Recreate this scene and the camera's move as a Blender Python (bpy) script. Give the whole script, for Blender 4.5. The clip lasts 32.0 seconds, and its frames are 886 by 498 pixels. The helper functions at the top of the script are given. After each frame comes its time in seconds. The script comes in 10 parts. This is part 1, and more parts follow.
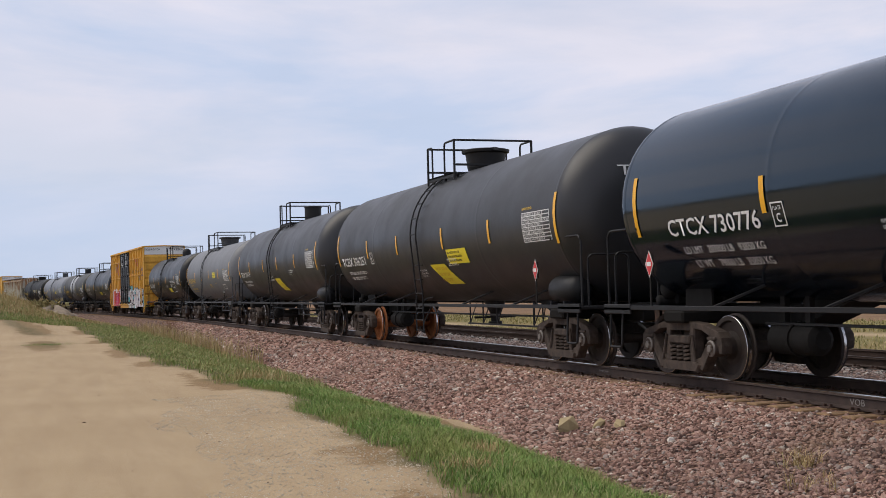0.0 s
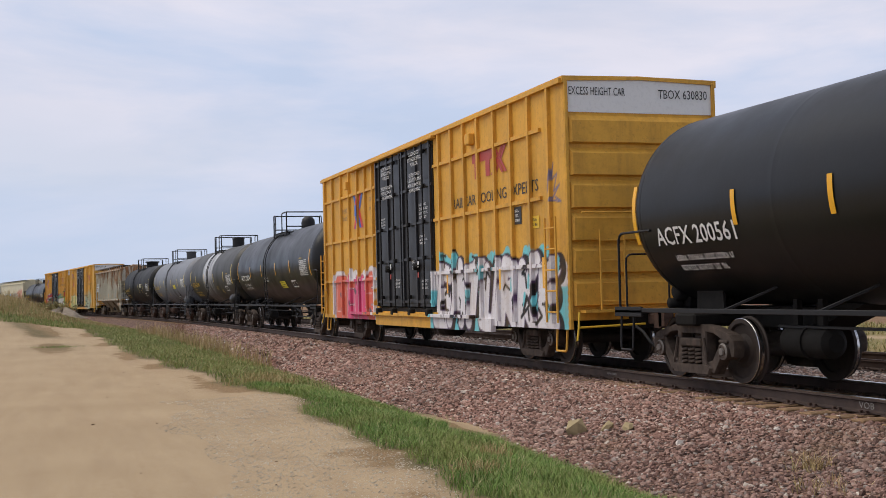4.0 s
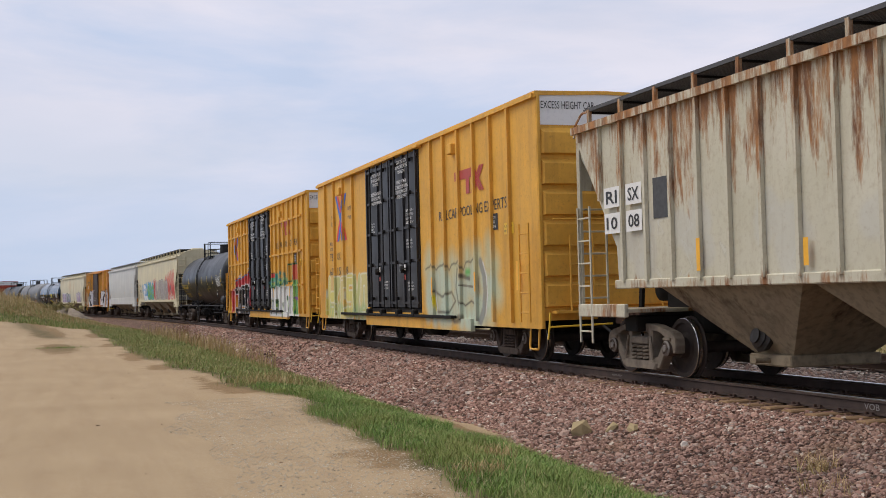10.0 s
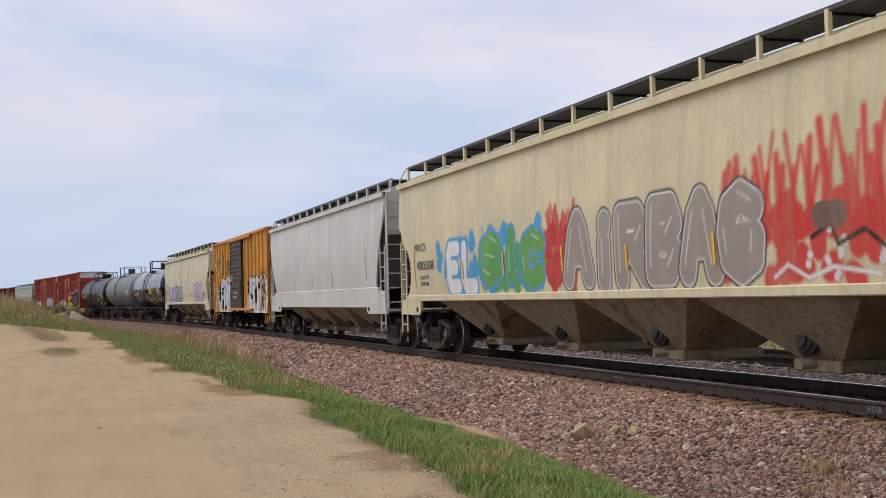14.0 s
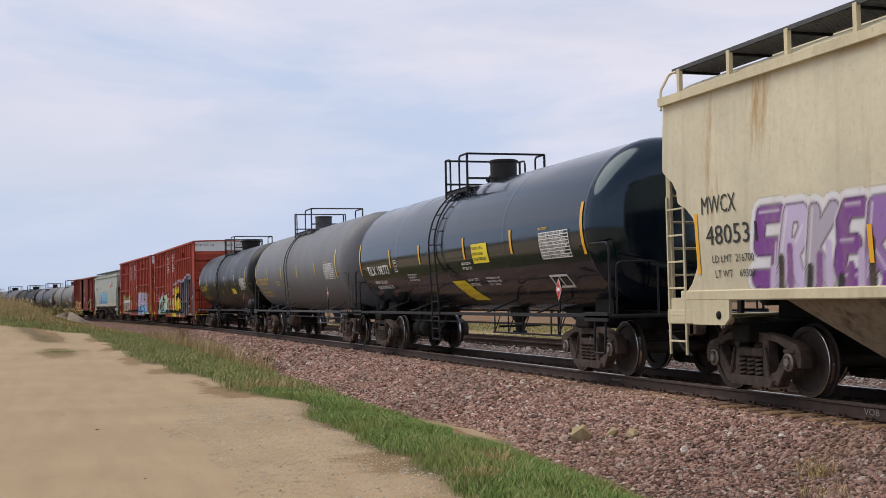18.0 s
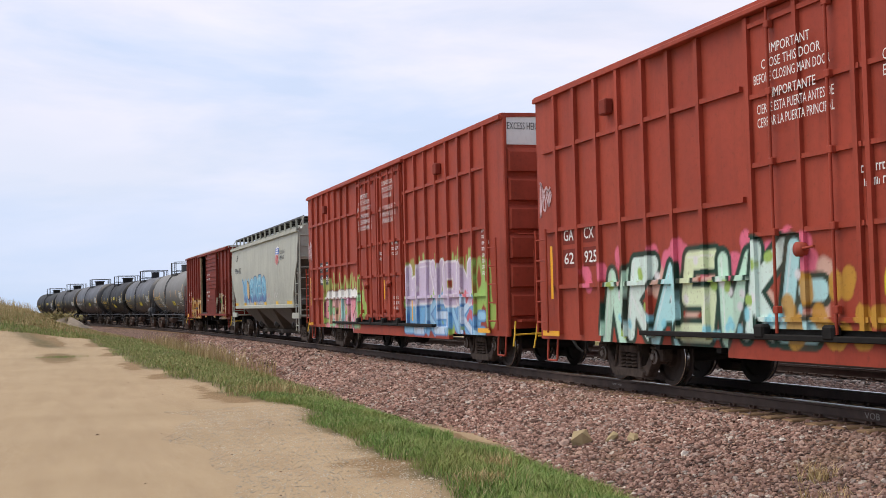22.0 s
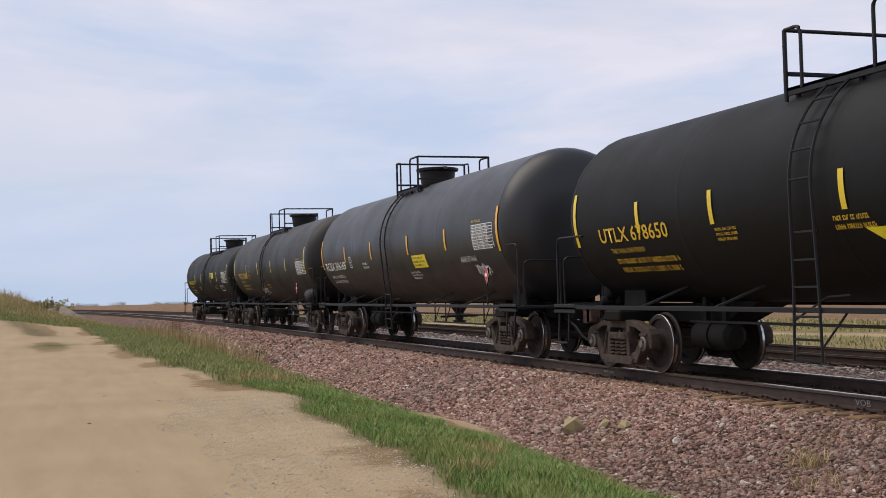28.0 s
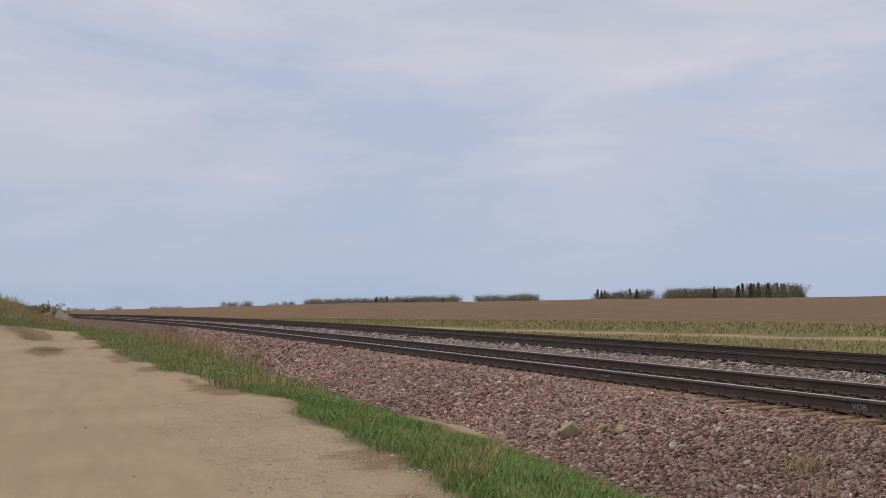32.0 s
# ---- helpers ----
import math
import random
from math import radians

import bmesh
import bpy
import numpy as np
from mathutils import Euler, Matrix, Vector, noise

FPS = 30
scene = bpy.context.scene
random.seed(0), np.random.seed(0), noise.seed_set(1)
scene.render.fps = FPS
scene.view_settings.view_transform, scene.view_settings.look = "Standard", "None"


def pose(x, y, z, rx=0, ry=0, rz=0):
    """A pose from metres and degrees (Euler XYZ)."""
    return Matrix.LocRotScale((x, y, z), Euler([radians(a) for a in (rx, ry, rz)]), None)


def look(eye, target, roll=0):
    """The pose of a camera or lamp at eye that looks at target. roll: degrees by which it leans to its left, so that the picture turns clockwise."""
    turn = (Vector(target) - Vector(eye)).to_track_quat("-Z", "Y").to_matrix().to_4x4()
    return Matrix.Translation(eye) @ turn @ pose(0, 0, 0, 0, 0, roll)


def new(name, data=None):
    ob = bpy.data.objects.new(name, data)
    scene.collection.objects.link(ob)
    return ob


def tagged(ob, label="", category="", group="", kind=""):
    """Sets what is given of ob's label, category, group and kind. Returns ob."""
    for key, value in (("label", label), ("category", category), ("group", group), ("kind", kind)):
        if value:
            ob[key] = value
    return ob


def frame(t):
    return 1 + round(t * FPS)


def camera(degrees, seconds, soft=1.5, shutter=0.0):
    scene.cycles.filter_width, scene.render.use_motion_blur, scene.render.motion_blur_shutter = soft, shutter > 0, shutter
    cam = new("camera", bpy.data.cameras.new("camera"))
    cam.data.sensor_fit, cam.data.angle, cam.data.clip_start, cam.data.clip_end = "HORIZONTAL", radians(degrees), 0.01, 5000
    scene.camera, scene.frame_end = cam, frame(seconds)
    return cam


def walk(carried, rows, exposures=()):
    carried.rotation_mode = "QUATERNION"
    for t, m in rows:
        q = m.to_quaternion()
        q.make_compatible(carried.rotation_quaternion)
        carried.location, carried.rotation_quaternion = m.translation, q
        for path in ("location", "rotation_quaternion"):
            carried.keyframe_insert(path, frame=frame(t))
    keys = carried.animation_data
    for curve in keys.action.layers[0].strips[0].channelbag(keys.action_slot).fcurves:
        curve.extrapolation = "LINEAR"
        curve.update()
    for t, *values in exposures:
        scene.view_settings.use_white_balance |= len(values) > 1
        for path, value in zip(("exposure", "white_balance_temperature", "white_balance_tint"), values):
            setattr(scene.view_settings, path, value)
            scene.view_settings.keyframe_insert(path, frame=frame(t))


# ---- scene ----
# ---- camera ----
HEIGHT = 1.367          # eye above the rail head, which is z = 0
TRACK_Y = 10.05         # centre line of the near track, abreast of the camera
BEND_S, BEND_K = -48.4, 0.00119   # the line runs straight towards +x, bends before BEND_S
SPEED = 17.534          # train, metres a second
cam = camera(40.35, 32.0, soft=0.9)
walk(cam, [(t, pose(0, 0, HEIGHT, 90 + a, b, c)) for t, a, b, c in (  # seconds, pitch, roll, yaw
    (0, 1.940, 1.416, 71.169), (0.5, 1.946, 1.422, 71.224), (1, 1.914, 1.438, 71.339),
    (1.5, 1.883, 1.425, 71.456), (2, 1.886, 1.415, 71.567), (2.5, 1.890, 1.383, 71.584),
    (3, 1.964, 1.393, 71.593), (3.5, 2.037, 1.398, 71.557), (4, 2.072, 1.401, 71.556),
    (4.5, 2.130, 1.397, 71.583), (6.5, 2.149, 1.360, 71.628), (7, 2.145, 1.362, 71.645),
    (7.5, 2.135, 1.365, 71.640), (8, 2.134, 1.389, 71.644), (8.5, 2.133, 1.390, 71.655),
    (9, 2.129, 1.373, 71.698), (9.5, 2.124, 1.363, 71.718), (10, 2.126, 1.357, 71.780),
    (10.5, 2.167, 1.339, 71.783), (11, 2.204, 1.342, 71.805), (11.5, 2.211, 1.327, 71.776),
    (12, 2.241, 1.347, 71.775), (12.5, 2.256, 1.353, 71.817), (13, 2.256, 1.386, 71.844),
    (13.5, 2.269, 1.385, 71.852), (14, 2.247, 1.398, 71.862), (14.5, 2.243, 1.396, 71.853),
    (16.5, 2.290, 1.332, 71.809), (17, 2.289, 1.310, 71.782), (17.5, 2.311, 1.286, 71.780),
    (18, 2.346, 1.279, 71.773), (18.5, 2.362, 1.306, 71.823), (19, 2.378, 1.311, 71.818),
    (19.5, 2.441, 1.334, 71.861), (20, 2.458, 1.339, 71.863), (20.5, 2.549, 1.363, 71.878),
    (21, 2.581, 1.386, 71.831), (21.5, 2.587, 1.368, 71.809), (22, 2.562, 1.366, 71.780),
    (22.5, 2.543, 1.334, 71.703), (23, 2.539, 1.334, 71.656), (23.5, 2.494, 1.331, 71.657),
    (24, 2.454, 1.324, 71.613), (24.5, 2.368, 1.351, 71.532), (25, 2.262, 1.370, 71.522),
    (25.5, 2.178, 1.407, 71.467), (26, 2.126, 1.426, 71.446), (26.5, 2.056, 1.437, 71.423),
    (28.5, 1.966, 1.483, 71.402), (29, 1.928, 1.483, 71.404), (29.5, 1.840, 1.479, 71.353),
    (30, 1.772, 1.456, 71.368), (30.5, 1.819, 1.459, 71.375), (31, 1.955, 1.463, 71.308),
    (31.5, 2.095, 1.487, 71.249), (32, 2.175, 1.485, 71.242),
)],
     [(0, 0.0), (20.3, 0.0), (21.2, 0.26), (23.2, 0.26), (23.7, -0.03), (24.3, -0.05), (25.2, 0.0), (30.9, 0.0), (31.4, -0.15), (32, -0.34)])

# ---- light ----
SUN_UP, SUN_TURN = 60.0, 206.0      # degrees above the horizon; compass turn of the sun
world = bpy.data.worlds.new("sky")
scene.world = world
world.use_nodes = True
wt = world.node_tree
wt.nodes.clear()


def wnode(kind, **values):
    n = wt.nodes.new(kind)
    for k, v in values.items():
        n.inputs[k].default_value = v
    return n


sky = wt.nodes.new("ShaderNodeTexSky")
sky.sky_type, sky.sun_disc = "NISHITA", False
sky.sun_elevation, sky.sun_rotation = radians(SUN_UP), radians(SUN_TURN)
sky.air_density, sky.dust_density, sky.ozone_density = 1.0, 1.5, 1.5
coord = wt.nodes.new("ShaderNodeTexCoord")
stretch = wnode("ShaderNodeMapping")
stretch.inputs["Scale"].default_value = (1.0, 1.0, 4.2)
stretch.inputs["Location"].default_value = (3.1, 0.4, 0.9)
billow = wnode("ShaderNodeTexNoise", Scale=2.6, Detail=7.0, Roughness=0.52, Distortion=0.35)
cover = wt.nodes.new("ShaderNodeValToRGB")
cover.color_ramp.elements[0].position, cover.color_ramp.elements[1].position = 0.30, 0.56
cover.color_ramp.elements[0].color = (0.8, 0.8, 0.8, 1)
dim = wt.nodes.new("ShaderNodeMix")
dim.data_type = "RGBA"
bright = wnode("ShaderNodeTexNoise", Scale=3.4, Detail=6.0, Roughness=0.55, Distortion=0.3)
shade = wt.nodes.new("ShaderNodeValToRGB")
shade.color_ramp.elements[0].color, shade.color_ramp.elements[1].color = (5.35, 6.15, 7.95, 1), (7.4, 7.3, 8.35, 1)
shade.color_ramp.elements[0].position, shade.color_ramp.elements[1].position = 0.34, 0.60
back = wnode("ShaderNodeBackground", Strength=0.105)
wout = wt.nodes.new("ShaderNodeOutputWorld")
wl = wt.links.new
wl(coord.outputs["Generated"], stretch.inputs["Vector"])
wl(stretch.outputs["Vector"], billow.inputs["Vector"])
wl(stretch.outputs["Vector"], bright.inputs["Vector"])
wl(billow.outputs["Fac"], cover.inputs["Fac"])
wl(bright.outputs["Fac"], shade.inputs["Fac"])
# the cloud thins towards the zenith, where deeper blue shows
up_z = wt.nodes.new("ShaderNodeSeparateXYZ")
thin = wt.nodes.new("ShaderNodeValToRGB")
thin.color_ramp.elements[0].position, thin.color_ramp.elements[1].position = 0.32, 0.75
thin.color_ramp.elements[0].color, thin.color_ramp.elements[1].color = (1, 1, 1, 1), (0.42, 0.42, 0.42, 1)
less = wt.nodes.new("ShaderNodeMath")
less.operation = "MULTIPLY"
wl(coord.outputs["Generated"], up_z.inputs["Vector"])
wl(up_z.outputs["Z"], thin.inputs["Fac"])
wl(cover.outputs["Color"], less.inputs[0])
wl(thin.outputs["Color"], less.inputs[1])
wl(less.outputs["Value"], dim.inputs["Factor"])
wl(sky.outputs["Color"], dim.inputs["A"])
wl(shade.outputs["Color"], dim.inputs["B"])
# the air near the horizon is a clearer blue
part_z = wt.nodes.new("ShaderNodeSeparateXYZ")
low = wt.nodes.new("ShaderNodeValToRGB")
low.color_ramp.elements[0].position, low.color_ramp.elements[1].position = 0.0, 0.16
low.color_ramp.elements[0].color, low.color_ramp.elements[1].color = (0.72, 0.72, 0.72, 1), (0, 0, 0, 1)
haze = wt.nodes.new("ShaderNodeMix")
haze.data_type = "RGBA"
haze.inputs["B"].default_value = (4.6, 5.8, 7.8, 1)
wl(coord.outputs["Generated"], part_z.inputs["Vector"])
wl(part_z.outputs["Z"], low.inputs["Fac"])
wl(low.outputs["Color"], haze.inputs["Factor"])
wl(dim.outputs["Result"], haze.inputs["A"])
wl(haze.outputs["Result"], back.inputs["Color"])
wl(back.outputs["Background"], wout.inputs["Surface"])

sun = new("sun", bpy.data.lights.new("sun", "SUN"))
sun.data.energy, sun.data.angle, sun.data.color = 2.25, radians(58), (1.0, 0.91, 0.78)
SUN_WAY = Vector((math.sin(radians(SUN_TURN)) * math.cos(radians(SUN_UP)), math.cos(radians(SUN_TURN)) * math.cos(radians(SUN_UP)), math.sin(radians(SUN_UP))))
sun.matrix_world = look(SUN_WAY * 60, (0, 0, 0))
scene.view_settings.exposure = 0.0


# ---- the line: along it (s) and across it (n, positive away from the camera) ----
def on_line(s, n=0.0):
    """Place and heading (radians) of a point s metres along the line and n across it."""
    q = min(s - BEND_S, 0.0)
    q, far = max(q, -420.0), min(q + 420.0, 0.0)
    a = q * BEND_K
    x = (s - min(s - BEND_S, 0.0)) + (1 / BEND_K + n) * math.sin(a) + far * math.cos(a)
    y = TRACK_Y - 1 / BEND_K + (1 / BEND_K + n) * math.cos(a) - far * math.sin(a)
    return x, y, -a


SECOND = 4.67           # centre of the second track


# ---- mesh building ----
class Shape:
    """Collects vertices and faces for one mesh."""

    def __init__(self):
        self.v, self.f, self.m, self.smooth = [], [], [], []

    def add(self, verts, faces, mat=0, smooth=False):
        o = len(self.v)
        self.v.extend(verts)
        for f in faces:
            self.f.append([o + i for i in f])
            self.m.append(mat)
            self.smooth.append(smooth)
        return self

    def box(self, x0, x1, y0, y1, z0, z1, mat=0, b=0.0):
        if b <= 0:
            vs = [(x, y, z) for x in (x0, x1) for y in (y0, y1) for z in (z0, z1)]
            return self.add(vs, [(0, 1, 3, 2), (4, 6, 7, 5), (0, 4, 5, 1), (2, 3, 7, 6), (0, 2, 6, 4), (1, 5, 7, 3)], mat)
        vs, idx = [], {}
        for i, x in enumerate((x0, x1)):
            for j, y in enumerate((y0, y1)):
                for k, z in enumerate((z0, z1)):
                    sx, sy, sz = (b if i == 0 else -b), (b if j == 0 else -b), (b if k == 0 else -b)
                    idx[i, j, k] = len(vs)
                    vs += [(x, y + sy, z + sz), (x + sx, y, z + sz), (x + sx, y + sy, z)]
        fs = []
        for i in (0, 1):
            fs.append([idx[i, j, k] for j, k in ((0, 0), (0, 1), (1, 1), (1, 0))][::1 if i == 0 else -1])
            fs.append([idx[j, i, k] + 1 for j, k in ((0, 0), (1, 0), (1, 1), (0, 1))][::1 if i == 0 else -1])
            fs.append([idx[j, k, i] + 2 for j, k in ((0, 0), (0, 1), (1, 1), (1, 0))][::1 if i == 0 else -1])
        for i in (0, 1):
            for j in (0, 1):
                fs.append((idx[i, j, 0], idx[i, j, 1], idx[i, j, 1] + 1, idx[i, j, 0] + 1))
                fs.append((idx[i, 0, j], idx[i, 1, j], idx[i, 1, j] + 2, idx[i, 0, j] + 2))
                fs.append((idx[0, i, j] + 1, idx[1, i, j] + 1, idx[1, i, j] + 2, idx[0, i, j] + 2))
        for o in idx.values():
            fs.append((o, o + 1, o + 2))
        return self.add(vs, fs, mat)

    def ring(self, centre, u, w, ru, rw, seg):
        return [tuple(centre[i] + math.cos(2 * math.pi * k / seg) * ru * u[i] + math.sin(2 * math.pi * k / seg) * rw * w[i] for i in range(3)) for k in range(seg)]

    def pipe(self, pts, r, seg=6, mat=0, caps=True):
        """A round bar through the points."""
        pts = [Vector(p) for p in pts]
        rings = []
        for i, p in enumerate(pts):
            d = (pts[min(i + 1, len(pts) - 1)] - pts[max(i - 1, 0)]).normalized()
            u = d.orthogonal().normalized() if abs(d.z) > 0.9 else Vector((0, 0, 1)).cross(d).normalized()
            w = d.cross(u)
            rings += self.ring(p, u, w, r, r, seg)
        fs = [(i * seg + k, i * seg + (k + 1) % seg, (i + 1) * seg + (k + 1) % seg, (i + 1) * seg + k) for i in range(len(pts) - 1) for k in range(seg)]
        self.add(rings, fs, mat, seg > 5)
        if caps:
            self.add(rings[:seg], [tuple(range(seg))[::-1]], mat)
            self.add(rings[-seg:], [tuple(range(seg))], mat)
        return self

    def lathe(self, centre, axis, profile, seg=16, mat=0):
        """A turned form: profile of (along the axis, radius)."""
        a = Vector(axis).normalized()
        u = a.orthogonal().normalized()
        w = a.cross(u)
        c = Vector(centre)
        vs = []
        for d, r in profile:
            vs += self.ring(c + a * d, u, w, max(r, 1e-4), max(r, 1e-4), seg)
        fs = [(i * seg + k, i * seg + (k + 1) % seg, (i + 1) * seg + (k + 1) % seg, (i + 1) * seg + k) for i in range(len(profile) - 1) for k in range(seg)]
        return self.add(vs, fs, mat, True)

    def turned(self, centre, axis, profile, seg=16, mat=0, bands=None):
        """A turned form with crisp rims: each corner of the profile is held by close rings; bands names a material for each step."""
        rings, mats = [profile[0]], []
        for i, (a, b) in enumerate(zip(profile, profile[1:])):
            d = math.hypot(b[0] - a[0], b[1] - a[1]) or 1.0
            t = min(0.004 / d, 0.3)
            m = bands[i] if bands else mat
            rings += [(a[0] + (b[0] - a[0]) * t, a[1] + (b[1] - a[1]) * t), (b[0] - (b[0] - a[0]) * t, b[1] - (b[1] - a[1]) * t), b]
            mats += [m, m, m]
        first = len(self.m)
        self.lathe(centre, axis, rings, seg, mat)
        for i, m in enumerate(mats):
            for k in range(seg):
                self.m[first + i * seg + k] = m
        return self

    def prism(self, outline, y0, y1, mat=0):
        """An outline of (x, z) drawn out across y."""
        n = len(outline)
        vs = [(x, y0, z) for x, z in outline] + [(x, y1, z) for x, z in outline]
        fs = [tuple(range(n)), tuple(range(2 * n - 1, n - 1, -1))] + [(i, n + i, n + (i + 1) % n, (i + 1) % n) for i in range(n)]
        return self.add(vs, fs, mat)

    def run(self, outline, x0, x1, mat=0, smooth=False):
        """An outline of (y, z) drawn out along x."""
        n = len(outline)
        vs = [(x0, y, z) for y, z in outline] + [(x1, y, z) for y, z in outline]
        self.add(vs, [(i, n + i, n + (i + 1) % n, (i + 1) % n) for i in range(n)], mat, smooth)
        return self.add(vs, [tuple(range(n)), tuple(range(2 * n - 1, n - 1, -1))], mat)

    def mesh(self, name, mats):
        me = bpy.data.meshes.new(name)
        me.from_pydata(self.v, [], self.f)
        for m in mats if isinstance(mats, (list, tuple)) else [mats]:
            me.materials.append(m)
        me.polygons.foreach_set("material_index", self.m)
        me.polygons.foreach_set("use_smooth", self.smooth)
        me.update()
        unsprayed(me)
        return me


def unsprayed(me):
    """Paints that can carry spray colours get an empty layer of them."""
    if any(m and m.get("spray") for m in me.materials) and "spray" not in me.color_attributes:
        layer = me.color_attributes.new("spray", "FLOAT_COLOR", "POINT")
        layer.data.foreach_set("color", [0.0] * (4 * len(me.vertices)))


def part(name, shape, mats, parent, label="", at=None):
    """One mesh object under a thing or under a part."""
    ob = new(name, shape if isinstance(shape, bpy.types.Mesh) else shape.mesh(name, mats))
    ob.parent = parent
    if at is not None:
        ob.matrix_basis = at
    return tagged(ob, label)


def thing(name, label, category, group="", kind="", at=None):
    ob = new(name)
    ob.empty_display_size = 0.3
    if at is not None:
        ob.matrix_basis = at
    return tagged(ob, label, category, group, kind)


# ---- materials ----
class Nodes:
    def __init__(self, name):
        self.mat = bpy.data.materials.new(name)
        self.mat.use_nodes = True
        self.t = self.mat.node_tree
        self.bsdf = self.t.nodes["Principled BSDF"]
        self.coord = self.t.nodes.new("ShaderNodeTexCoord")

    def node(self, kind, **values):
        n = self.t.nodes.new(kind)
        for k, v in values.items():
            n.inputs[k].default_value = v
        return n

    def link(self, a, b):
        self.t.links.new(a, b)

    def noise(self, scale, detail=4.0, rough=0.55, stretch=(1, 1, 1), source="Object"):
        m = self.node("ShaderNodeMapping")
        m.inputs["Scale"].default_value = stretch
        self.link(self.coord.outputs[source], m.inputs["Vector"])
        n = self.node("ShaderNodeTexNoise", Scale=scale, Detail=detail, Roughness=rough)
        self.link(m.outputs["Vector"], n.inputs["Vector"])
        return n.outputs["Fac"]

    def ramp(self, fac, *stops):
        r = self.t.nodes.new("ShaderNodeValToRGB")
        el = r.color_ramp.elements
        while len(el) < len(stops):
            el.new(0.5)
        for e, (pos, col) in zip(el, stops):
            e.position, e.color = pos, (*col, 1) if len(col) == 3 else col
        self.link(fac, r.inputs["Fac"])
        return r.outputs["Color"]

    def mix(self, fac, a, b, blend="MIX"):
        m = self.t.nodes.new("ShaderNodeMix")
        m.data_type, m.blend_type = "RGBA", blend
        for s, v in (("Factor", fac), ("A", a), ("B", b)):
            if isinstance(v, bpy.types.NodeSocket):
                self.link(v, m.inputs[s])
            elif s == "Factor":
                m.inputs["Factor"].default_value = v
            else:
                m.inputs[s].default_value = (*v, 1)
        return m.outputs["Result"]

    def scaled(self, fac, k):
        m = self.node("ShaderNodeMath")
        m.operation = "MULTIPLY"
        self.link(fac, m.inputs[0])
        m.inputs[1].default_value = k
        return m.outputs["Value"]

    def bump(self, fac, strength=0.3, distance=0.02):
        b = self.node("ShaderNodeBump", Strength=strength, Distance=distance)
        self.link(fac, b.inputs["Height"])
        self.link(b.outputs["Normal"], self.bsdf.inputs["Normal"])

    def done(self, color, rough, metal=0.0, spec=None):
        for s, v in (("Base Color", color), ("Roughness", rough), ("Metallic", metal)):
            if isinstance(v, bpy.types.NodeSocket):
                self.link(v, self.bsdf.inputs[s])
            else:
                self.bsdf.inputs[s].default_value = (*v, 1) if isinstance(v, tuple) else v
        if spec is not None:
            self.bsdf.inputs["Specular IOR Level"].default_value = spec
        return self.mat


def g3(v):
    return (v, v, v)


def paint(name, base, rough=0.45, grime=0.35, dirt=(0.05, 0.042, 0.035), streak=0.0, streak_color=(0.16, 0.055, 0.02), spec=0.4, fade=1.0, width=5.0, fall=0.16):
    """Weathered vehicle paint: blotches, fine grain, and rain streaks that run down."""
    n = Nodes(name)
    big = n.noise(0.7, 6, 0.62)
    fine = n.noise(9.0, 5, 0.6)
    run = n.noise(width, 4, 0.6, (1, 1, 0.10))
    lighter = tuple(min(1.0, c * (1 + 0.35 * fade) + 0.012 * fade) for c in base)
    c = n.mix(n.ramp(big, (0.3, g3(0)), (0.75, g3(1))), base, lighter)
    c = n.mix(n.ramp(fine, (0.45, g3(0)), (0.85, g3(grime))), c, dirt)
    c = n.mix(n.ramp(run, (0.52, g3(0)), (0.78, g3(grime * 0.8))), c, dirt)
    if streak:
        spots = n.noise(width * 0.8, 6, 0.7, (1, 1, fall))
        c = n.mix(n.ramp(spots, (0.66 - 0.22 * streak, g3(0)), (0.74 - 0.16 * streak, g3(0.95))), c, streak_color)
    n.bump(fine, 0.12 if rough > 0.2 else 0.02, 0.01)
    return n.done(c, n.ramp(big, (0.3, g3(max(0.05, rough - 0.08))), (0.8, g3(min(1, rough + 0.15)))), 0.0, spec)


def plain(name, base, rough=0.6, metal=0.0, spread=0.25, scale=12.0, bump=0.15, spec=None):
    n = Nodes(name)
    a = n.noise(scale, 5, 0.6)
    big = n.noise(scale * 0.12, 3, 0.5)
    c = n.mix(n.ramp(a, (0.3, g3(0)), (0.75, g3(1))), tuple(v * (1 - spread) for v in base), tuple(min(1, v * (1 + spread)) for v in base))
    c = n.mix(n.ramp(big, (0.35, g3(0)), (0.8, g3(0.5))), c, tuple(v * 0.6 for v in base))
    if bump:
        n.bump(a, bump, 0.01)
    return n.done(c, rough, metal, spec)


def flat(name, base, rough=0.5):
    n = Nodes(name)
    a = n.noise(14.0, 4, 0.6)
    c = n.mix(n.ramp(a, (0.5, g3(0)), (0.9, g3(0.4))), base, tuple(v * 0.55 for v in base))
    return n.done(c, rough)


STEEL_DARK = plain("dark_steel", (0.013, 0.012, 0.011), 0.8, 0.0, 0.4, 6.0, 0.2, 0.2)
TRUCK_GREY = plain("weathered_cast_steel", (0.078, 0.058, 0.046), 0.8, 0.0, 0.6, 7.0, 0.5, 0.3)
TRUCK_RUST = plain("rusty_cast_steel", (0.085, 0.048, 0.034), 0.85, 0.0, 0.6, 7.0, 0.5)
TRUCK_DUST = plain("dusty_cast_steel", (0.2, 0.165, 0.125), 0.85, 0.0, 0.5, 5.0, 0.35)
WHEEL = plain("wheel_steel", (0.034, 0.023, 0.018), 0.75, 0.0, 0.4, 9.0)
BEARING_CAP = plain("pale_bearing_cap", (0.19, 0.17, 0.15), 0.6, 0.2, 0.35, 12.0)
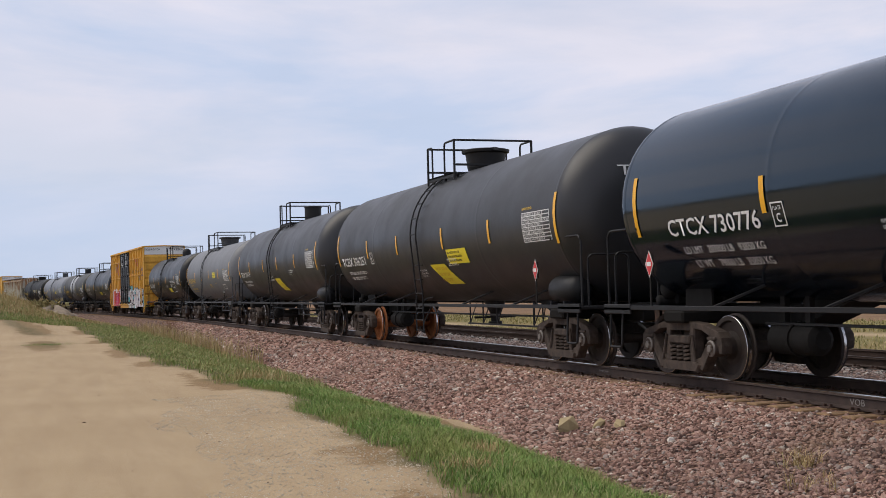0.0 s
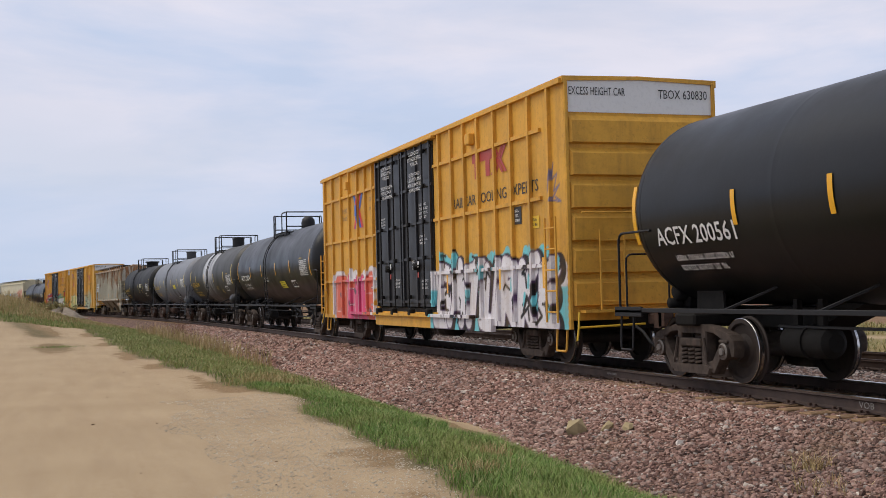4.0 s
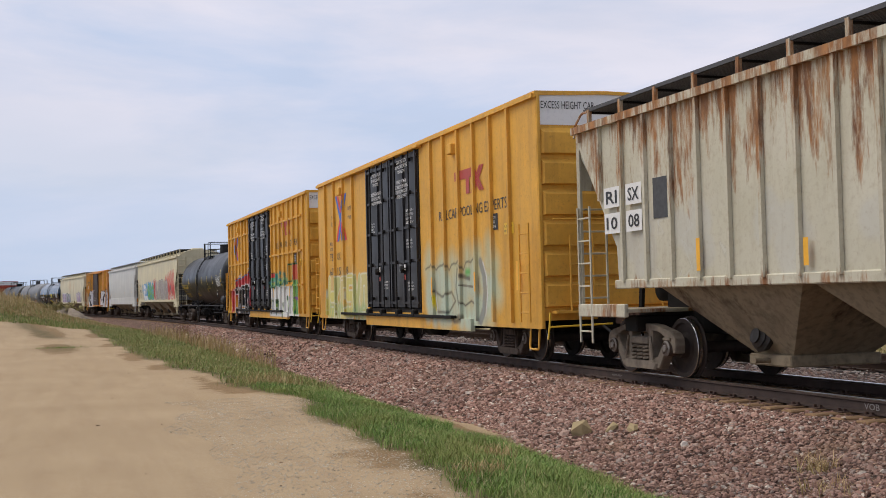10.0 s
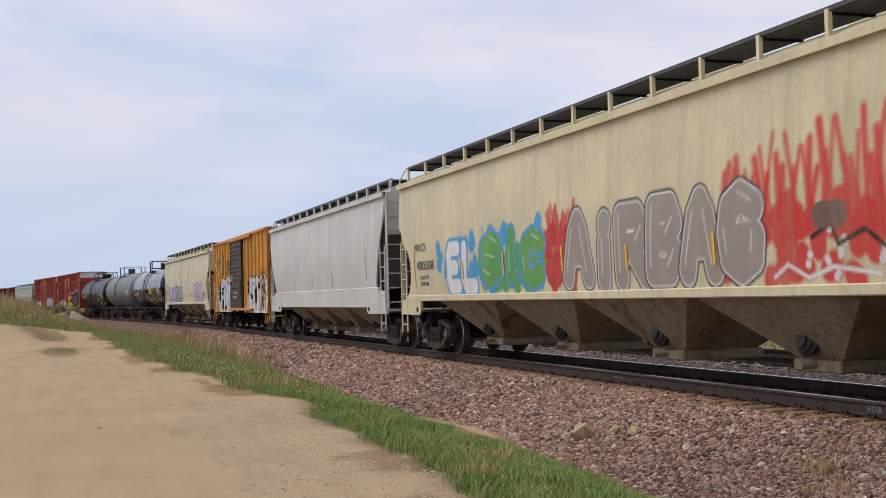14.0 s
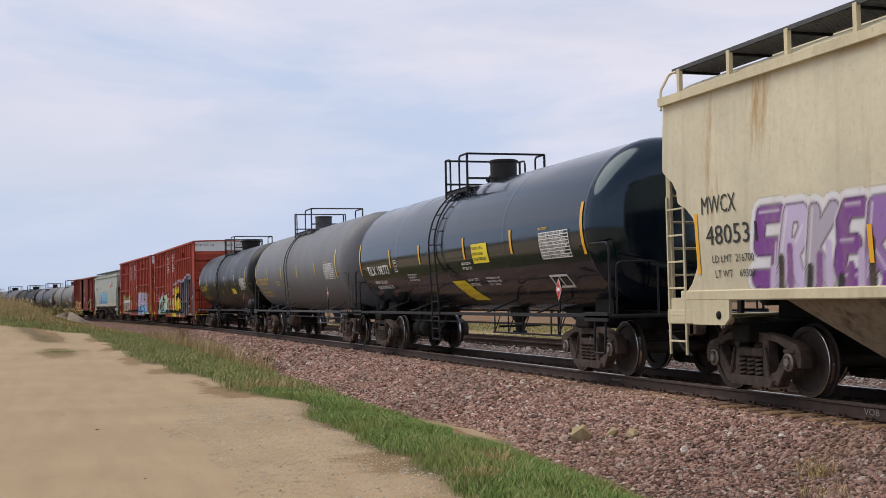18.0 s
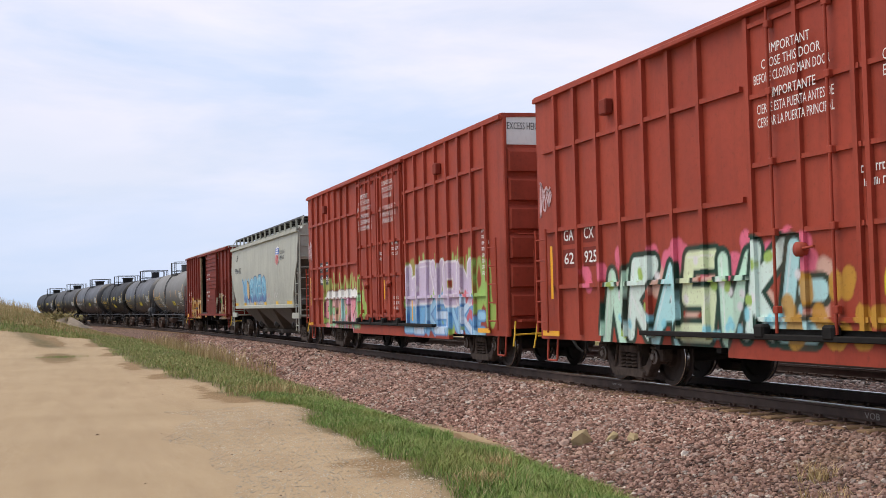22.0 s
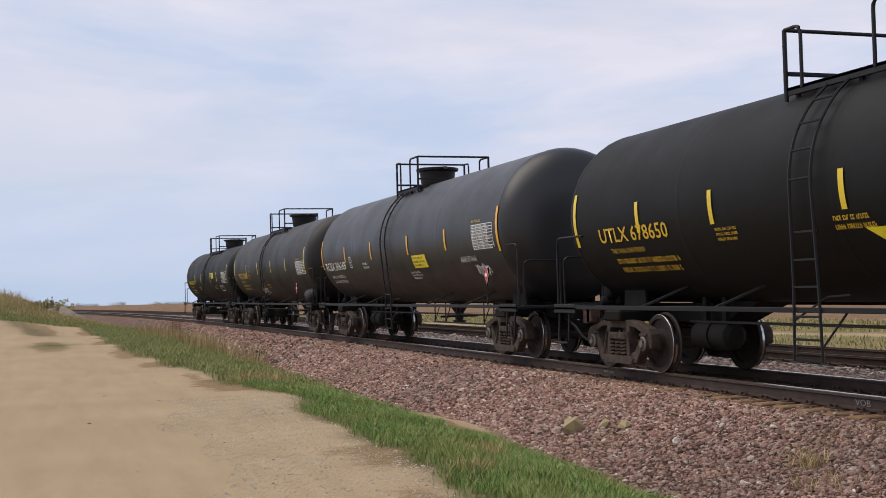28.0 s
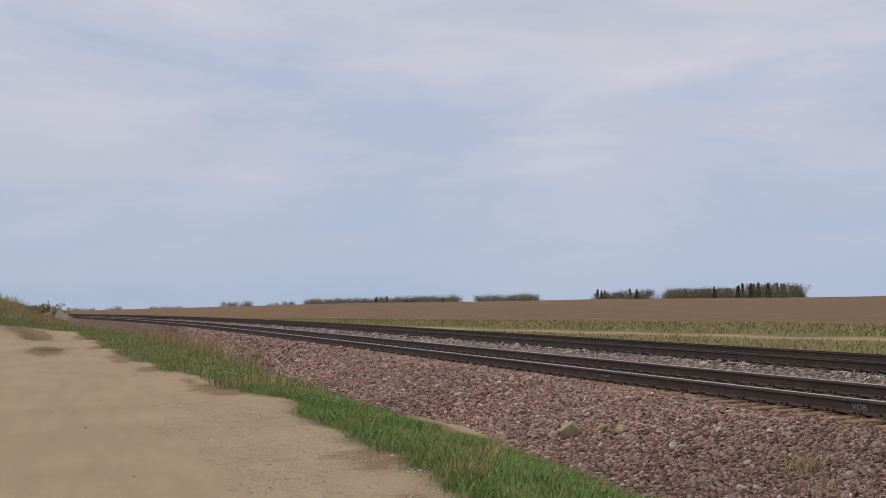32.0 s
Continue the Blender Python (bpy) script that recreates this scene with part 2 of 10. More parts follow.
TREAD = plain("polished_tread", (0.62, 0.61, 0.6), 0.22, 1.0, 0.1, 20.0, 0.05)
WHEEL_ORANGE = plain("fresh_rust_wheel", (0.33, 0.11, 0.03), 0.75, 0.1, 0.35, 9.0)
RAIL_SIDE = plain("rusty_rail_side", (0.062, 0.040, 0.032), 0.8, 0.1, 0.4, 4.0, 0.3)
RAIL_HEAD = plain("worn_rail_head", (0.55, 0.54, 0.53), 0.28, 1.0, 0.15, 8.0, 0.05)
TIE = plain("old_wooden_tie", (0.27, 0.165, 0.085), 0.9, 0.0, 0.6, 6.0, 0.5)
TIE_DARK = plain("creosoted_tie", (0.07, 0.055, 0.045), 0.9, 0.0, 0.4, 6.0, 0.4)
WHITE = flat("white_stencil", (0.74, 0.74, 0.72))
CHALK = flat("faded_chalk", (0.26, 0.24, 0.22))
BLACK = flat("black_stencil", (0.02, 0.02, 0.02))
YELLOW_MARK = flat("yellow_stencil", (0.72, 0.46, 0.03))
ORANGE_STRIPE = flat("amber_reflective_strip", (0.83, 0.42, 0.015), 0.35)
YELLOW_STRIPE = flat("yellow_reflective_strip", (0.8, 0.58, 0.04), 0.35)
YELLOW_CARD = flat("yellow_placard", (0.85, 0.7, 0.03))
RED_CARD = flat("red_placard", (0.6, 0.03, 0.035))
HOSE = plain("black_rubber", (0.015, 0.015, 0.015), 0.7)
INSIDE = plain("dark_boxcar_inside", (0.03, 0.026, 0.022), 0.9)


# ---- ground ----
def ease(v):
    v = min(max(v, 0.0), 1.0)
    return v * v * (3 - 2 * v)


def toe(s):
    """Where the ballast slope ends, across the line."""
    return -4.15 + 0.024 * min(max(-19 - s, 0), 34) - 0.35 * ease((s + 13) / 3) + 0.4 * math.exp(-((s + 17.7) / 2.0) ** 4) + 0.2 * noise.noise((s * 0.35, 3.1, 0))


def verge(s):
    """Where the grass strip meets the dirt road, across the line."""
    return -6.45 - 0.28 * ease((s + 12.5) / 2.5) - 0.9 * ease((-26 - s) / 16) + 0.55 * math.exp(-((s + 20.5) / 2.6) ** 2) + 0.38 * noise.noise((s * 0.4, 8.3, 0)) + 0.16 * noise.noise((s * 1.7, 1.3, 0))


def lane(s):
    """Centre of the gravel lane beyond the tracks."""
    return 26.6 + 0.165 * (s + 45)


def height(s, n):
    x, y, _ = on_line(s, n)
    tn, vn = toe(s), verge(s)
    if n < vn:
        z = -0.40 - 0.035 * ease((vn - n) / 1.2) + 0.02 * noise.noise((x * 0.25, y * 0.5, 2))
    elif n < tn:
        f = (n - vn) / (tn - vn)
        z = -0.40 + 0.05 * math.sin(f * math.pi) - 0.28 * ease(f) + 0.04 * noise.noise((x * 0.9, y * 0.9, 5))
    elif n < -1.85:
        f = (n - tn) / (-1.85 - tn)
        z = -0.68 + 0.47 * (f ** 0.85) + 0.02 * noise.noise((x * 1.5, y * 1.5, 7))
    elif n < SECOND + 1.9:
        z = -0.21 - (0.07 * math.sin((n - 1.4) / (SECOND - 2.8) * math.pi) if 1.4 < n < SECOND - 1.4 else 0)
    elif n < SECOND + 4.2:
        z = -0.21 - 0.75 * ((n - SECOND - 1.9) / 2.3)
    else:
        z = -0.96 - 0.24 * ease((n - SECOND - 4.2) / 5) + 0.05 * noise.noise((x * 0.2, y * 0.2, 1))
        ln = lane(s)
        z += 0.25 * ease((n - ln - 2.5) / 5) * (1 - ease((n - ln - 9) / 4))
        r, turn = math.hypot(x, y), math.atan2(y, -x)
        crest = 560 - 280 * ease((turn - 0.04) / 0.64)
        z -= 0.00 + 0.026 * max(r - crest, 0) + (0.4 * noise.noise((x * 0.01, y * 0.01, 4)) if r > 90 else 0)
    if x < -45 and n < 2:
        rise = 2.35 * ease((-x - 46) / 62) * ease((5.2 - y) / 9.5) * (1 - 0.8 * ease((-y - 14) / 40))
        z = max(z, z + rise * ease((-1.9 - n) / 3.0)) + (0.10 * noise.noise((x * 0.3, y * 0.3, 9)) if n < tn else 0)
    return z


def spread(a, b, first, grow):
    """Steps from a towards b, each longer than the last."""
    out, step = [a], first
    while (out[-1] < b) if b > a else (out[-1] > b):
        out.append(out[-1] + (step if b > a else -step))
        step *= grow
    out[-1] = b
    return out


S_STEPS = sorted(set(spread(-8.0, -1500.0, 0.22, 1.018)[1:] + spread(-8.0, 800.0, 0.4, 1.12)))
N_STEPS = sorted(set(spread(-15.0, -260.0, 0.3, 1.16) + [-8.0 - 0.25 * i for i in range(28)] + [-8.0 + 0.16 * i for i in range(1, 46)] + [-0.75, 0.0, 0.75, 1.4, 1.9, 2.33, 2.9, 3.3, 3.9, 4.67, 5.4] + spread(6.5, 2600.0, 0.4, 1.06)))
zones = []
gv = []
for s in S_STEPS:
    for n in N_STEPS:
        x, y, _ = on_line(s, n)
        gv.append((x, y, height(s, n)))
        tn, vn, ln = toe(s), verge(s), lane(s)
        wob = 0.25 * noise.noise((x * 0.8, y * 0.8, 11))
        hill = ease((-x - 58) / 30) * ease((2.6 - n - 7) / 3)
        grass = ease((n - vn + wob) / 0.35 + 0.5) * ease((tn - n + wob) / 0.3 + 0.5)
        # the grassy hump and the tufts between the ruts of the road
        far_verge = ease((n + 6.9 + (s + 60) * 0.03) / 0.8 + 0.5) if s < -60 else 0
        bank = ease((-x - 73) / 4) if n < tn else 0
        grass = max(grass, bank, far_verge * (1 if n < tn else 0))
        if s < -32 and n < vn:
            grass = max(grass, 0.8 * math.exp(-((y - 0.3 + 0.14 * (-x - 60)) / 0.6) ** 2) * ease((-x - 56) / 5), 0.6 * math.exp(-((y - 0.5) / 0.8) ** 2 - ((x + 50) / 3.5) ** 2))
        grass *= 1 - math.exp(-((s + 17.6) / 1.7) ** 4) * ease((n - tn + 0.75) / 0.3)
        ballast = 1.0 if tn < n < SECOND + 3.6 else 0.0
        ballast = max(ballast, ease((n - tn) / 0.25 + 0.5) * ease((SECOND + 3.8 - n) / 0.8 + 0.5))
        field = ease((n - ln - 11) / 2.0) if n > 8 else 0.0
        path = math.exp(-((n - ln) / 1.0) ** 4) if n > 8 else (1.0 if n < tn else 0.0)
        zones.append((grass if n < 8 else 0.0, ballast, field, path))
cols = len(N_STEPS)
gf = [(i * cols + j, (i + 1) * cols + j, (i + 1) * cols + j + 1, i * cols + j + 1) for i in range(len(S_STEPS) - 1) for j in range(cols - 1)]
gm = bpy.data.meshes.new("ground")
gm.from_pydata(gv, [], gf)
gm.polygons.foreach_set("use_smooth", [True] * len(gf))
stains = []
for (x, y, z), q in zip(gv, zones):
    # worn brown earth: between the ruts, and where the road meets the verge
    w = 0.0
    if q[3] > 0.5 and y < 6 and x > -130:
        w = math.exp(-((y - 0.25 + 0.045 * (-x - 62)) / 0.75) ** 2) * ease((-x - 57) / 5) * ease(1.0 + 1.2 * noise.noise((x * 0.12, y * 0.9, 31)))
        w = max(w, 1.0 * math.exp(-((y - 0.4 - 0.02 * (x + 49)) / 0.62) ** 2 - ((x + 49.5) / 5.0) ** 2) * ease(1.0 + 1.3 * noise.noise((x * 0.4, y * 1.4, 33))))
        s = x
        d = verge(s) - (y - TRACK_Y) if x > -48 else verge(s) - (y - TRACK_Y + 0.0006 * (x + 48) ** 2)
        w = max(w, 0.8 * math.exp(-(max(d, 0) / 0.6) ** 2) * ease(0.4 + 1.9 * noise.noise((x * 0.35, y * 0.7, 35))))
    stains += [w, w, w, 1.0]
layer = gm.color_attributes.new("wear", "FLOAT_COLOR", "POINT")
layer.data.foreach_set("color", stains)
layer = gm.color_attributes.new("zone", "FLOAT_COLOR", "POINT")
layer.data.foreach_set("color", [c for z in zones for c in z])


def ground_material():
    n = Nodes("dirt_grass_ballast_field")
    att = n.t.nodes.new("ShaderNodeAttribute")
    att.attribute_name = "zone"
    sep = n.t.nodes.new("ShaderNodeSeparateColor")
    n.link(att.outputs["Color"], sep.inputs["Color"])
    small, mid, big = n.noise(38.0, 5, 0.65), n.noise(3.2, 5, 0.6), n.noise(0.32, 4, 0.55)
    along = n.noise(1.6, 4, 0.6, (0.22, 1.6, 1))
    # dirt road: pale tan with damp and worn patches
    dirt = n.mix(n.ramp(big, (0.3, g3(0)), (0.7, g3(1))), (0.355, 0.258, 0.15), (0.42, 0.312, 0.188))
    dirt = n.mix(n.ramp(along, (0.42, g3(0)), (0.72, g3(0.45))), dirt, (0.29, 0.2, 0.115))
    dirt = n.mix(n.ramp(small, (0.52, g3(0)), (0.78, g3(0.6))), dirt, (0.5, 0.42, 0.31))
    dirt = n.mix(n.ramp(mid, (0.6, g3(0)), (0.85, g3(0.5))), dirt, (0.31, 0.21, 0.12))
    worn = n.t.nodes.new("ShaderNodeAttribute")
    worn.attribute_name = "wear"
    speck = n.noise(95.0, 3, 0.7)
    dirt = n.mix(n.ramp(speck, (0.58, g3(0)), (0.72, g3(0.7))), dirt, (0.57, 0.5, 0.4))
    dirt = n.mix(n.ramp(speck, (0.28, g3(0.6)), (0.42, g3(0))), dirt, (0.24, 0.165, 0.095))
    rough_edge = n.node("ShaderNodeMath")
    rough_edge.operation = "MULTIPLY_ADD"
    n.link(n.noise(2.2, 6, 0.7), rough_edge.inputs[0])
    rough_edge.inputs[1].default_value = 1.1
    n.link(worn.outputs["Fac"], rough_edge.inputs[2])
    dirt = n.mix(n.ramp(rough_edge.outputs["Value"], (0.78, g3(0)), (1.02, g3(0.9))), dirt, n.mix(n.ramp(small, (0.4, g3(0)), (0.65, g3(1))), (0.17, 0.11, 0.05), (0.31, 0.205, 0.11)))
    soil = n.mix(n.ramp(mid, (0.35, g3(0)), (0.7, g3(1))), (0.075, 0.075, 0.03), (0.2, 0.145, 0.075))
    dry = n.mix(n.ramp(mid, (0.35, g3(0)), (0.7, g3(1))), (0.17, 0.135, 0.052), (0.26, 0.195, 0.085))
    dry = n.mix(n.ramp(big, (0.45, g3(0)), (0.7, g3(0.7))), dry, (0.13, 0.135, 0.045))
    stones = n.t.nodes.new("ShaderNodeTexVoronoi")
    stones.inputs["Scale"].default_value = 17.0
    n.link(n.coord.outputs["Object"], stones.inputs["Vector"])
    grit = n.ramp(stones.outputs["Color"], (0.15, (0.095, 0.052, 0.038)), (0.5, (0.24, 0.135, 0.097)), (0.85, (0.41, 0.27, 0.2)))
    # shade in the gaps painted in: stone cells fade to near-black at their edges
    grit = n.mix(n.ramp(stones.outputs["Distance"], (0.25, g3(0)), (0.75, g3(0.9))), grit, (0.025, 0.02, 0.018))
    furrow = n.noise(0.9, 5, 0.6, (0.05, 1.2, 1))
    field = n.mix(n.ramp(furrow, (0.35, g3(0)), (0.7, g3(1))), (0.15, 0.088, 0.048), (0.26, 0.165, 0.09))
    field = n.mix(n.ramp(n.noise(0.02, 5, 0.6), (0.45, g3(0)), (0.68, g3(0.8))), field, (0.2, 0.115, 0.058))
    c = n.mix(att.outputs["Alpha"], dry, dirt)
    c = n.mix(sep.outputs["Red"], c, soil)
    c = n.mix(sep.outputs["Blue"], c, field)
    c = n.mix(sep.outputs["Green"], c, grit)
    h = n.mix(sep.outputs["Green"], small, stones.outputs["Distance"])
    n.bump(h, 0.5, 0.03)
    return n.done(c, 0.95, 0.0, 0.2)


gm.materials.append(ground_material())
ground = new("ground", gm)
tagged(ground, "tan dirt road, grass verge, ballast bed and ploughed field", "ground", kind="structure")

# ---- tracks: two lines of rail on ties ----
RAIL = [(-0.036, 0.0), (-0.032, -0.012), (-0.036, -0.036), (-0.010, -0.046), (-0.010, -0.145), (-0.07, -0.162), (-0.07, -0.178), (0.07, -0.178), (0.07, -0.162), (0.010, -0.145), (0.010, -0.046), (0.036, -0.036), (0.032, -0.012), (0.036, 0.0)]
LINE_STEPS = [700, 300, 120, 60, 30, 10, 0] + [-4.0 * i for i in range(1, 120)] + [-500, -600, -800]


def rail_shape(off):
    sh = Shape()
    k = len(RAIL)
    for s in LINE_STEPS:
        for d, z in RAIL:
            x, y, _ = on_line(s, off + d)
            sh.v.append((x, y, z))
    for i in range(len(LINE_STEPS) - 1):
        for j in range(k):
            sh.f.append((i * k + j, i * k + (j + 1) % k, (i + 1) * k + (j + 1) % k, (i + 1) * k + j))
            sh.m.append(1 if j == k - 1 or j in (0, k - 2) else 0)
            sh.smooth.append(False)
    return sh


tracks = []
for off, words in ((0.0, "railway track of worn steel rails on ballasted wooden ties"), (SECOND, "second railway track with rusty rails beside the first")):
    tr = thing("railway_track", words, "railway track", "parallel tracks", "structure")
    for side in (-0.7525, 0.7525):
        part("rail", rail_shape(off + side), [RAIL_SIDE, RAIL_HEAD if off == 0 else RAIL_SIDE], tr)
    tracks.append((tr, off))


# ---- running gear shared by all cars ----
WHEEL_R = 0.457
WHEELSETS, TRAIN = [], []


def wheelset_mesh(name, disc):
    sh = Shape()
    sh.lathe((0, 0, 0), (0, 1, 0), [(-1.13, 0.0), (-1.13, 0.075), (-1.02, 0.085), (-0.85, 0.085), (-0.6, 0.1), (0, 0.088), (0.6, 0.1), (0.85, 0.085), (1.02, 0.085), (1.13, 0.075), (1.13, 0.0)], 12, 0)
    for e in (-1, 1):
        # hub, plate and rim, then the bright tread, the flange and the back
        wheel = [(0.90, 0.09), (0.90, 0.15), (0.80, 0.17), (0.775, 0.24), (0.79, 0.37), (0.825, 0.385), (0.825, 0.447), (0.82, 0.455), (0.792, 0.4565), (0.752, 0.4575), (0.715, WHEEL_R + 0.001), (0.70, 0.484), (0.682, 0.484), (0.675, 0.37), (0.72, 0.36), (0.70, 0.18), (0.66, 0.15), (0.66, 0.09)]
        sh.turned((0, 0, 0), (0, e, 0), wheel, 32, 0, [1 if i in (6, 8) else 0 for i in range(len(wheel) - 1)])
        # bearing with its stepped end cap
        sh.turned((0, 0, 0), (0, e, 0), [(0.92, 0.10), (0.92, 0.118), (1.12, 0.118), (1.14, 0.095), (1.14, 0.055), (1.155, 0.05), (1.155, 0.0)], 16, 2, [2, 2, 3, 2, 3, 3])
        for k in range(3):
            a = 2.094 * k + 0.4
            sh.turned((0.075 * math.cos(a), e * 1.138, 0.075 * math.sin(a)), (0, e, 0), [(0, 0.018), (0.02, 0.018), (0.02, 0)], 6, 2)
    return sh.mesh(name, [disc, TREAD, TRUCK_GREY, BEARING_CAP])


def side_frame_shape(e):
    """Cast side frame: bowed top chord, broad sloping legs round three-cornered windows, spring seat, pedestal jaws."""
    sh = Shape()
    y0, y1 = e * 0.93, e * 1.09

    def cast(outline, a=y0, b=y1, k=0.93):
        # a slab whose outer edges are rounded off
        n = len(outline)
        cx, cz = sum(x for x, _ in outline) / n, sum(z for _, z in outline) / n
        inner = [(cx + (x - cx) * k, cz + (z - cz) * k) for x, z in outline]
        m = b - e * 0.028
        vs = [(x, a, z) for x, z in outline] + [(x, m, z) for x, z in outline] + [(x, b, z) for x, z in inner]
        fs = [tuple(range(n)), tuple(range(3 * n - 1, 2 * n - 1, -1))]
        for o in (0, n):
            fs += [(o + i, o + n + i, o + n + (i + 1) % n, o + (i + 1) % n) for i in range(n)]
        sh.add(vs, fs)
    cast([(-0.3, 0.825), (0.3, 0.825), (0.3, 0.69), (-0.3, 0.69)])
    cast([(-0.57, 0.21), (-0.5, 0.115), (0.5, 0.115), (0.57, 0.21), (0.42, 0.25), (-0.42, 0.25)], y0, y1 + e * 0.03)
    for d in (-1, 1):
        window = [(0.40, 0.715), (0.6, 0.70), (0.785, 0.625), (0.735, 0.54), (0.545, 0.32), (0.40, 0.285)]
        rim = [(0.27, 0.825), (0.53, 0.805), (0.97, 0.71), (0.85, 0.46), (0.60, 0.125), (0.28, 0.22)]
        vs = []
        for ring, y in ((rim, y0), (window, y0), (rim, y1 - e * 0.02), ([(w[0] * 0.93 + q[0] * 0.07, w[1] * 0.93 + q[1] * 0.07) for w, q in zip(rim, window)], y1), ([(w[0] * 0.12 + q[0] * 0.88, w[1] * 0.12 + q[1] * 0.88) for w, q in zip(rim, window)], y1), (window, y1 - e * 0.02)):
            vs += [(d * x, y, z) for x, z in ring]
        fs = []
        for o, q in ((0, 6), (0, 12), (12, 18), (18, 24), (24, 30), (30, 6)):
            fs += [(o + i, o + (i + 1) % 6, q + (i + 1) % 6, q + i) for i in range(6)]
        sh.add(vs, fs)
        cast([(d * x, z) for x, z in ((0.86, 0.735), (1.04, 0.69), (1.12, 0.61), (1.14, 0.50), (1.12, 0.39), (1.06, 0.38), (1.03, 0.48), (0.96, 0.56), (0.84, 0.56), (0.77, 0.48), (0.80, 0.62))], y0, y1, 0.95)
        sh.box(min(d * 0.78, d * 1.0), max(d * 0.78, d * 1.0), min(y0, e * 1.12), max(y0, e * 1.12), 0.572, 0.62, 0, 0.01)
        # brake lever along the leg
        sh.pipe([(d * 0.36, e * 1.105, 0.63), (d * 0.46, e * 1.12, 0.26)], 0.02, 5)
    return sh


def spring_shape(e):
    sh = Shape()
    for x in (-0.19, 0.0, 0.19):
        pts = [(x + 0.075 * math.cos(a), e * 1.045 + 0.075 * math.sin(a), 0.24 + 0.26 * a / (2 * math.pi * 4.5)) for a in [i * 0.6981 for i in range(41)]]
        sh.pipe(pts, 0.021, 5)
    sh.box(-0.3, 0.3, e * 0.94 if e > 0 else -1.12, 1.12 if e > 0 else -0.94, 0.50, 0.62, 0, 0.02)
    return sh


def bolster_shape():
    sh = Shape()
    sh.box(-0.2, 0.2, -0.93, 0.93, 0.42, 0.68, 0, 0.03)
    sh.lathe((0, 0, 0.68), (0, 0, 1), [(0, 0.2), (0.1, 0.2), (0.1, 0)], 16)
    for x in (-0.5, 0.5):
        sh.box(x - 0.05, x + 0.05, -0.78, 0.78, 0.36, 0.44, 0, 0.01)
        for e in (-1, 1):
            sh.box(x * 1.02 - 0.04, x * 1.02 + 0.04, e * 0.75 - 0.05, e * 0.75 + 0.05, 0.30, 0.52, 0, 0.01)
    return sh


GEAR = {}


def gear(cast, disc):
    key = (cast.name, disc.name)
    if key not in GEAR:
        GEAR[key] = {"bolster": bolster_shape().mesh("truck", cast), "ws": wheelset_mesh("wheelset", disc)}
        for e in (-1, 1):
            GEAR[key]["frame", e] = side_frame_shape(e).mesh("side_frame", cast)
            GEAR[key]["spring", e] = spring_shape(e).mesh("spring_nest", cast)
    return GEAR[key]


def add_trucks(car, half, cast=TRUCK_GREY, disc=WHEEL):
    """Two four-wheel trucks, their pivots half metres from the middle."""
    for d in (-1, 1):
        use = gear(cast, disc if d < 0 else WHEEL)
        tk = part("truck", use["bolster"], None, car, "cast steel four-wheel truck", pose(d * half, 0, 0))
        for e in (-1, 1):
            part("side_frame", use["frame", e], None, tk)
            part("spring_nest", use["spring", e], None, tk)
        for x in (-0.889, 0.889):
            WHEELSETS.append(part("wheelset", use["ws"], None, tk, "steel wheelset with bright treads", pose(x, 0, WHEEL_R)))


def coupler_shape(d, x0, x1):
    sh = Shape()
    a, b = sorted((d * x0, d * (x1 - 0.24)))
    sh.box(a, b, -0.075, 0.075, 0.74, 0.92, 0, 0.02)
    o = d * (x1 - 0.02)
    sh.prism([(o - d * 0.26, 0.68), (o - d * 0.26, 0.98), (o - d * 0.06, 0.98), (o, 0.94), (o, 0.72), (o - d * 0.06, 0.68)], -0.17 * 1, 0.06)
    sh.prism([(o - d * 0.1, 0.70), (o - d * 0.1, 0.96), (o + d * 0.1, 0.94), (o + d * 0.1, 0.72)], -0.17 * 1, -0.09)
    return sh


def hose_shape(d, x1):
    sh = Shape()
    sh.pipe([(d * (x1 - 0.45), -0.38, 0.72), (d * (x1 - 0.2), -0.36, 0.62), (d * (x1 - 0.08), -0.3, 0.45), (d * (x1 + 0.0), -0.22, 0.36)], 0.026, 6)
    return sh


# ---- lettering, marks and paint on sides ----
def on_plane(hw):
    return lambda x, z, e: (x, -hw - e, z)


def on_tank(r, zc):
    return lambda x, z, e: (x, -(r + e) * math.cos(math.asin(max(-0.98, min(0.98, (z - zc) / r)))), zc + (z - zc) * (1 + e / r))


def on_end(x0):
    return lambda y, z, e: (x0 + e, y, z)


def lettering(name, body, x0, x1, z0, z1, surf, mat, car, label="", bold=0.0, e=0.012):
    cu = bpy.data.curves.new("text", "FONT")
    cu.body, cu.offset, cu.resolution_u = body, bold, 2
    to = bpy.data.objects.new("text", cu)
    scene.collection.objects.link(to)
    me = bpy.data.meshes.new_from_object(to)
    bpy.data.objects.remove(to)
    bpy.data.curves.remove(cu)
    if not len(me.vertices):
        return None
    co = np.empty(len(me.vertices) * 3)
    me.vertices.foreach_get("co", co)
    co = co.reshape(-1, 3)
    lo, hi = co.min(0), co.max(0)
    for v, c in zip(me.vertices, co):
        v.co = surf(x0 + (c[0] - lo[0]) / (hi[0] - lo[0]) * (x1 - x0), z0 + (c[1] - lo[1]) / (hi[1] - lo[1]) * (z1 - z0), e)
    me.materials.clear()
    me.materials.append(mat)
    ob = new(name, me)
    ob.parent = car
    return tagged(ob, label)


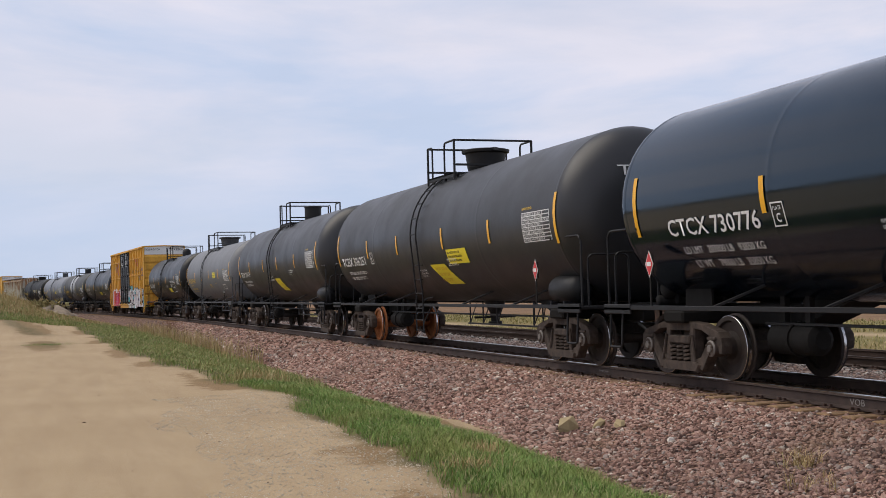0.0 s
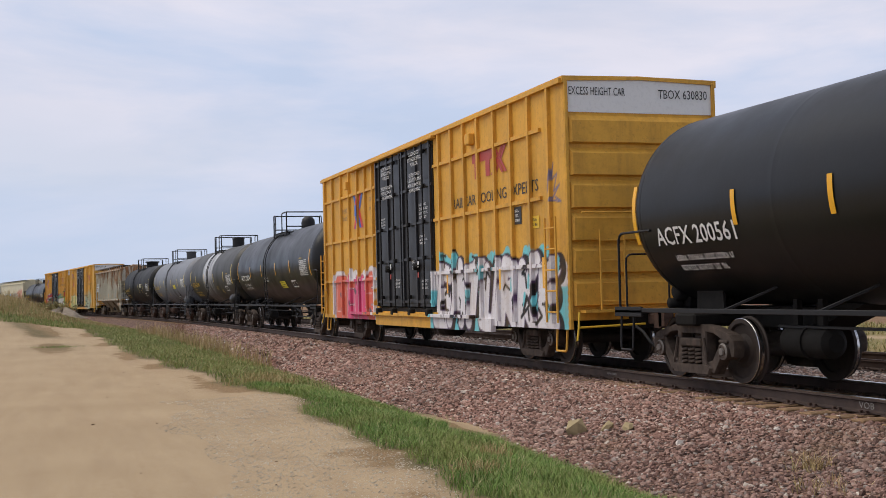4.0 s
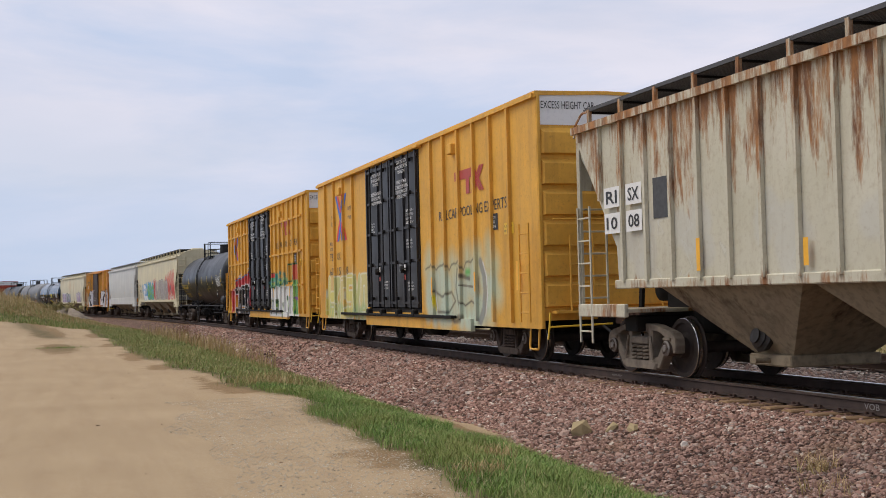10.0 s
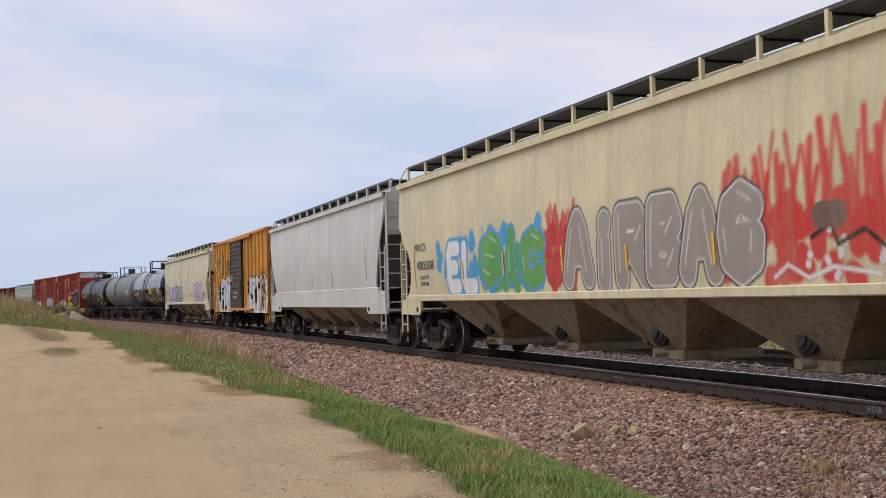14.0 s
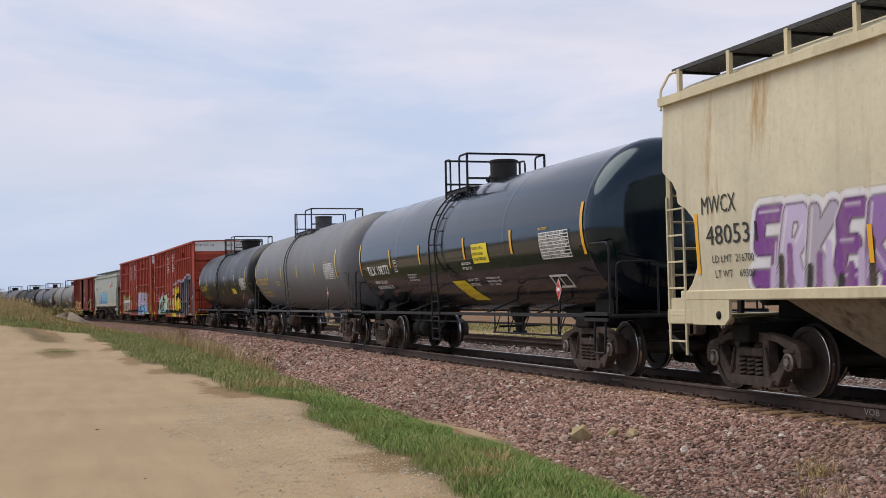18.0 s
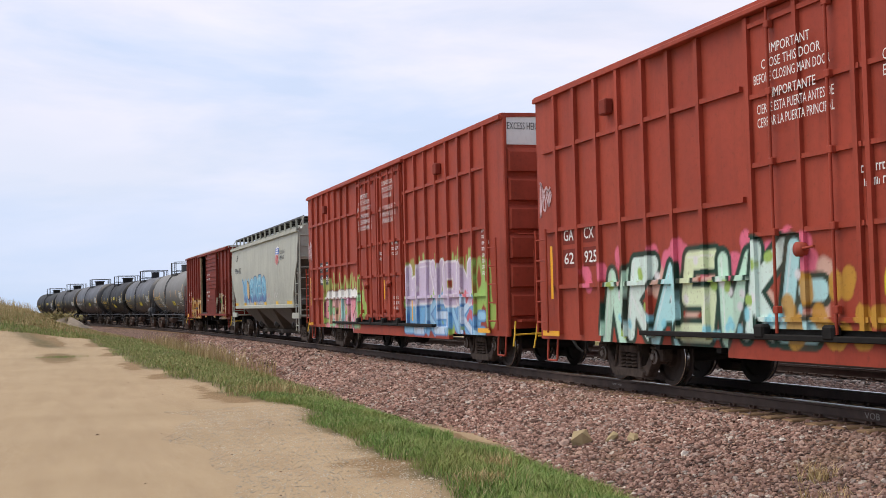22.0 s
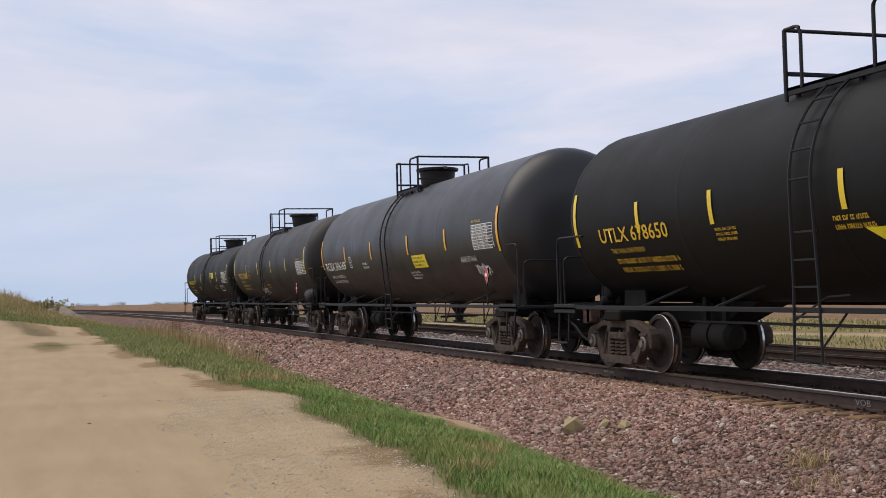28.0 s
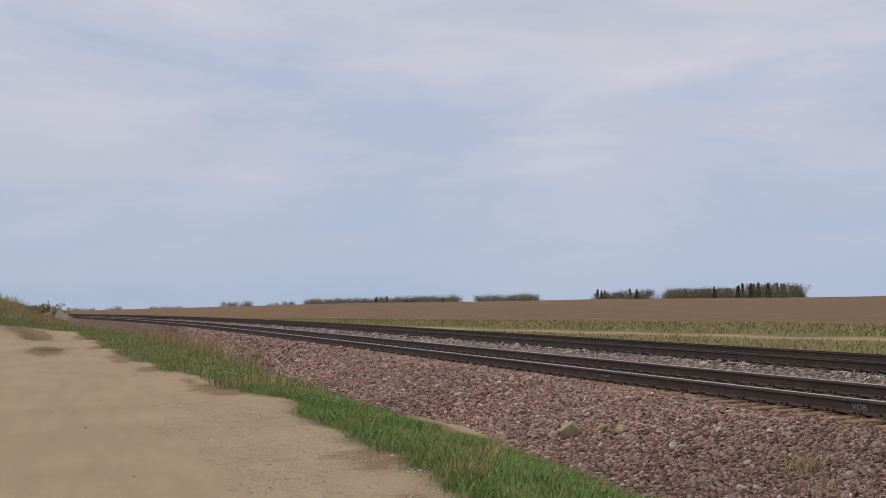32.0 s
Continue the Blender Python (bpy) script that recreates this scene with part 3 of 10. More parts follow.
def patch(sh, x0, x1, z0, z1, surf, e=0.01, mat=0, rows=4, lean=0.0):
    """A thin painted patch that follows the side."""
    vs, fs = [], []
    for i in range(rows + 1):
        z = z0 + (z1 - z0) * i / rows
        k = lean * i / rows
        vs += [surf(x0 + k, z, e), surf(x1 + k, z, e)]
    for i in range(rows):
        fs.append((2 * i, 2 * i + 1, 2 * i + 3, 2 * i + 2))
    sh.add(vs, fs, mat)


def bars(sh, x0, x1, z0, z1, lines, surf, rng, e=0.012, mat=0, fill=0.55):
    """Unreadable small print: lines of short upright and level bars."""
    h = (z1 - z0) / lines
    c = h * fill
    w = c * 0.66
    for i in range(lines):
        x, z = x0, z1 - h * (i + 1) + h * (1 - fill) / 2
        stop = x1 - rng.random() * 0.3 * (x1 - x0) - w
        left = rng.randint(2, 8)
        while x < stop:
            patch(sh, x, x + w * 0.3, z, z + c, surf, e, mat, 1)
            kind = rng.randrange(5)
            if kind in (0, 2):
                patch(sh, x + w * 0.3, x + w * 0.78, z, z + c * 0.22, surf, e, mat, 1)
            if kind in (0, 1, 3):
                patch(sh, x + w * 0.3, x + w * 0.78, z + c * 0.78, z + c, surf, e, mat, 1)
            if kind in (1, 4):
                patch(sh, x + w * 0.55, x + w * 0.8, z, z + c * 0.7, surf, e, mat, 1)
            left -= 1
            x += w
            if left <= 0:
                x += w * 0.8
                left = rng.randint(2, 8)


def print_block(car, mat, x0, x1, z0, z1, lines, surf, seed, name="small_print"):
    sh = Shape()
    bars(sh, x0, x1, z0, z1, lines, surf, random.Random(seed))
    tagged(part(name, sh, mat, car), kind="stuff")


def placard(car, x0, x1, z0, z1, surf, ground_mat, ink, seed, lean=0.0, lines=3):
    sh = Shape()
    patch(sh, x0, x1, z0, z1, surf, 0.012, 0, 3, lean)
    rng = random.Random(seed)
    bars(sh, x0 + 0.06 * (x1 - x0) + lean * 0.5, x1 - 0.06 * (x1 - x0) + lean * 0.5, z0 + 0.08 * (z1 - z0), z1 - 0.08 * (z1 - z0), lines, surf, rng, 0.017, 1, 0.5)
    part("placard", sh, [ground_mat, ink], car)


def data_table(car, x0, x1, z0, z1, surf, mat, seed, cols=4, rows=8):
    """A stencilled test table: ruled boxes with short bars in them."""
    sh = Shape()
    for i in range(rows + 1):
        z = z0 + (z1 - z0) * i / rows
        patch(sh, x0, x1, z - 0.008, z + 0.008, surf, 0.012, 0, 1)
    for i in range(cols + 1):
        x = x0 + (x1 - x0) * i / cols
        patch(sh, x - 0.008, x + 0.008, z0, z1, surf, 0.013, 0, 4)
    bars(sh, x0 + 0.03, x1 - 0.03, z0, z1, rows, surf, random.Random(seed), 0.014, 0, 0.5)
    tagged(part("test_table", sh, mat, car), kind="stuff")


def diamond(car, x, z, r, surf, mat=None):
    x, z, r = x + 0.45, z + 0.12, r * 0.8
    holder = Shape().box(x - 0.09, x + 0.09, -1.47, -1.45, z - 0.14, z + 0.14).box(x - 0.02, x + 0.02, -1.468, -1.452, 1.0, z - 0.1)
    part("placard_holder", holder, STEEL_DARK, car)
    surf = on_plane(1.455)
    sh = Shape()
    for k, (q, m) in enumerate(((r, 1), (r * 0.86, 0))):
        sh.add([surf(x, z - q, 0.02 + k * 0.005), surf(x + q * 0.62, z, 0.02 + k * 0.005), surf(x, z + q, 0.02 + k * 0.005), surf(x - q * 0.62, z, 0.02 + k * 0.005)], [(0, 1, 2, 3)], m)
    patch(sh, x - r * 0.32, x + r * 0.32, z - r * 0.16, z + r * 0.16, surf, 0.03, 1, 1)
    part("hazard_placard", sh, [mat or RED_CARD, WHITE], car, "diamond hazard placard")


def strips(car, spots, surf, mat, w=0.1):
    for x, z0, z1 in spots:
        sh = Shape()
        patch(sh, x - w / 2, x + w / 2, z0, z1, surf, 0.012, 0, 5)
        part("reflective_strip", sh, mat, car)


def scrawl(car, x0, x1, z0, z1, surf, mat, seed, r=0.016, loops=7):
    """A thin spray-can tag: one looping line."""
    rng = random.Random(seed)
    sh = Shape()
    pts, n, w = [], loops * 12, x1 - x0
    swing = [rng.uniform(0.35, 1.0) for _ in range(loops + 2)]
    for i in range(n + 1):
        f = i / n
        k = swing[int(f * loops)]
        pts.append((x0 + w * (0.06 + 0.82 * f) + 0.55 * w / loops * math.sin(f * loops * 6.283 + 0.8 * math.sin(f * 17)), (z0 + z1) / 2 + (z1 - z0) * 0.5 * k * math.cos(f * loops * 6.283) + (z1 - z0) * 0.08 * math.sin(f * 31)))
    for a, b in zip(pts, pts[1:]):
        dx, dz = b[0] - a[0], b[1] - a[1]
        k = math.hypot(dx, dz) or 1
        ox, oz = -dz / k * r, dx / k * r
        sh.add([surf(a[0] + ox, a[1] + oz, 0.012), surf(a[0] - ox, a[1] - oz, 0.012), surf(b[0] - ox, b[1] - oz, 0.012), surf(b[0] + ox, b[1] + oz, 0.012)], [(0, 1, 2, 3)])
    part("spray_tag", sh, mat, car)


SPRAYS = {}


def spray(color):
    """A flat spray-can colour."""
    if color not in SPRAYS:
        SPRAYS[color] = flat("spray_paint", color, 0.6)
    return SPRAYS[color]


# Large painted graffiti: letters as thick strokes, sampled on the vertices of the side sheets.
LETTERS = ["00-01-11-10-00", "01-00-10 0.5,0.5-1,0.5", "11-01-00-10", "11-01-0,0.5-1,0.5-10-00", "0.5,0-0.5,1", "00-0.5,1-10 0.25,0.4-0.75,0.4", "00-01-11-0,0.5-10", "01-00 11-0,0.5-10", "00-01-1,0-11", "01-0.5,0-11 0.5,0-0.5,0.4", "01-11 0.5,1-0.5,0"]


ROUND = {"A": "00-0.3,0.8-0.5,1-0.7,0.8-10 0.2,0.4-0.8,0.4", "B": "00-01-0.7,1-0.9,0.75-0.65,0.52-0,0.52 0.65,0.52-1,0.25-0.75,0-00", "C": "0.95,0.85-0.5,1-0.1,0.85-0,0.5-0.1,0.15-0.5,0-0.95,0.15",
         "D": "00-01-0.6,1-0.95,0.7-0.95,0.3-0.6,0-00", "E": "0.9,1-0.2,1-0,0.8-0.1,0.5-0.7,0.5 0.1,0.5-0,0.2-0.2,0-0.95,0", "G": "0.95,0.85-0.5,1-0.1,0.85-0,0.5-0.1,0.15-0.5,0-0.95,0.15-1,0.42-0.55,0.42",
         "I": "0.5,0-0.5,0.62 0.5,0.95-0.52,0.98", "L": "0.1,1-0,0.2-0.2,0-10", "O": "0.5,0-0.1,0.15-0,0.5-0.1,0.85-0.5,1-0.9,0.85-1,0.5-0.9,0.15-0.5,0", "R": "00-01-0.7,1-0.95,0.75-0.7,0.5-0,0.5 0.4,0.5-10", "S": "0.95,0.85-0.5,1-0.05,0.8-0.2,0.55-0.8,0.45-0.95,0.2-0.5,0-0.05,0.15"}


def strokes_of(code):
    out = []
    for line in code.split():
        pts = []
        for p in line.split("-"):
            a, b = p.split(",") if "," in p else (p[0], p[1])
            pts.append((float(a), float(b)))
        out += list(zip(pts, pts[1:]))
    return out


class Graffiti:
    def __init__(self):
        self.layers = []

    def letters(self, x0, x1, z0, z1, count, fill, outline, halo=None, seed=1, fat=0.42, edge=0.05, pick=None):
        rng = random.Random(seed)
        w = (x1 - x0) / count
        r = fat * w * 0.42
        segs, fills = [], []
        for i in range(count):
            code = LETTERS[pick[i] if pick else rng.randrange(len(LETTERS))]
            cx, tilt = x0 + w * (i + 0.5) + rng.uniform(-0.05, 0.05) * w, rng.uniform(-0.15, 0.25)
            up = rng.uniform(-0.06, 0.06) * (z1 - z0)
            for a, b in strokes_of(code):
                q = []
                for u, t in (a, b):
                    q += [cx + (u - 0.5) * (w * 1.05 - 2 * r) + tilt * (t - 0.5) * w * 0.6, z0 + r + up + t * (z1 - z0 - 2 * r)]
                segs.append(q)
                fills.append(fill[i % len(fill)] if isinstance(fill, list) else fill)
        if halo:
            self.layers.append((segs, [halo] * len(segs), r + edge * 2.6, 0.04, 0.95))
        self.layers.append((segs, [outline] * len(segs), r + edge, 0.02, 1.0))
        for c in dict.fromkeys(fills):
            self.layers.append(([s for s, f in zip(segs, fills) if f == c], [c], r, 0.02, 1.0))
        shine = [(s[0] + 0.02, s[1] + r * 0.45, s[2] + 0.02, s[3] + r * 0.45) for s in segs[::3]]
        self.layers.append((shine, [tuple(min(1, v * 1.8 + 0.08) for v in (fill[0] if isinstance(fill, list) else fill))], r * 0.16, 0.04, 0.7))
        return self

    def word(self, codes, x0, x1, z0, z1, r, rings, lean=0.1, seed=1, dance=0.05):
        """Rounded letters side by side, each in rings of paint (colour, swell), widest first."""
        rng = random.Random(seed)
        w, h = (x1 - x0) / len(codes), z1 - z0
        for i, code in enumerate(codes):
            up, wide, tilt = rng.uniform(-dance, dance) * h, rng.uniform(0.92, 1.1), lean + rng.uniform(-0.06, 0.06)
            segs = []
            for a, b in strokes_of(code):
                q = []
                for u, t in (a, b):
                    q += [x0 + w * (i + 0.5) + (u - 0.5) * (w * wide - 1.5 * r) + tilt * (t - 0.5) * h, z0 + r + up + t * (h - 2 * r)]
                segs.append(tuple(q))
            for color, swell in rings:
                self.layers.append((segs, [color[i % len(color)] if isinstance(color, list) else color], r + swell, 0.022, 1.0))
            shine = [(q[0] - r * 0.35, q[1] + r * 0.4, q[2] - r * 0.35, q[3] + r * 0.4) for q in segs[::3]]
            self.layers.append((shine, [(0.8, 0.8, 0.82)], 0.012, 0.03, 0.75))
        return self

    def flames(self, x0, x1, z0, z1, color, count, seed, r=0.05):
        """Ragged upright strokes that fray out at their tops."""
        rng = random.Random(seed)
        for i in range(count):
            x = x0 + (x1 - x0) * (i + 0.5) / count
            top = z1 - (z1 - z0) * 0.45 * rng.random()
            q = rng.uniform(-0.12, 0.12)
            self.layers.append(([(x, z0, x + q, (z0 + top) / 2), (x + q, (z0 + top) / 2, x - q * 0.4, top)], [color], r * rng.uniform(0.6, 1.3), 0.07, 0.92))
        return self

    def wild(self, x0, x1, z0, z1, count, fill, line, halo=None, seed=1, thin=0.05):
        """Interlocked letters: a solid fill cut up by dark slanting lines and wedges."""
        rng = random.Random(seed)
        w, h = (x1 - x0) / count, z1 - z0
        body = []
        for i in range(count * 2):
            x = x0 + w * (i + 0.5) / 2 + rng.uniform(-0.1, 0.1) * w
            lean = rng.uniform(-0.25, 0.25) * w
            body.append((x - lean, z0 + 0.2 * h, x + lean, z1 - h * rng.uniform(0.12, 0.3)))
        r = w * 0.34
        if halo:
            self.layers.append((body, [halo], r + 0.11, 0.03, 1.0))
        self.layers.append((body, [line], r + 0.05, 0.02, 1.0))
        fills = fill if isinstance(fill, list) else [fill]
        for k, c in enumerate(fills):
            self.layers.append((body[k::len(fills)], [c], r, 0.02 if len(fills) == 1 else 0.05, 1.0))
        for i in range(count * 5):
            x, z = rng.uniform(x0, x1), rng.uniform(z0 + 0.1 * h, z1 - 0.25 * h)
            a, l = rng.choice((0.35, 0.8, 1.2, 1.57, 1.57, 1.9, 2.4)), rng.uniform(0.2, 0.5) * h
            q = (x + math.cos(a) * l, z + math.sin(a) * l)
            self.layers.append(([(x, z, *q)], [line], thin * rng.uniform(0.6, 1.5), 0.02, 1.0))
            if rng.random() < 0.45:
                b = a + rng.choice((-1.1, 1.1, 0.8))
                self.layers.append(([(*q, q[0] + math.cos(b) * l * 0.5, q[1] + math.sin(b) * l * 0.5)], [line], thin * rng.uniform(0.6, 1.3), 0.02, 1.0))
        return self

    def cloud(self, x0, x1, z0, z1, color, count, r, seed, soft=0.12, strength=0.9):
        rng = random.Random(seed)
        segs = []
        for i in range(count):
            x, z = rng.uniform(x0, x1), rng.uniform(z0, z1)
            segs.append((x, z, x + rng.uniform(-1, 1) * r, z + rng.uniform(-0.4, 1.2) * r))
        self.layers.append((segs, [color], r, soft, strength))
        return self

    def slash(self, pts, color, r, soft=0.03, strength=1.0):
        self.layers.append(([(*a, *b) for a, b in zip(pts, pts[1:])], [color], r, soft, strength))
        return self

    def sample(self, xz):
        out = np.zeros((len(xz), 4), np.float32)
        for segs, colors, r, soft, strength in self.layers:
            best = np.full(len(xz), 1e9, np.float32)
            for ax, az, bx, bz in segs:
                lo = (min(ax, bx) - r - soft, max(ax, bx) + r + soft)
                near = np.nonzero((xz[:, 0] > lo[0]) & (xz[:, 0] < lo[1]))[0]
                if not len(near):
                    continue
                p = xz[near]
                d = np.array((bx - ax, bz - az))
                f = np.clip(((p - (ax, az)) @ d) / max(d @ d, 1e-9), 0, 1)
                dist = np.hypot(p[:, 0] - ax - f * d[0], p[:, 1] - az - f * d[1])
                best[near] = np.minimum(best[near], dist)
            a = np.clip((r + soft / 2 - best) / max(soft, 1e-3), 0, 1) * strength
            out[:, :3] = out[:, :3] * (1 - a[:, None]) + np.array(colors[0][:3]) * a[:, None]
            out[:, 3] = out[:, 3] * (1 - a) + a
        keep = np.maximum(out[:, 3:4], 1e-4)
        out[:, :3] = np.where(out[:, 3:4] > 0.01, out[:, :3] / keep, 0)
        return np.clip(out, 0, 1)


def sheet(name, car, surf, xl, xr, z0, z1, mat, art=None, step=0.05, e=0.0, thick=0.04, label="", rows=0):
    """A side sheet between xl(z) and xr(z), with its thickness, carrying any spray paint."""
    fine = step if art else 0.6
    levels = [z0 + (z1 - z0) * i / 8 for i in range(9)]
    if art:
        top = min(z1, max(max(q[1], q[3]) + r + soft for segs, _, r, soft, _ in art.layers for q in segs))
        k = max(2, int((top - z0) / fine) + 1) if top > z0 else 2
        levels = [z0 + (max(top, z0 + 0.01) - z0) * i / (k - 1) for i in range(k)]
        if z1 - levels[-1] > 0.02:
            levels += [levels[-1] + (z1 - levels[-1]) * i / 6 for i in range(1, 7)]
        else:
            levels[-1] = z1
        if top <= z0:
            fine, levels = 0.6, [z0, (z0 + z1) / 2, z1]
    if rows:
        gap = (z1 - z0) / rows
        levels = [a + (b - a) * i / max(1, math.ceil((b - a) / gap)) for a, b in zip(levels, levels[1:]) for i in range(max(1, math.ceil((b - a) / gap)))] + [levels[-1]]
    nz = len(levels)
    nx = max(2, int((max(xr(z0), xr(z1)) - min(xl(z0), xl(z1))) / fine) + 1)
    vs, xz = [], []
    for i in range(nz):
        z = levels[i]
        a, b = xl(z), xr(z)
        for j in range(nx):
            x = a + (b - a) * j / (nx - 1)
            vs.append(surf(x, z, e))
            xz.append((x, z))
    front = len(vs)
    fs = [(i * nx + j, i * nx + j + 1, (i + 1) * nx + j + 1, (i + 1) * nx + j) for i in range(nz - 1) for j in range(nx - 1)]
    rim = [j for j in range(nx)] + [i * nx + nx - 1 for i in range(1, nz)] + [(nz - 1) * nx + j for j in range(nx - 2, -1, -1)] + [i * nx for i in range(nz - 2, 0, -1)]
    for k in rim:
        x, y, z = vs[k]
        vs.append((x, y + thick, z))
    m = len(rim)
    fs += [(rim[(k + 1) % m], rim[k], front + k, front + (k + 1) % m) for k in range(m)]
    me = bpy.data.meshes.new(name)
    me.from_pydata(vs, [], fs)
    me.materials.append(mat)
    if art:
        col = np.zeros((len(vs), 4), np.float32)
        col[:front] = art.sample(np.array(xz))
        col[front:] = col[rim]
        at = me.color_attributes.new("spray", "FLOAT_COLOR", "POINT")
        at.data.foreach_set("color", col.ravel())
    unsprayed(me)
    ob = new(name, me)
    ob.parent = car
    return tagged(ob, label)


def sprayed(mat, grime=(0.1, 0.075, 0.05), pale=(0.3, 0.25, 0.19)):
    """Lets a paint carry the spray colour stored on the mesh, under one coat of road dirt."""
    mat["spray"] = True
    t = mat.node_tree
    bsdf = t.nodes["Principled BSDF"]
    base = bsdf.inputs["Base Color"].links[0].from_socket
    att = t.nodes.new("ShaderNodeAttribute")
    att.attribute_name = "spray"
    m = t.nodes.new("ShaderNodeMix")
    m.data_type = "RGBA"
    t.links.new(att.outputs["Alpha"], m.inputs["Factor"])
    t.links.new(base, m.inputs["A"])
    t.links.new(att.outputs["Color"], m.inputs["B"])
    place = t.nodes.new("ShaderNodeTexCoord")
    out = m.outputs["Result"]
    for scale, squash, low, high, most, dirt in ((2.6, 0.09, 0.5, 0.74, 0.42, grime), (16.0, 1.0, 0.56, 0.72, 0.4, grime), (1.1, 0.8, 0.5, 0.8, 0.25, pale)):
        mp = t.nodes.new("ShaderNodeMapping")
        mp.inputs["Scale"].default_value = (1, 1, squash)
        t.links.new(place.outputs["Object"], mp.inputs["Vector"])
        nz = t.nodes.new("ShaderNodeTexNoise")
        nz.inputs["Scale"].default_value, nz.inputs["Detail"].default_value, nz.inputs["Roughness"].default_value = scale, 7.0, 0.68
        t.links.new(mp.outputs["Vector"], nz.inputs["Vector"])
        rp = t.nodes.new("ShaderNodeValToRGB")
        rp.color_ramp.elements[0].position, rp.color_ramp.elements[1].position = low, high
        rp.color_ramp.elements[0].color, rp.color_ramp.elements[1].color = (0, 0, 0, 1), (most, most, most, 1)
        t.links.new(nz.outputs["Fac"], rp.inputs["Fac"])
        over = t.nodes.new("ShaderNodeMix")
        over.data_type = "RGBA"
        over.inputs["B"].default_value = (*dirt, 1)
        t.links.new(rp.outputs["Color"], over.inputs["Factor"])
        t.links.new(out, over.inputs["A"])
        out = over.outputs["Result"]
    t.links.new(out, bsdf.inputs["Base Color"])
    return mat


def ladder(sh, x, w, y, z0, z1, n, r=0.016, along="x"):
    """Stiles and rungs; along the side (x) or across the end (y)."""
    p = (lambda d, z: (x + d, y, z)) if along == "x" else (lambda d, z: (x, y + d, z))
    for d in (0, w):
        sh.pipe([p(d, z0), p(d, z1)], r * 1.3, 5)
    for i in range(n):
        z = z0 + (z1 - z0) * (i + 0.5) / n
        sh.pipe([p(0, z), p(w, z)], r, 5, caps=False)


def bent(pts, k=0.18, n=4):
    """Rounds the corners of a bar's path."""
    out = [Vector(pts[0])]
    for a, b, c in zip(pts, pts[1:], pts[2:]):
        a, b, c = Vector(a), Vector(b), Vector(c)
        u, w = min(k, (a - b).length * 0.5), min(k, (c - b).length * 0.5)
        p, q = b + (a - b).normalized() * u, b + (c - b).normalized() * w
        for i in range(n + 1):
            t = i / n
            out.append(p * (1 - t) ** 2 + b * 2 * t * (1 - t) + q * t * t)
    out.append(Vector(pts[-1]))
    return out


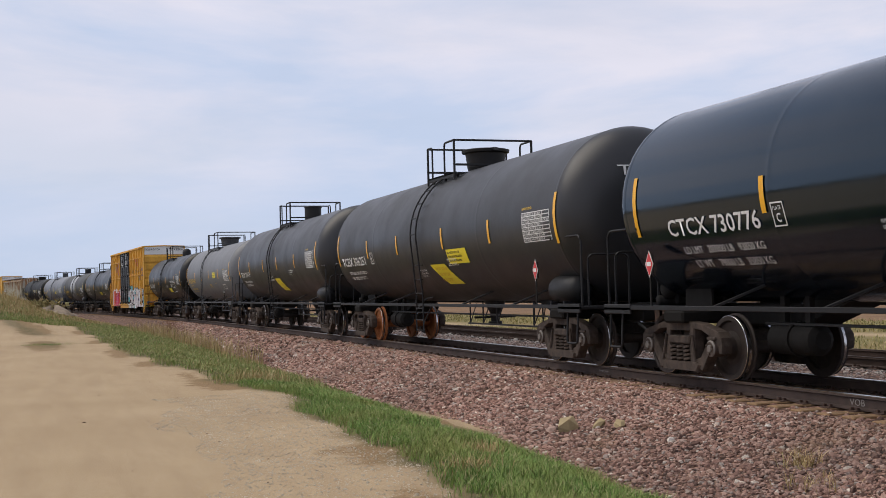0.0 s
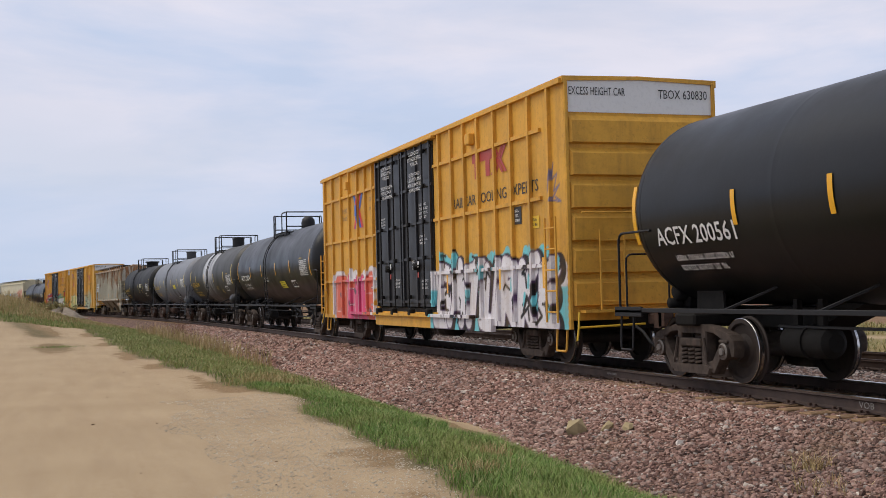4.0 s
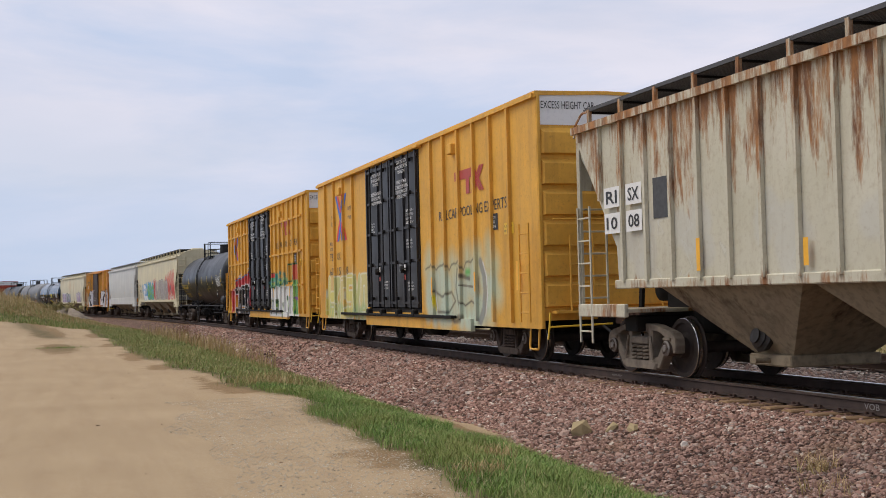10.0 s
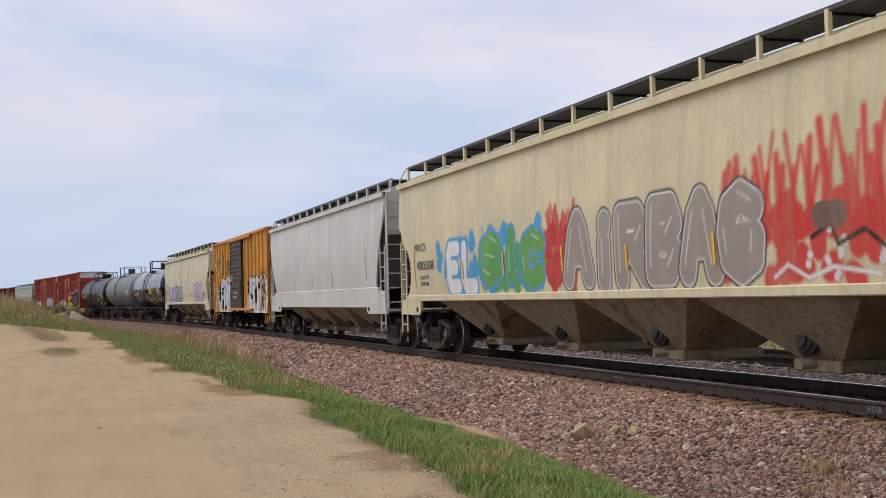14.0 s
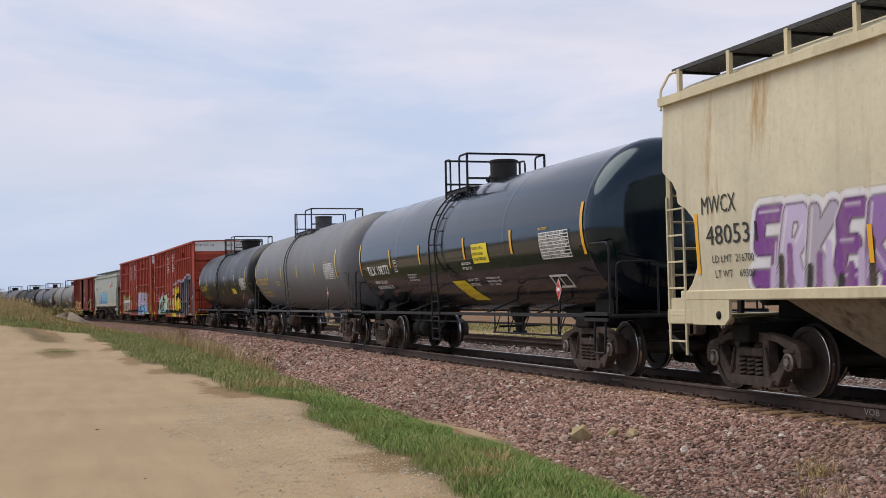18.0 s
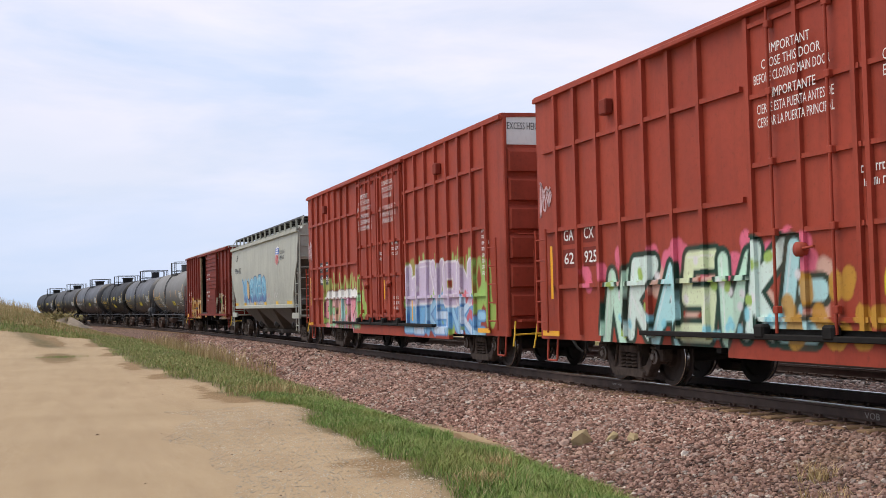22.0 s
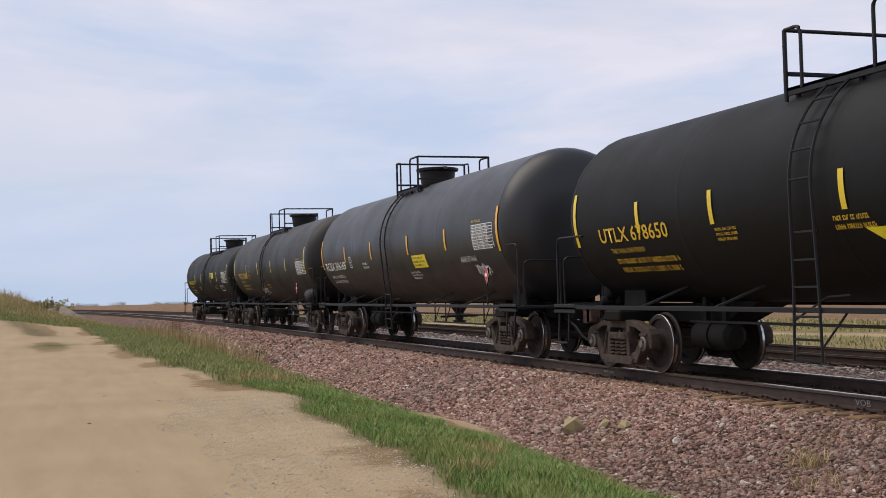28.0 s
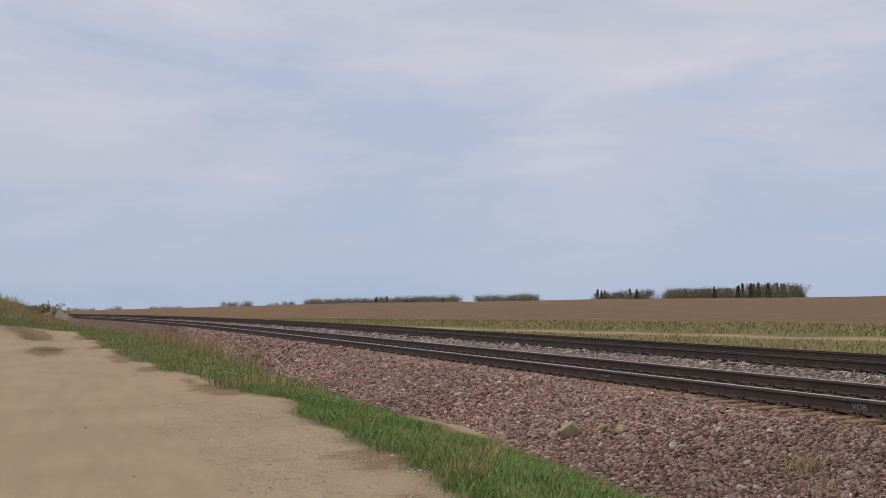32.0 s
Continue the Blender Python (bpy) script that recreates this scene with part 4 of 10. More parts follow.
# ---- tank cars ----
def tank_car(label, right, left, top, shell, trim, stripe=None, spots=(), cast=TRUCK_GREY, disc=WHEEL, dome="drum", dome_x=0.6, rail=(-1.15, 1.1), band=None, reservoir=None, end_mark=None, brake_end=False, group_label=""):
    """A tank car: shell with dished heads, top platform and railing, side rail, stub sills, trucks."""
    car = thing("tank_car", label, "tank car", "cars of the freight train")
    half = (right - left) / 2
    TRAIN.append((car, (right + left) / 2))
    r = (top - 1.08) / 2
    zc, ht = (top + 1.08) / 2, half + 0.82
    out = (right - left) / 2 + 2.02
    surf = on_tank(r, zc)
    # shell
    prof = [(-ht - r * 0.42 * math.sin(a), r * math.cos(a) ** 0.62) for a in [math.pi / 2 * i / 14 for i in range(14, 0, -1)]]
    body = prof + [(-ht, r), (-ht + 0.1, r)]
    for k in (1, 2, 3):
        x = -ht + 2 * ht * k / 4
        body += [(x - 0.12, r), (x - 0.03, r), (x - 0.012, r + 0.0015), (x + 0.012, r + 0.0015), (x + 0.03, r), (x + 0.12, r)]
    body += [(ht - 0.1, r)] + [(-a, b) for a, b in ([(-ht, r)] + prof[::-1])]
    sh = Shape().lathe((0, 0, zc), (1, 0, 0), body, 48)
    part("tank", sh, shell, car)
    if band:
        x0, x1, m = band
        sh = Shape().lathe((0, 0, zc), (1, 0, 0), [(x0, r + 0.002), (x0 + 0.1, r + 0.012), (x1 - 0.1, r + 0.012), (x1, r + 0.002)], 48)
        part("tank_band", sh, m, car, "weathered white band round the tank")
    # head rims
    for d in (-1, 1):
        sh = Shape().lathe((0, 0, zc), (1, 0, 0), [(d * ht - 0.05, r + 0.001), (d * ht - 0.03, r + 0.004), (d * ht + 0.03, r + 0.004), (d * ht + 0.05, r - 0.002)], 48)
        part("head_ring", sh, shell, car)
    # dome
    tz = zc + r
    sh = Shape()
    if dome == "drum":
        sh.turned((dome_x, 0, tz - 0.08), (0, 0, 1), [(0, 0.34), (0.06, 0.34), (0.06, 0.31), (0.5, 0.31), (0.5, 0.335), (0.545, 0.335), (0.56, 0.30), (0.575, 0)], 24)
    elif dome == "flare":
        sh.turned((dome_x, 0, tz - 0.08), (0, 0, 1), [(0, 0.40), (0.1, 0.43), (0.42, 0.47), (0.44, 0.55), (0.5, 0.56), (0.52, 0.5), (0.54, 0)], 28)
        sh.prism([(dome_x + 0.5, tz + 0.44), (dome_x + 0.66, tz + 0.43), (dome_x + 0.72, tz + 0.36), (dome_x + 0.68, tz + 0.35), (dome_x + 0.6, tz + 0.40)], -0.05, 0.05)
        sh.prism([(dome_x - 0.5, tz + 0.44), (dome_x - 0.64, tz + 0.43), (dome_x - 0.66, tz + 0.36), (dome_x - 0.6, tz + 0.38)], -0.05, 0.05)
    else:
        sh.lathe((dome_x, 0, tz - 0.08), (0, 0, 1), [(0, 0.27), (0.3, 0.27), (0.42, 0.24), (0.52, 0.14), (0.55, 0)], 20)
    part("dome", sh, trim, car, "manway dome cover")
    sh = Shape()
    for k, dx in enumerate((-0.75, -0.55, -0.98)):
        sh.turned((dome_x + dx, 0.05 * (k - 1), tz - 0.05), (0, 0, 1), [(0, 0.07), (0.13, 0.07), (0.13, 0.11), (0.17, 0.11), (0.17, 0.04), (0.25, 0.03), (0.25, 0)], 10)
    part("valve", sh, trim, car, "relief valves beside the dome")
    # platform and railing: a box of tubes round the dome, open where the ladder comes up
    a, b = rail
    py = 0.93
    pz = zc + math.sqrt(r * r - py * py)
    high = tz + 0.6
    for e in (-1, 1):
        sh = Shape()
        y0, y1 = sorted((e * 0.55, e * py))
        for k in range(5):
            y = y0 + (y1 - y0) * k / 4
            sh.box(a, b, y - 0.02, y + 0.02, pz + 0.15, pz + 0.185)
        for k in range(9):
            x = a + (b - a) * k / 8
            sh.box(x - 0.014, x + 0.014, y0, y1, pz + 0.148, pz + 0.18)
        sh.box(a - 0.03, b + 0.03, e * py - 0.02, e * py + 0.02, pz + 0.09, pz + 0.19)
        for x in (a + 0.1, (a + b) / 2, b - 0.1):
            sh.box(x - 0.035, x + 0.035, e * py * 0.9 - 0.02, e * py * 0.9 + 0.02, pz - 0.02, pz + 0.15)
        part("platform", sh, trim, car, "steel grating walkway")
        sh = Shape()
        o = e * (py + 0.02)
        for x, d in ((a, 0.34), (b, -(b - a) * 0.36)):
            sh.pipe([(x, o, pz + 0.02), (x, o, high)], 0.03, 6)
            sh.pipe(bent([(x, o, high), (x + d, o, high), (x + d, o, pz + 0.15)], 0.12), 0.024, 6)
            part("railing", sh, trim, car, "tubular safety railing")
            sh = Shape()
    for x in (a, b):
        sh = Shape().pipe([(x, -py - 0.02, high), (x, py + 0.02, high)], 0.026, 6)
        part("railing_end", sh, trim, car)
        sh = Shape().box(x - 0.05, x + 0.05, -py, py, tz + 0.02, tz + 0.06)
        part("cross_beam", sh, trim, car)
    ladder_x = (a + 0.34 + b - (b - a) * 0.36) / 2 - 0.2
    # ladder down the near side and the far side
    for e in (-1, 1):
        sh = Shape()
        for d in (0, 0.42):
            pts = [(ladder_x + d, e * (r + 0.09) * math.sin(t), zc + (r + 0.09) * math.cos(t)) for t in [0.55 + 1.05 * i / 8 for i in range(9)]]
            pts += [(ladder_x + d * 1.15 - 0.03, e * 1.5, 1.3), (ladder_x + d * 1.3 - 0.06, e * 1.5, 0.42)]
            sh.pipe(pts, 0.02, 5)
        for i in range(5):
            t = 0.62 + 0.92 * i / 4
            sh.pipe([(ladder_x, e * (r + 0.09) * math.sin(t), zc + (r + 0.09) * math.cos(t)), (ladder_x + 0.42, e * (r + 0.09) * math.sin(t), zc + (r + 0.09) * math.cos(t))], 0.016, 5)
        for z in (1.95, 1.62, 1.3, 0.95, 0.68, 0.44):
            sh.pipe([(ladder_x - 0.04, e * 1.5, z), (ladder_x + 0.48, e * 1.5, z)], 0.016, 5)
        sh.pipe([(ladder_x - 0.05, e * 1.5, 0.9), (ladder_x + 0.5, e * 1.42, 1.18), (ladder_x + 0.9, e * 1.4, 1.2)], 0.014, 5)
        sh.pipe([(ladder_x + 0.5, e * 1.5, 0.6), (ladder_x + 0.85, e * 1.42, 1.0)], 0.014, 5)
        part("ladder", sh, trim, car)
        # side rail and its struts
        sh = Shape()
        sh.box(-half - 0.9, half + 0.9, e * 1.47 - 0.02, e * 1.47 + 0.02, 0.995, 1.06, 0, 0.006)
        part("side_rail", sh, trim, car, "long steel hand rail along the tank's foot")
        for x in (-half + 1.5, -half * 0.42, half * 0.38, half - 1.5):
            sh = Shape().pipe([(x, e * 1.47, 1.03), (x + 0.3, e * 0.82, zc - math.sqrt(r * r - 0.67))], 0.022, 5)
            part("strut", sh, trim, car)
    # stub sills, saddles, end platforms, couplers
    for d in (-1, 1):
        sh = Shape()
        x0, x1 = sorted((d * (half - 1.9), d * (out - 0.42)))
        sh.box(x0, x1, -0.32, 0.32, 0.76, 1.06, 0, 0.02)
        sh.prism([(d * (half - 2.9), 1.1), (d * (half - 1.9), 0.78), (d * (half - 1.9), 1.12)], -0.3, 0.3)
        sh.box(d * half - 0.28, d * half + 0.28, -1.2, 1.2, 0.80, 0.98, 0, 0.03)
        part("stub_sill", sh, STEEL_DARK, car)
        for e in (-1, 1):
            sh = Shape()
            sh.prism([(d * half - 0.38, 0.98), (d * half + 0.38, 0.98), (d * half + 0.32, zc - r * 0.55), (d * half - 0.32, zc - r * 0.55)], e * 0.74 - 0.02, e * 0.74 + 0.02)
            sh.prism([(d * half - 0.3, 0.98), (d * half + 0.3, 0.98), (d * half + 0.26, zc - r * 0.8), (d * half - 0.26, zc - r * 0.8)], e * 0.5 - 0.02, e * 0.5 + 0.02)
            part("saddle", sh, STEEL_DARK, car, "tank saddle over the truck")
        sh = Shape()
        x0, x1 = sorted((d * (half + 0.75), d * (out - 0.40)))
        sh.box(x0, x1, -1.5, 1.5, 0.985, 1.035, 0, 0.008)
        sh.box(x0, x1, -1.5, -1.46, 0.93, 1.08, 0, 0.008)
        sh.box(x0, x1, 1.46, 1.5, 0.93, 1.08, 0, 0.008)
        part("end_platform", sh, trim, car)
        for e in (-1, 1):
            sh = Shape()
            xo, xi = d * (out - 0.44), d * (half + 0.55)
            sh.pipe(bent([(xo, e * 1.42, 1.03), (xo, e * 1.42, 2.22), (xi, e * 1.42, 2.22), (xi, e * (r * 0.985), 2.2)], 0.16), 0.021, 6)
            sh.pipe(bent([(xo + d * 0.0, e * 1.3, 1.03), (xo, e * 1.3, 1.9), (xo, e * 0.55, 1.9), (xo, e * 0.55, 1.03)], 0.12), 0.018, 6)
            part("hand_rail", sh, trim, car)
            sh = Shape()
            sh.pipe(bent([(d * (out - 0.95), e * 1.45, 1.0), (d * (out - 0.95), e * 1.48, 0.42), (d * (out - 0.55), e * 1.48, 0.42), (d * (out - 0.55), e * 1.45, 1.0)], 0.06), 0.02, 6)
            part("sill_step", sh, trim, car)
        part("coupler", coupler_shape(d, out - 0.9, out), TRUCK_RUST, car, "knuckle coupler")
        part("brake_hose", hose_shape(d, out), HOSE, car)
    # outlet valve and pipework under the belly
    sh = Shape()
    sh.turned((0.9, 0, 1.12), (0, 0, -1), [(0, 0.26), (0.18, 0.2), (0.3, 0.12), (0.5, 0.1), (0.5, 0.16), (0.56, 0.16), (0.56, 0)], 12)
    sh.pipe([(0.9, -0.5, 0.72), (0.9, 0.5, 0.72)], 0.03, 6)
    part("outlet_valve", sh, trim, car)
    sh = Shape()
    sh.pipe([(-half + 1.4, -0.55, 0.80), (half - 1.4, -0.55, 0.80)], 0.022, 5)
    sh.pipe([(1.6, -0.9, 0.62), (half - 1.5, -0.9, 0.62)], 0.02, 5)
    for x in (1.7, 2.5, 3.3, half - 1.7):
        sh.pipe([(x, -0.9, 0.62), (x, -0.9, 1.1)], 0.016, 5)
        sh.pipe([(x, -0.9, 0.62), (x + 0.4, -0.9, 1.05)], 0.012, 5)
    part("brake_pipe", sh, trim, car)
    if reservoir:
        rx, rm = reservoir
        sh = Shape().lathe((rx - 0.55, -1.1, 1.32), (1, 0, 0), [(0, 0.0), (0.04, 0.16), (0.12, 0.24), (0.95, 0.24), (1.03, 0.16), (1.07, 0)], 16)
        for x in (rx - 0.3, rx + 0.25):
            sh.box(x - 0.03, x + 0.03, -1.36, -0.84, 1.03, 1.12)
        part("air_reservoir", sh, rm, car, "air reservoir on the end platform")
    sh = Shape().turned((-half + 1.45, -0.45, 0.60), (1, 0, 0), [(0, 0.0), (0.03, 0.15), (0.12, 0.21), (0.55, 0.21), (0.55, 0.235), (0.6, 0.235), (0.6, 0.21), (1.0, 0.2), (1.06, 0.12), (1.06, 0.0)], 16)
    sh.box(-half + 1.65, -half + 1.75, -0.49, -0.41, 0.78, 1.2).box(-half + 2.2, -half + 2.3, -0.49, -0.41, 0.78, 1.2)
    part("brake_cylinder", sh, cast if cast == TRUCK_RUST else STEEL_DARK, car)
    sh = Shape()
    bx = -half - 1.05
    sh.box(bx - 0.18, bx + 0.18, -0.62, -0.3, 1.04, 1.42, 0, 0.04)
    sh.lathe((bx + 0.05, -0.62, 1.3), (0, -1, 0), [(0, 0.15), (0.12, 0.15), (0.16, 0.1), (0.16, 0)], 14)
    sh.lathe((bx - 0.05, -0.62, 1.12), (0, -1, 0), [(0, 0.08), (0.2, 0.08), (0.2, 0)], 10)
    part("brake_valve", sh, STEEL_DARK, car)
    # hand brake wheel on the leading end
    sh = Shape()
    ox = half + 1.15
    sh.pipe([(ox + 0.1 + 0.0 * math.cos(t), 0.62 + 0.27 * math.cos(t), 1.85 + 0.27 * math.sin(t)) for t in [math.pi * i / 9 for i in range(19)]], 0.018, 5, caps=False)
    for k in range(3):
        t = 2.094 * k
        sh.pipe([(ox + 0.08, 0.62, 1.85), (ox + 0.1, 0.62 + 0.27 * math.cos(t), 1.85 + 0.27 * math.sin(t))], 0.012, 5)
    sh.box(ox - 0.06, ox + 0.04, 0.5, 0.74, 1.03, 1.98, 0, 0.02)
    part("hand_brake", sh, trim, car)
    add_trucks(car, half, cast, disc)
    if stripe:
        strips(car, spots, surf, stripe)
    if end_mark:
        body_text, ink = end_mark
        # upper part of the leading head
        def head(y, z, e):
            q = max(0.0, 1 - ((y * y + (z - zc) ** 2) / (r * r)) ** (1 / 0.62))
            return (ht + r * 0.42 * math.sqrt(q) + 0.015 + e, y, z)
        lettering("lettering", body_text, -0.62, 0.55, zc + 0.62, zc + 0.80, head, ink, car)
        sh = Shape()
        bars(sh, -0.3, 0.4, zc + 0.15, zc + 0.5, 4, head, random.Random(7))
        tagged(part("small_print", sh, ink, car), kind="stuff")
    return car, surf, half


# ---- box cars ----
def box_car(label, right, left, x0, x1, z0, z1, mat, door_mat, style, art=None, posts=None, rails=(), door=(-2.95, 1.95), door_z=(1.05, 4.86), end_top=None, hw=1.48, cast=TRUCK_GREY, open_door=False, roof_mat=None, step=0.028, sill=None, post_mat=None, track_mat=None):
    car = thing("boxcar", label, "boxcar", "cars of the freight train")
    half = (right - left) / 2
    TRAIN.append((car, (right + left) / 2))
    surf = on_plane(hw)
    ribs = 0.07
    # side sheets left and right of the doorway, near side
    for nm, a, b in (("side_sheet", x0, door[0]), ("side_sheet", door[1], x1)):
        sheet(nm, car, surf, lambda z, a=a: a, lambda z, b=b: b, z0, z1, mat, art, step)
    sheet("lintel", car, surf, lambda z: door[0], lambda z: door[1], door_z[1], z1, mat, None, step, -0.003)
    # far side, floor, ends
    sh = Shape()
    sh.box(x0, x1, hw - 0.04, hw, z0, z1)
    part("far_side", sh, mat, car)
    sh = Shape()
    sh.box(x0 + 0.04, x1 - 0.04, -hw + 0.045, hw - 0.045, z0 + 0.2, z0 + 0.34)
    part("deck", sh, INSIDE, car, "dark wooden floor")
    for e, x in ((-1, x0), (1, x1)):
        sh = Shape()
        xa, xb = sorted((x, x - e * 0.05))
        sh.box(xa, xb, -hw + 0.001, hw - 0.001, z0 + 0.15, z1 - 0.001)
        wall = part("end_wall", sh, mat, car, "corrugated steel end")
        n = 6
        top = z1 - (0.62 if end_top else 0.1)
        for k in range(n):
            za = z0 + 0.35 + (top - z0 - 0.35) * k / n
            zb = za + (top - z0 - 0.35) / n
            sh = Shape()
            sh.add([(x, y, z) for y in (-hw + 0.06, hw - 0.06) for z in (za + 0.035, zb - 0.035)] + [(x + e * 0.085, y, z) for y in (-hw + 0.12, hw - 0.12) for z in (za + 0.06, zb - 0.13)],
                   [(0, 1, 5, 4), (2, 6, 7, 3), (0, 4, 6, 2), (1, 3, 7, 5), (4, 5, 7, 6)])
            part("end_rib", sh, mat, wall)
        if end_top:
            sh = Shape()
            xa, xb = sorted((x, x + e * 0.012))
            sh.box(xa, xb, -hw + 0.01, hw - 0.01, z1 - 0.60, z1 - 0.01)
            part("end_panel", sh, WHITE, car, "white excess-height panel")
            if e > 0:
                lettering("lettering", "EXCESS HEIGHT CAR", -hw + 0.1, -0.3, z1 - 0.30, z1 - 0.16, on_end(x), BLACK, car, e=0.02)
                lettering("lettering", end_top, 0.35, hw - 0.15, z1 - 0.33, z1 - 0.17, on_end(x), BLACK, car, e=0.02)
        for s in (-1, 1):
            sh = Shape()
            sh.box(min(x, x + e * 0.05), max(x, x + e * 0.05), s * hw - 0.07 if s > 0 else s * hw, s * hw if s > 0 else s * hw + 0.07, z0, z1 - 0.02, 0, 0.01)
            part("corner_post", sh, mat, car)
    # roof
    sh = Shape()
    ro = [(-hw - 0.03, z1 - 0.10), (-hw - 0.03, z1 + 0.02), (-0.75, z1 + 0.035), (0, z1 + 0.045), (0.75, z1 + 0.035), (hw + 0.03, z1 + 0.02), (hw + 0.03, z1 - 0.10), (hw - 0.03, z1 - 0.06), (0, z1 - 0.01), (-hw + 0.03, z1 - 0.06)]
    sh.run(ro, x0 - 0.04, x1 + 0.04)
    roof = part("roof", sh, roof_mat or mat, car)
    k = int((x1 - x0) / 1.0)
    for i in range(k + 1):
        x = x0 + 0.1 + (x1 - x0 - 0.2) * i / k
        sh = Shape().run([(-hw, z1 + 0.0), (-hw, z1 + 0.03), (0, z1 + 0.07), (hw, z1 + 0.03), (hw, z1 + 0.0), (0, z1 + 0.03)], x - 0.04, x + 0.04)
        part("roof_seam", sh, roof_mat or mat, roof)
    # posts and rails
    for px in posts or []:
        za = z0 + 0.1
        sheet("side_post", car, surf, lambda z, px=px: px - 0.045, lambda z, px=px: px + 0.045, za, z1 - 0.1, post_mat or mat, art, step, ribs, ribs)
    for zr, a, b in rails:
        sheet("side_rail", car, surf, lambda z, a=a: a, lambda z, b=b: b, zr - 0.035, zr + 0.035, mat, art, step, ribs * 0.8, ribs * 0.8)
    sheet("top_chord", car, surf, lambda z: x0, lambda z: x1, z1 - 0.10, z1 - 0.02, mat, None, step, ribs + 0.012, ribs + 0.012)
    if style == "plug":
        sheet("door_sill", car, surf, lambda z: door[0] - 0.1, lambda z: door[1] + 0.1, z0 + 0.02, door_z[0] - 0.13, mat, None, step, 0.02, 0.05)
    if sill:
        sheet("side_sill", car, surf, lambda z: sill[0], lambda z: sill[1], sill[2], z0 + 0.14, mat, art, step, ribs, 0.1)
    # doors
    if style == "plug":
        mid = (door[0] + door[1]) / 2
        for a, b in ((door[0] + 0.02, mid - 0.012), (mid + 0.012, door[1] - 0.02)):
            dr = sheet("door", car, surf, lambda z, a=a: a, lambda z, b=b: b, door_z[0], door_z[1], door_mat, art, step, 0.03, 0.05, "insulated plug door with locking bars")
            w = b - a
            for fx in (0.04, 0.5, 0.96):
                sheet("door_post", dr, surf, lambda z, x=a + w * fx: x - 0.04, lambda z, x=a + w * fx: x + 0.04, door_z[0], door_z[1], door_mat, art, step, 0.085, 0.055)
            for fz in (0.03, 0.3, 0.52, 0.74, 0.97):
                z = door_z[0] + (door_z[1] - door_z[0]) * fz
                sheet("door_rib", dr, surf, lambda z: a, lambda z: b, z - 0.03, z + 0.03, door_mat, art, step, 0.07, 0.04)
            sh = Shape()
            for fx in (0.27, 0.78):
                x = a + w * fx
                sh.pipe([(x, -hw - 0.11, door_z[0] - 0.05), (x, -hw - 0.11, door_z[1] + 0.02)], 0.02, 6)
                for fz in (0.06, 0.3, 0.52, 0.74, 0.95):
                    z = door_z[0] + (door_z[1] - door_z[0]) * fz
                    sh.box(x - 0.05, x + 0.05, -hw - 0.13, -hw - 0.05, z - 0.045, z + 0.045, 0, 0.01)
            part("lock_bar", sh, STEEL_DARK if door_mat != mat else mat, dr)
            sh = Shape()
            x, z = a + w * 0.5, door_z[0] + 0.95
            sh.pipe([(x, -hw - 0.13, z), (x + 0.3, -hw - 0.13, z + 0.02)], 0.018, 6)
            sh.lathe((x, -hw - 0.05, z), (0, -1, 0), [(0, 0.09), (0.1, 0.09), (0.1, 0)], 12)
            part("handle", sh, mat if door_mat == mat else STEEL_DARK, dr)
        for z, a, b, m in ((z0 + 0.17, door[0] - 2.9, door[1] + 2.6, STEEL_DARK), (door_z[1] + 0.05, door[0] - 2.6, door[1] + 0.3, mat)):
            if z < 2 and track_mat:
                track = sheet("door_track", car, surf, lambda z: a, lambda z: b, z - 0.035, z + 0.035, track_mat, art, step, 0.15, 0.13, "painted steel track of the plug doors")
            else:
                sh = Shape().box(a, b, -hw - 0.15, -hw - 0.02, z - 0.035, z + 0.035, 0, 0.01)
                track = part("door_track", sh, m, car, "steel track of the plug doors")
            if z < 2:
                for x in (door[0] + 0.3, door[0] + 1.7, door[1] - 1.7, door[1] - 0.3):
                    part("roller", Shape().box(x - 0.11, x + 0.11, -hw - 0.17, -hw - 0.03, z - 0.02, z + 0.16, 0, 0.03), STEEL_DARK, track)
    else:
        a, b = door if not open_door else open_door
        dr = sheet("door", car, surf, lambda z: a, lambda z: b, door_z[0], door_z[1], door_mat, art, step, 0.09, 0.05, "corrugated sliding door")
        n = 15
        for k in range(n):
            z = door_z[0] + 0.12 + (door_z[1] - door_z[0] - 0.24) * (k + 0.5) / n
            if k in (5, 10):
                continue
            sheet("door_rib", dr, surf, lambda z: a + 0.12, lambda z: b - 0.12, z - 0.055, z + 0.055, door_mat, art, step, 0.125, 0.05)
        for x in (a + 0.05, b - 0.05):
            sheet("door_stile", dr, surf, lambda z, x=x: x - 0.05, lambda z, x=x: x + 0.05, door_z[0], door_z[1], door_mat, art, step, 0.13, 0.05)
        sh = Shape()
        sh.box(b - 0.3, b - 0.2, -hw - 0.16, -hw - 0.12, door_z[0] + 0.6, door_z[0] + 1.3, 0, 0.01)
        part("handle", sh, door_mat, dr)
        for z, h in ((door_z[0] - 0.06, 0.05), (door_z[1] + 0.05, 0.06)):
            sh = Shape()
            sh.box(door[0] - 0.4, door[1] + (3.2 if open_door else 2.6), -hw - 0.17, -hw + 0.0, z - h, z + h, 0, 0.01)
            part("door_track", sh, mat, car)
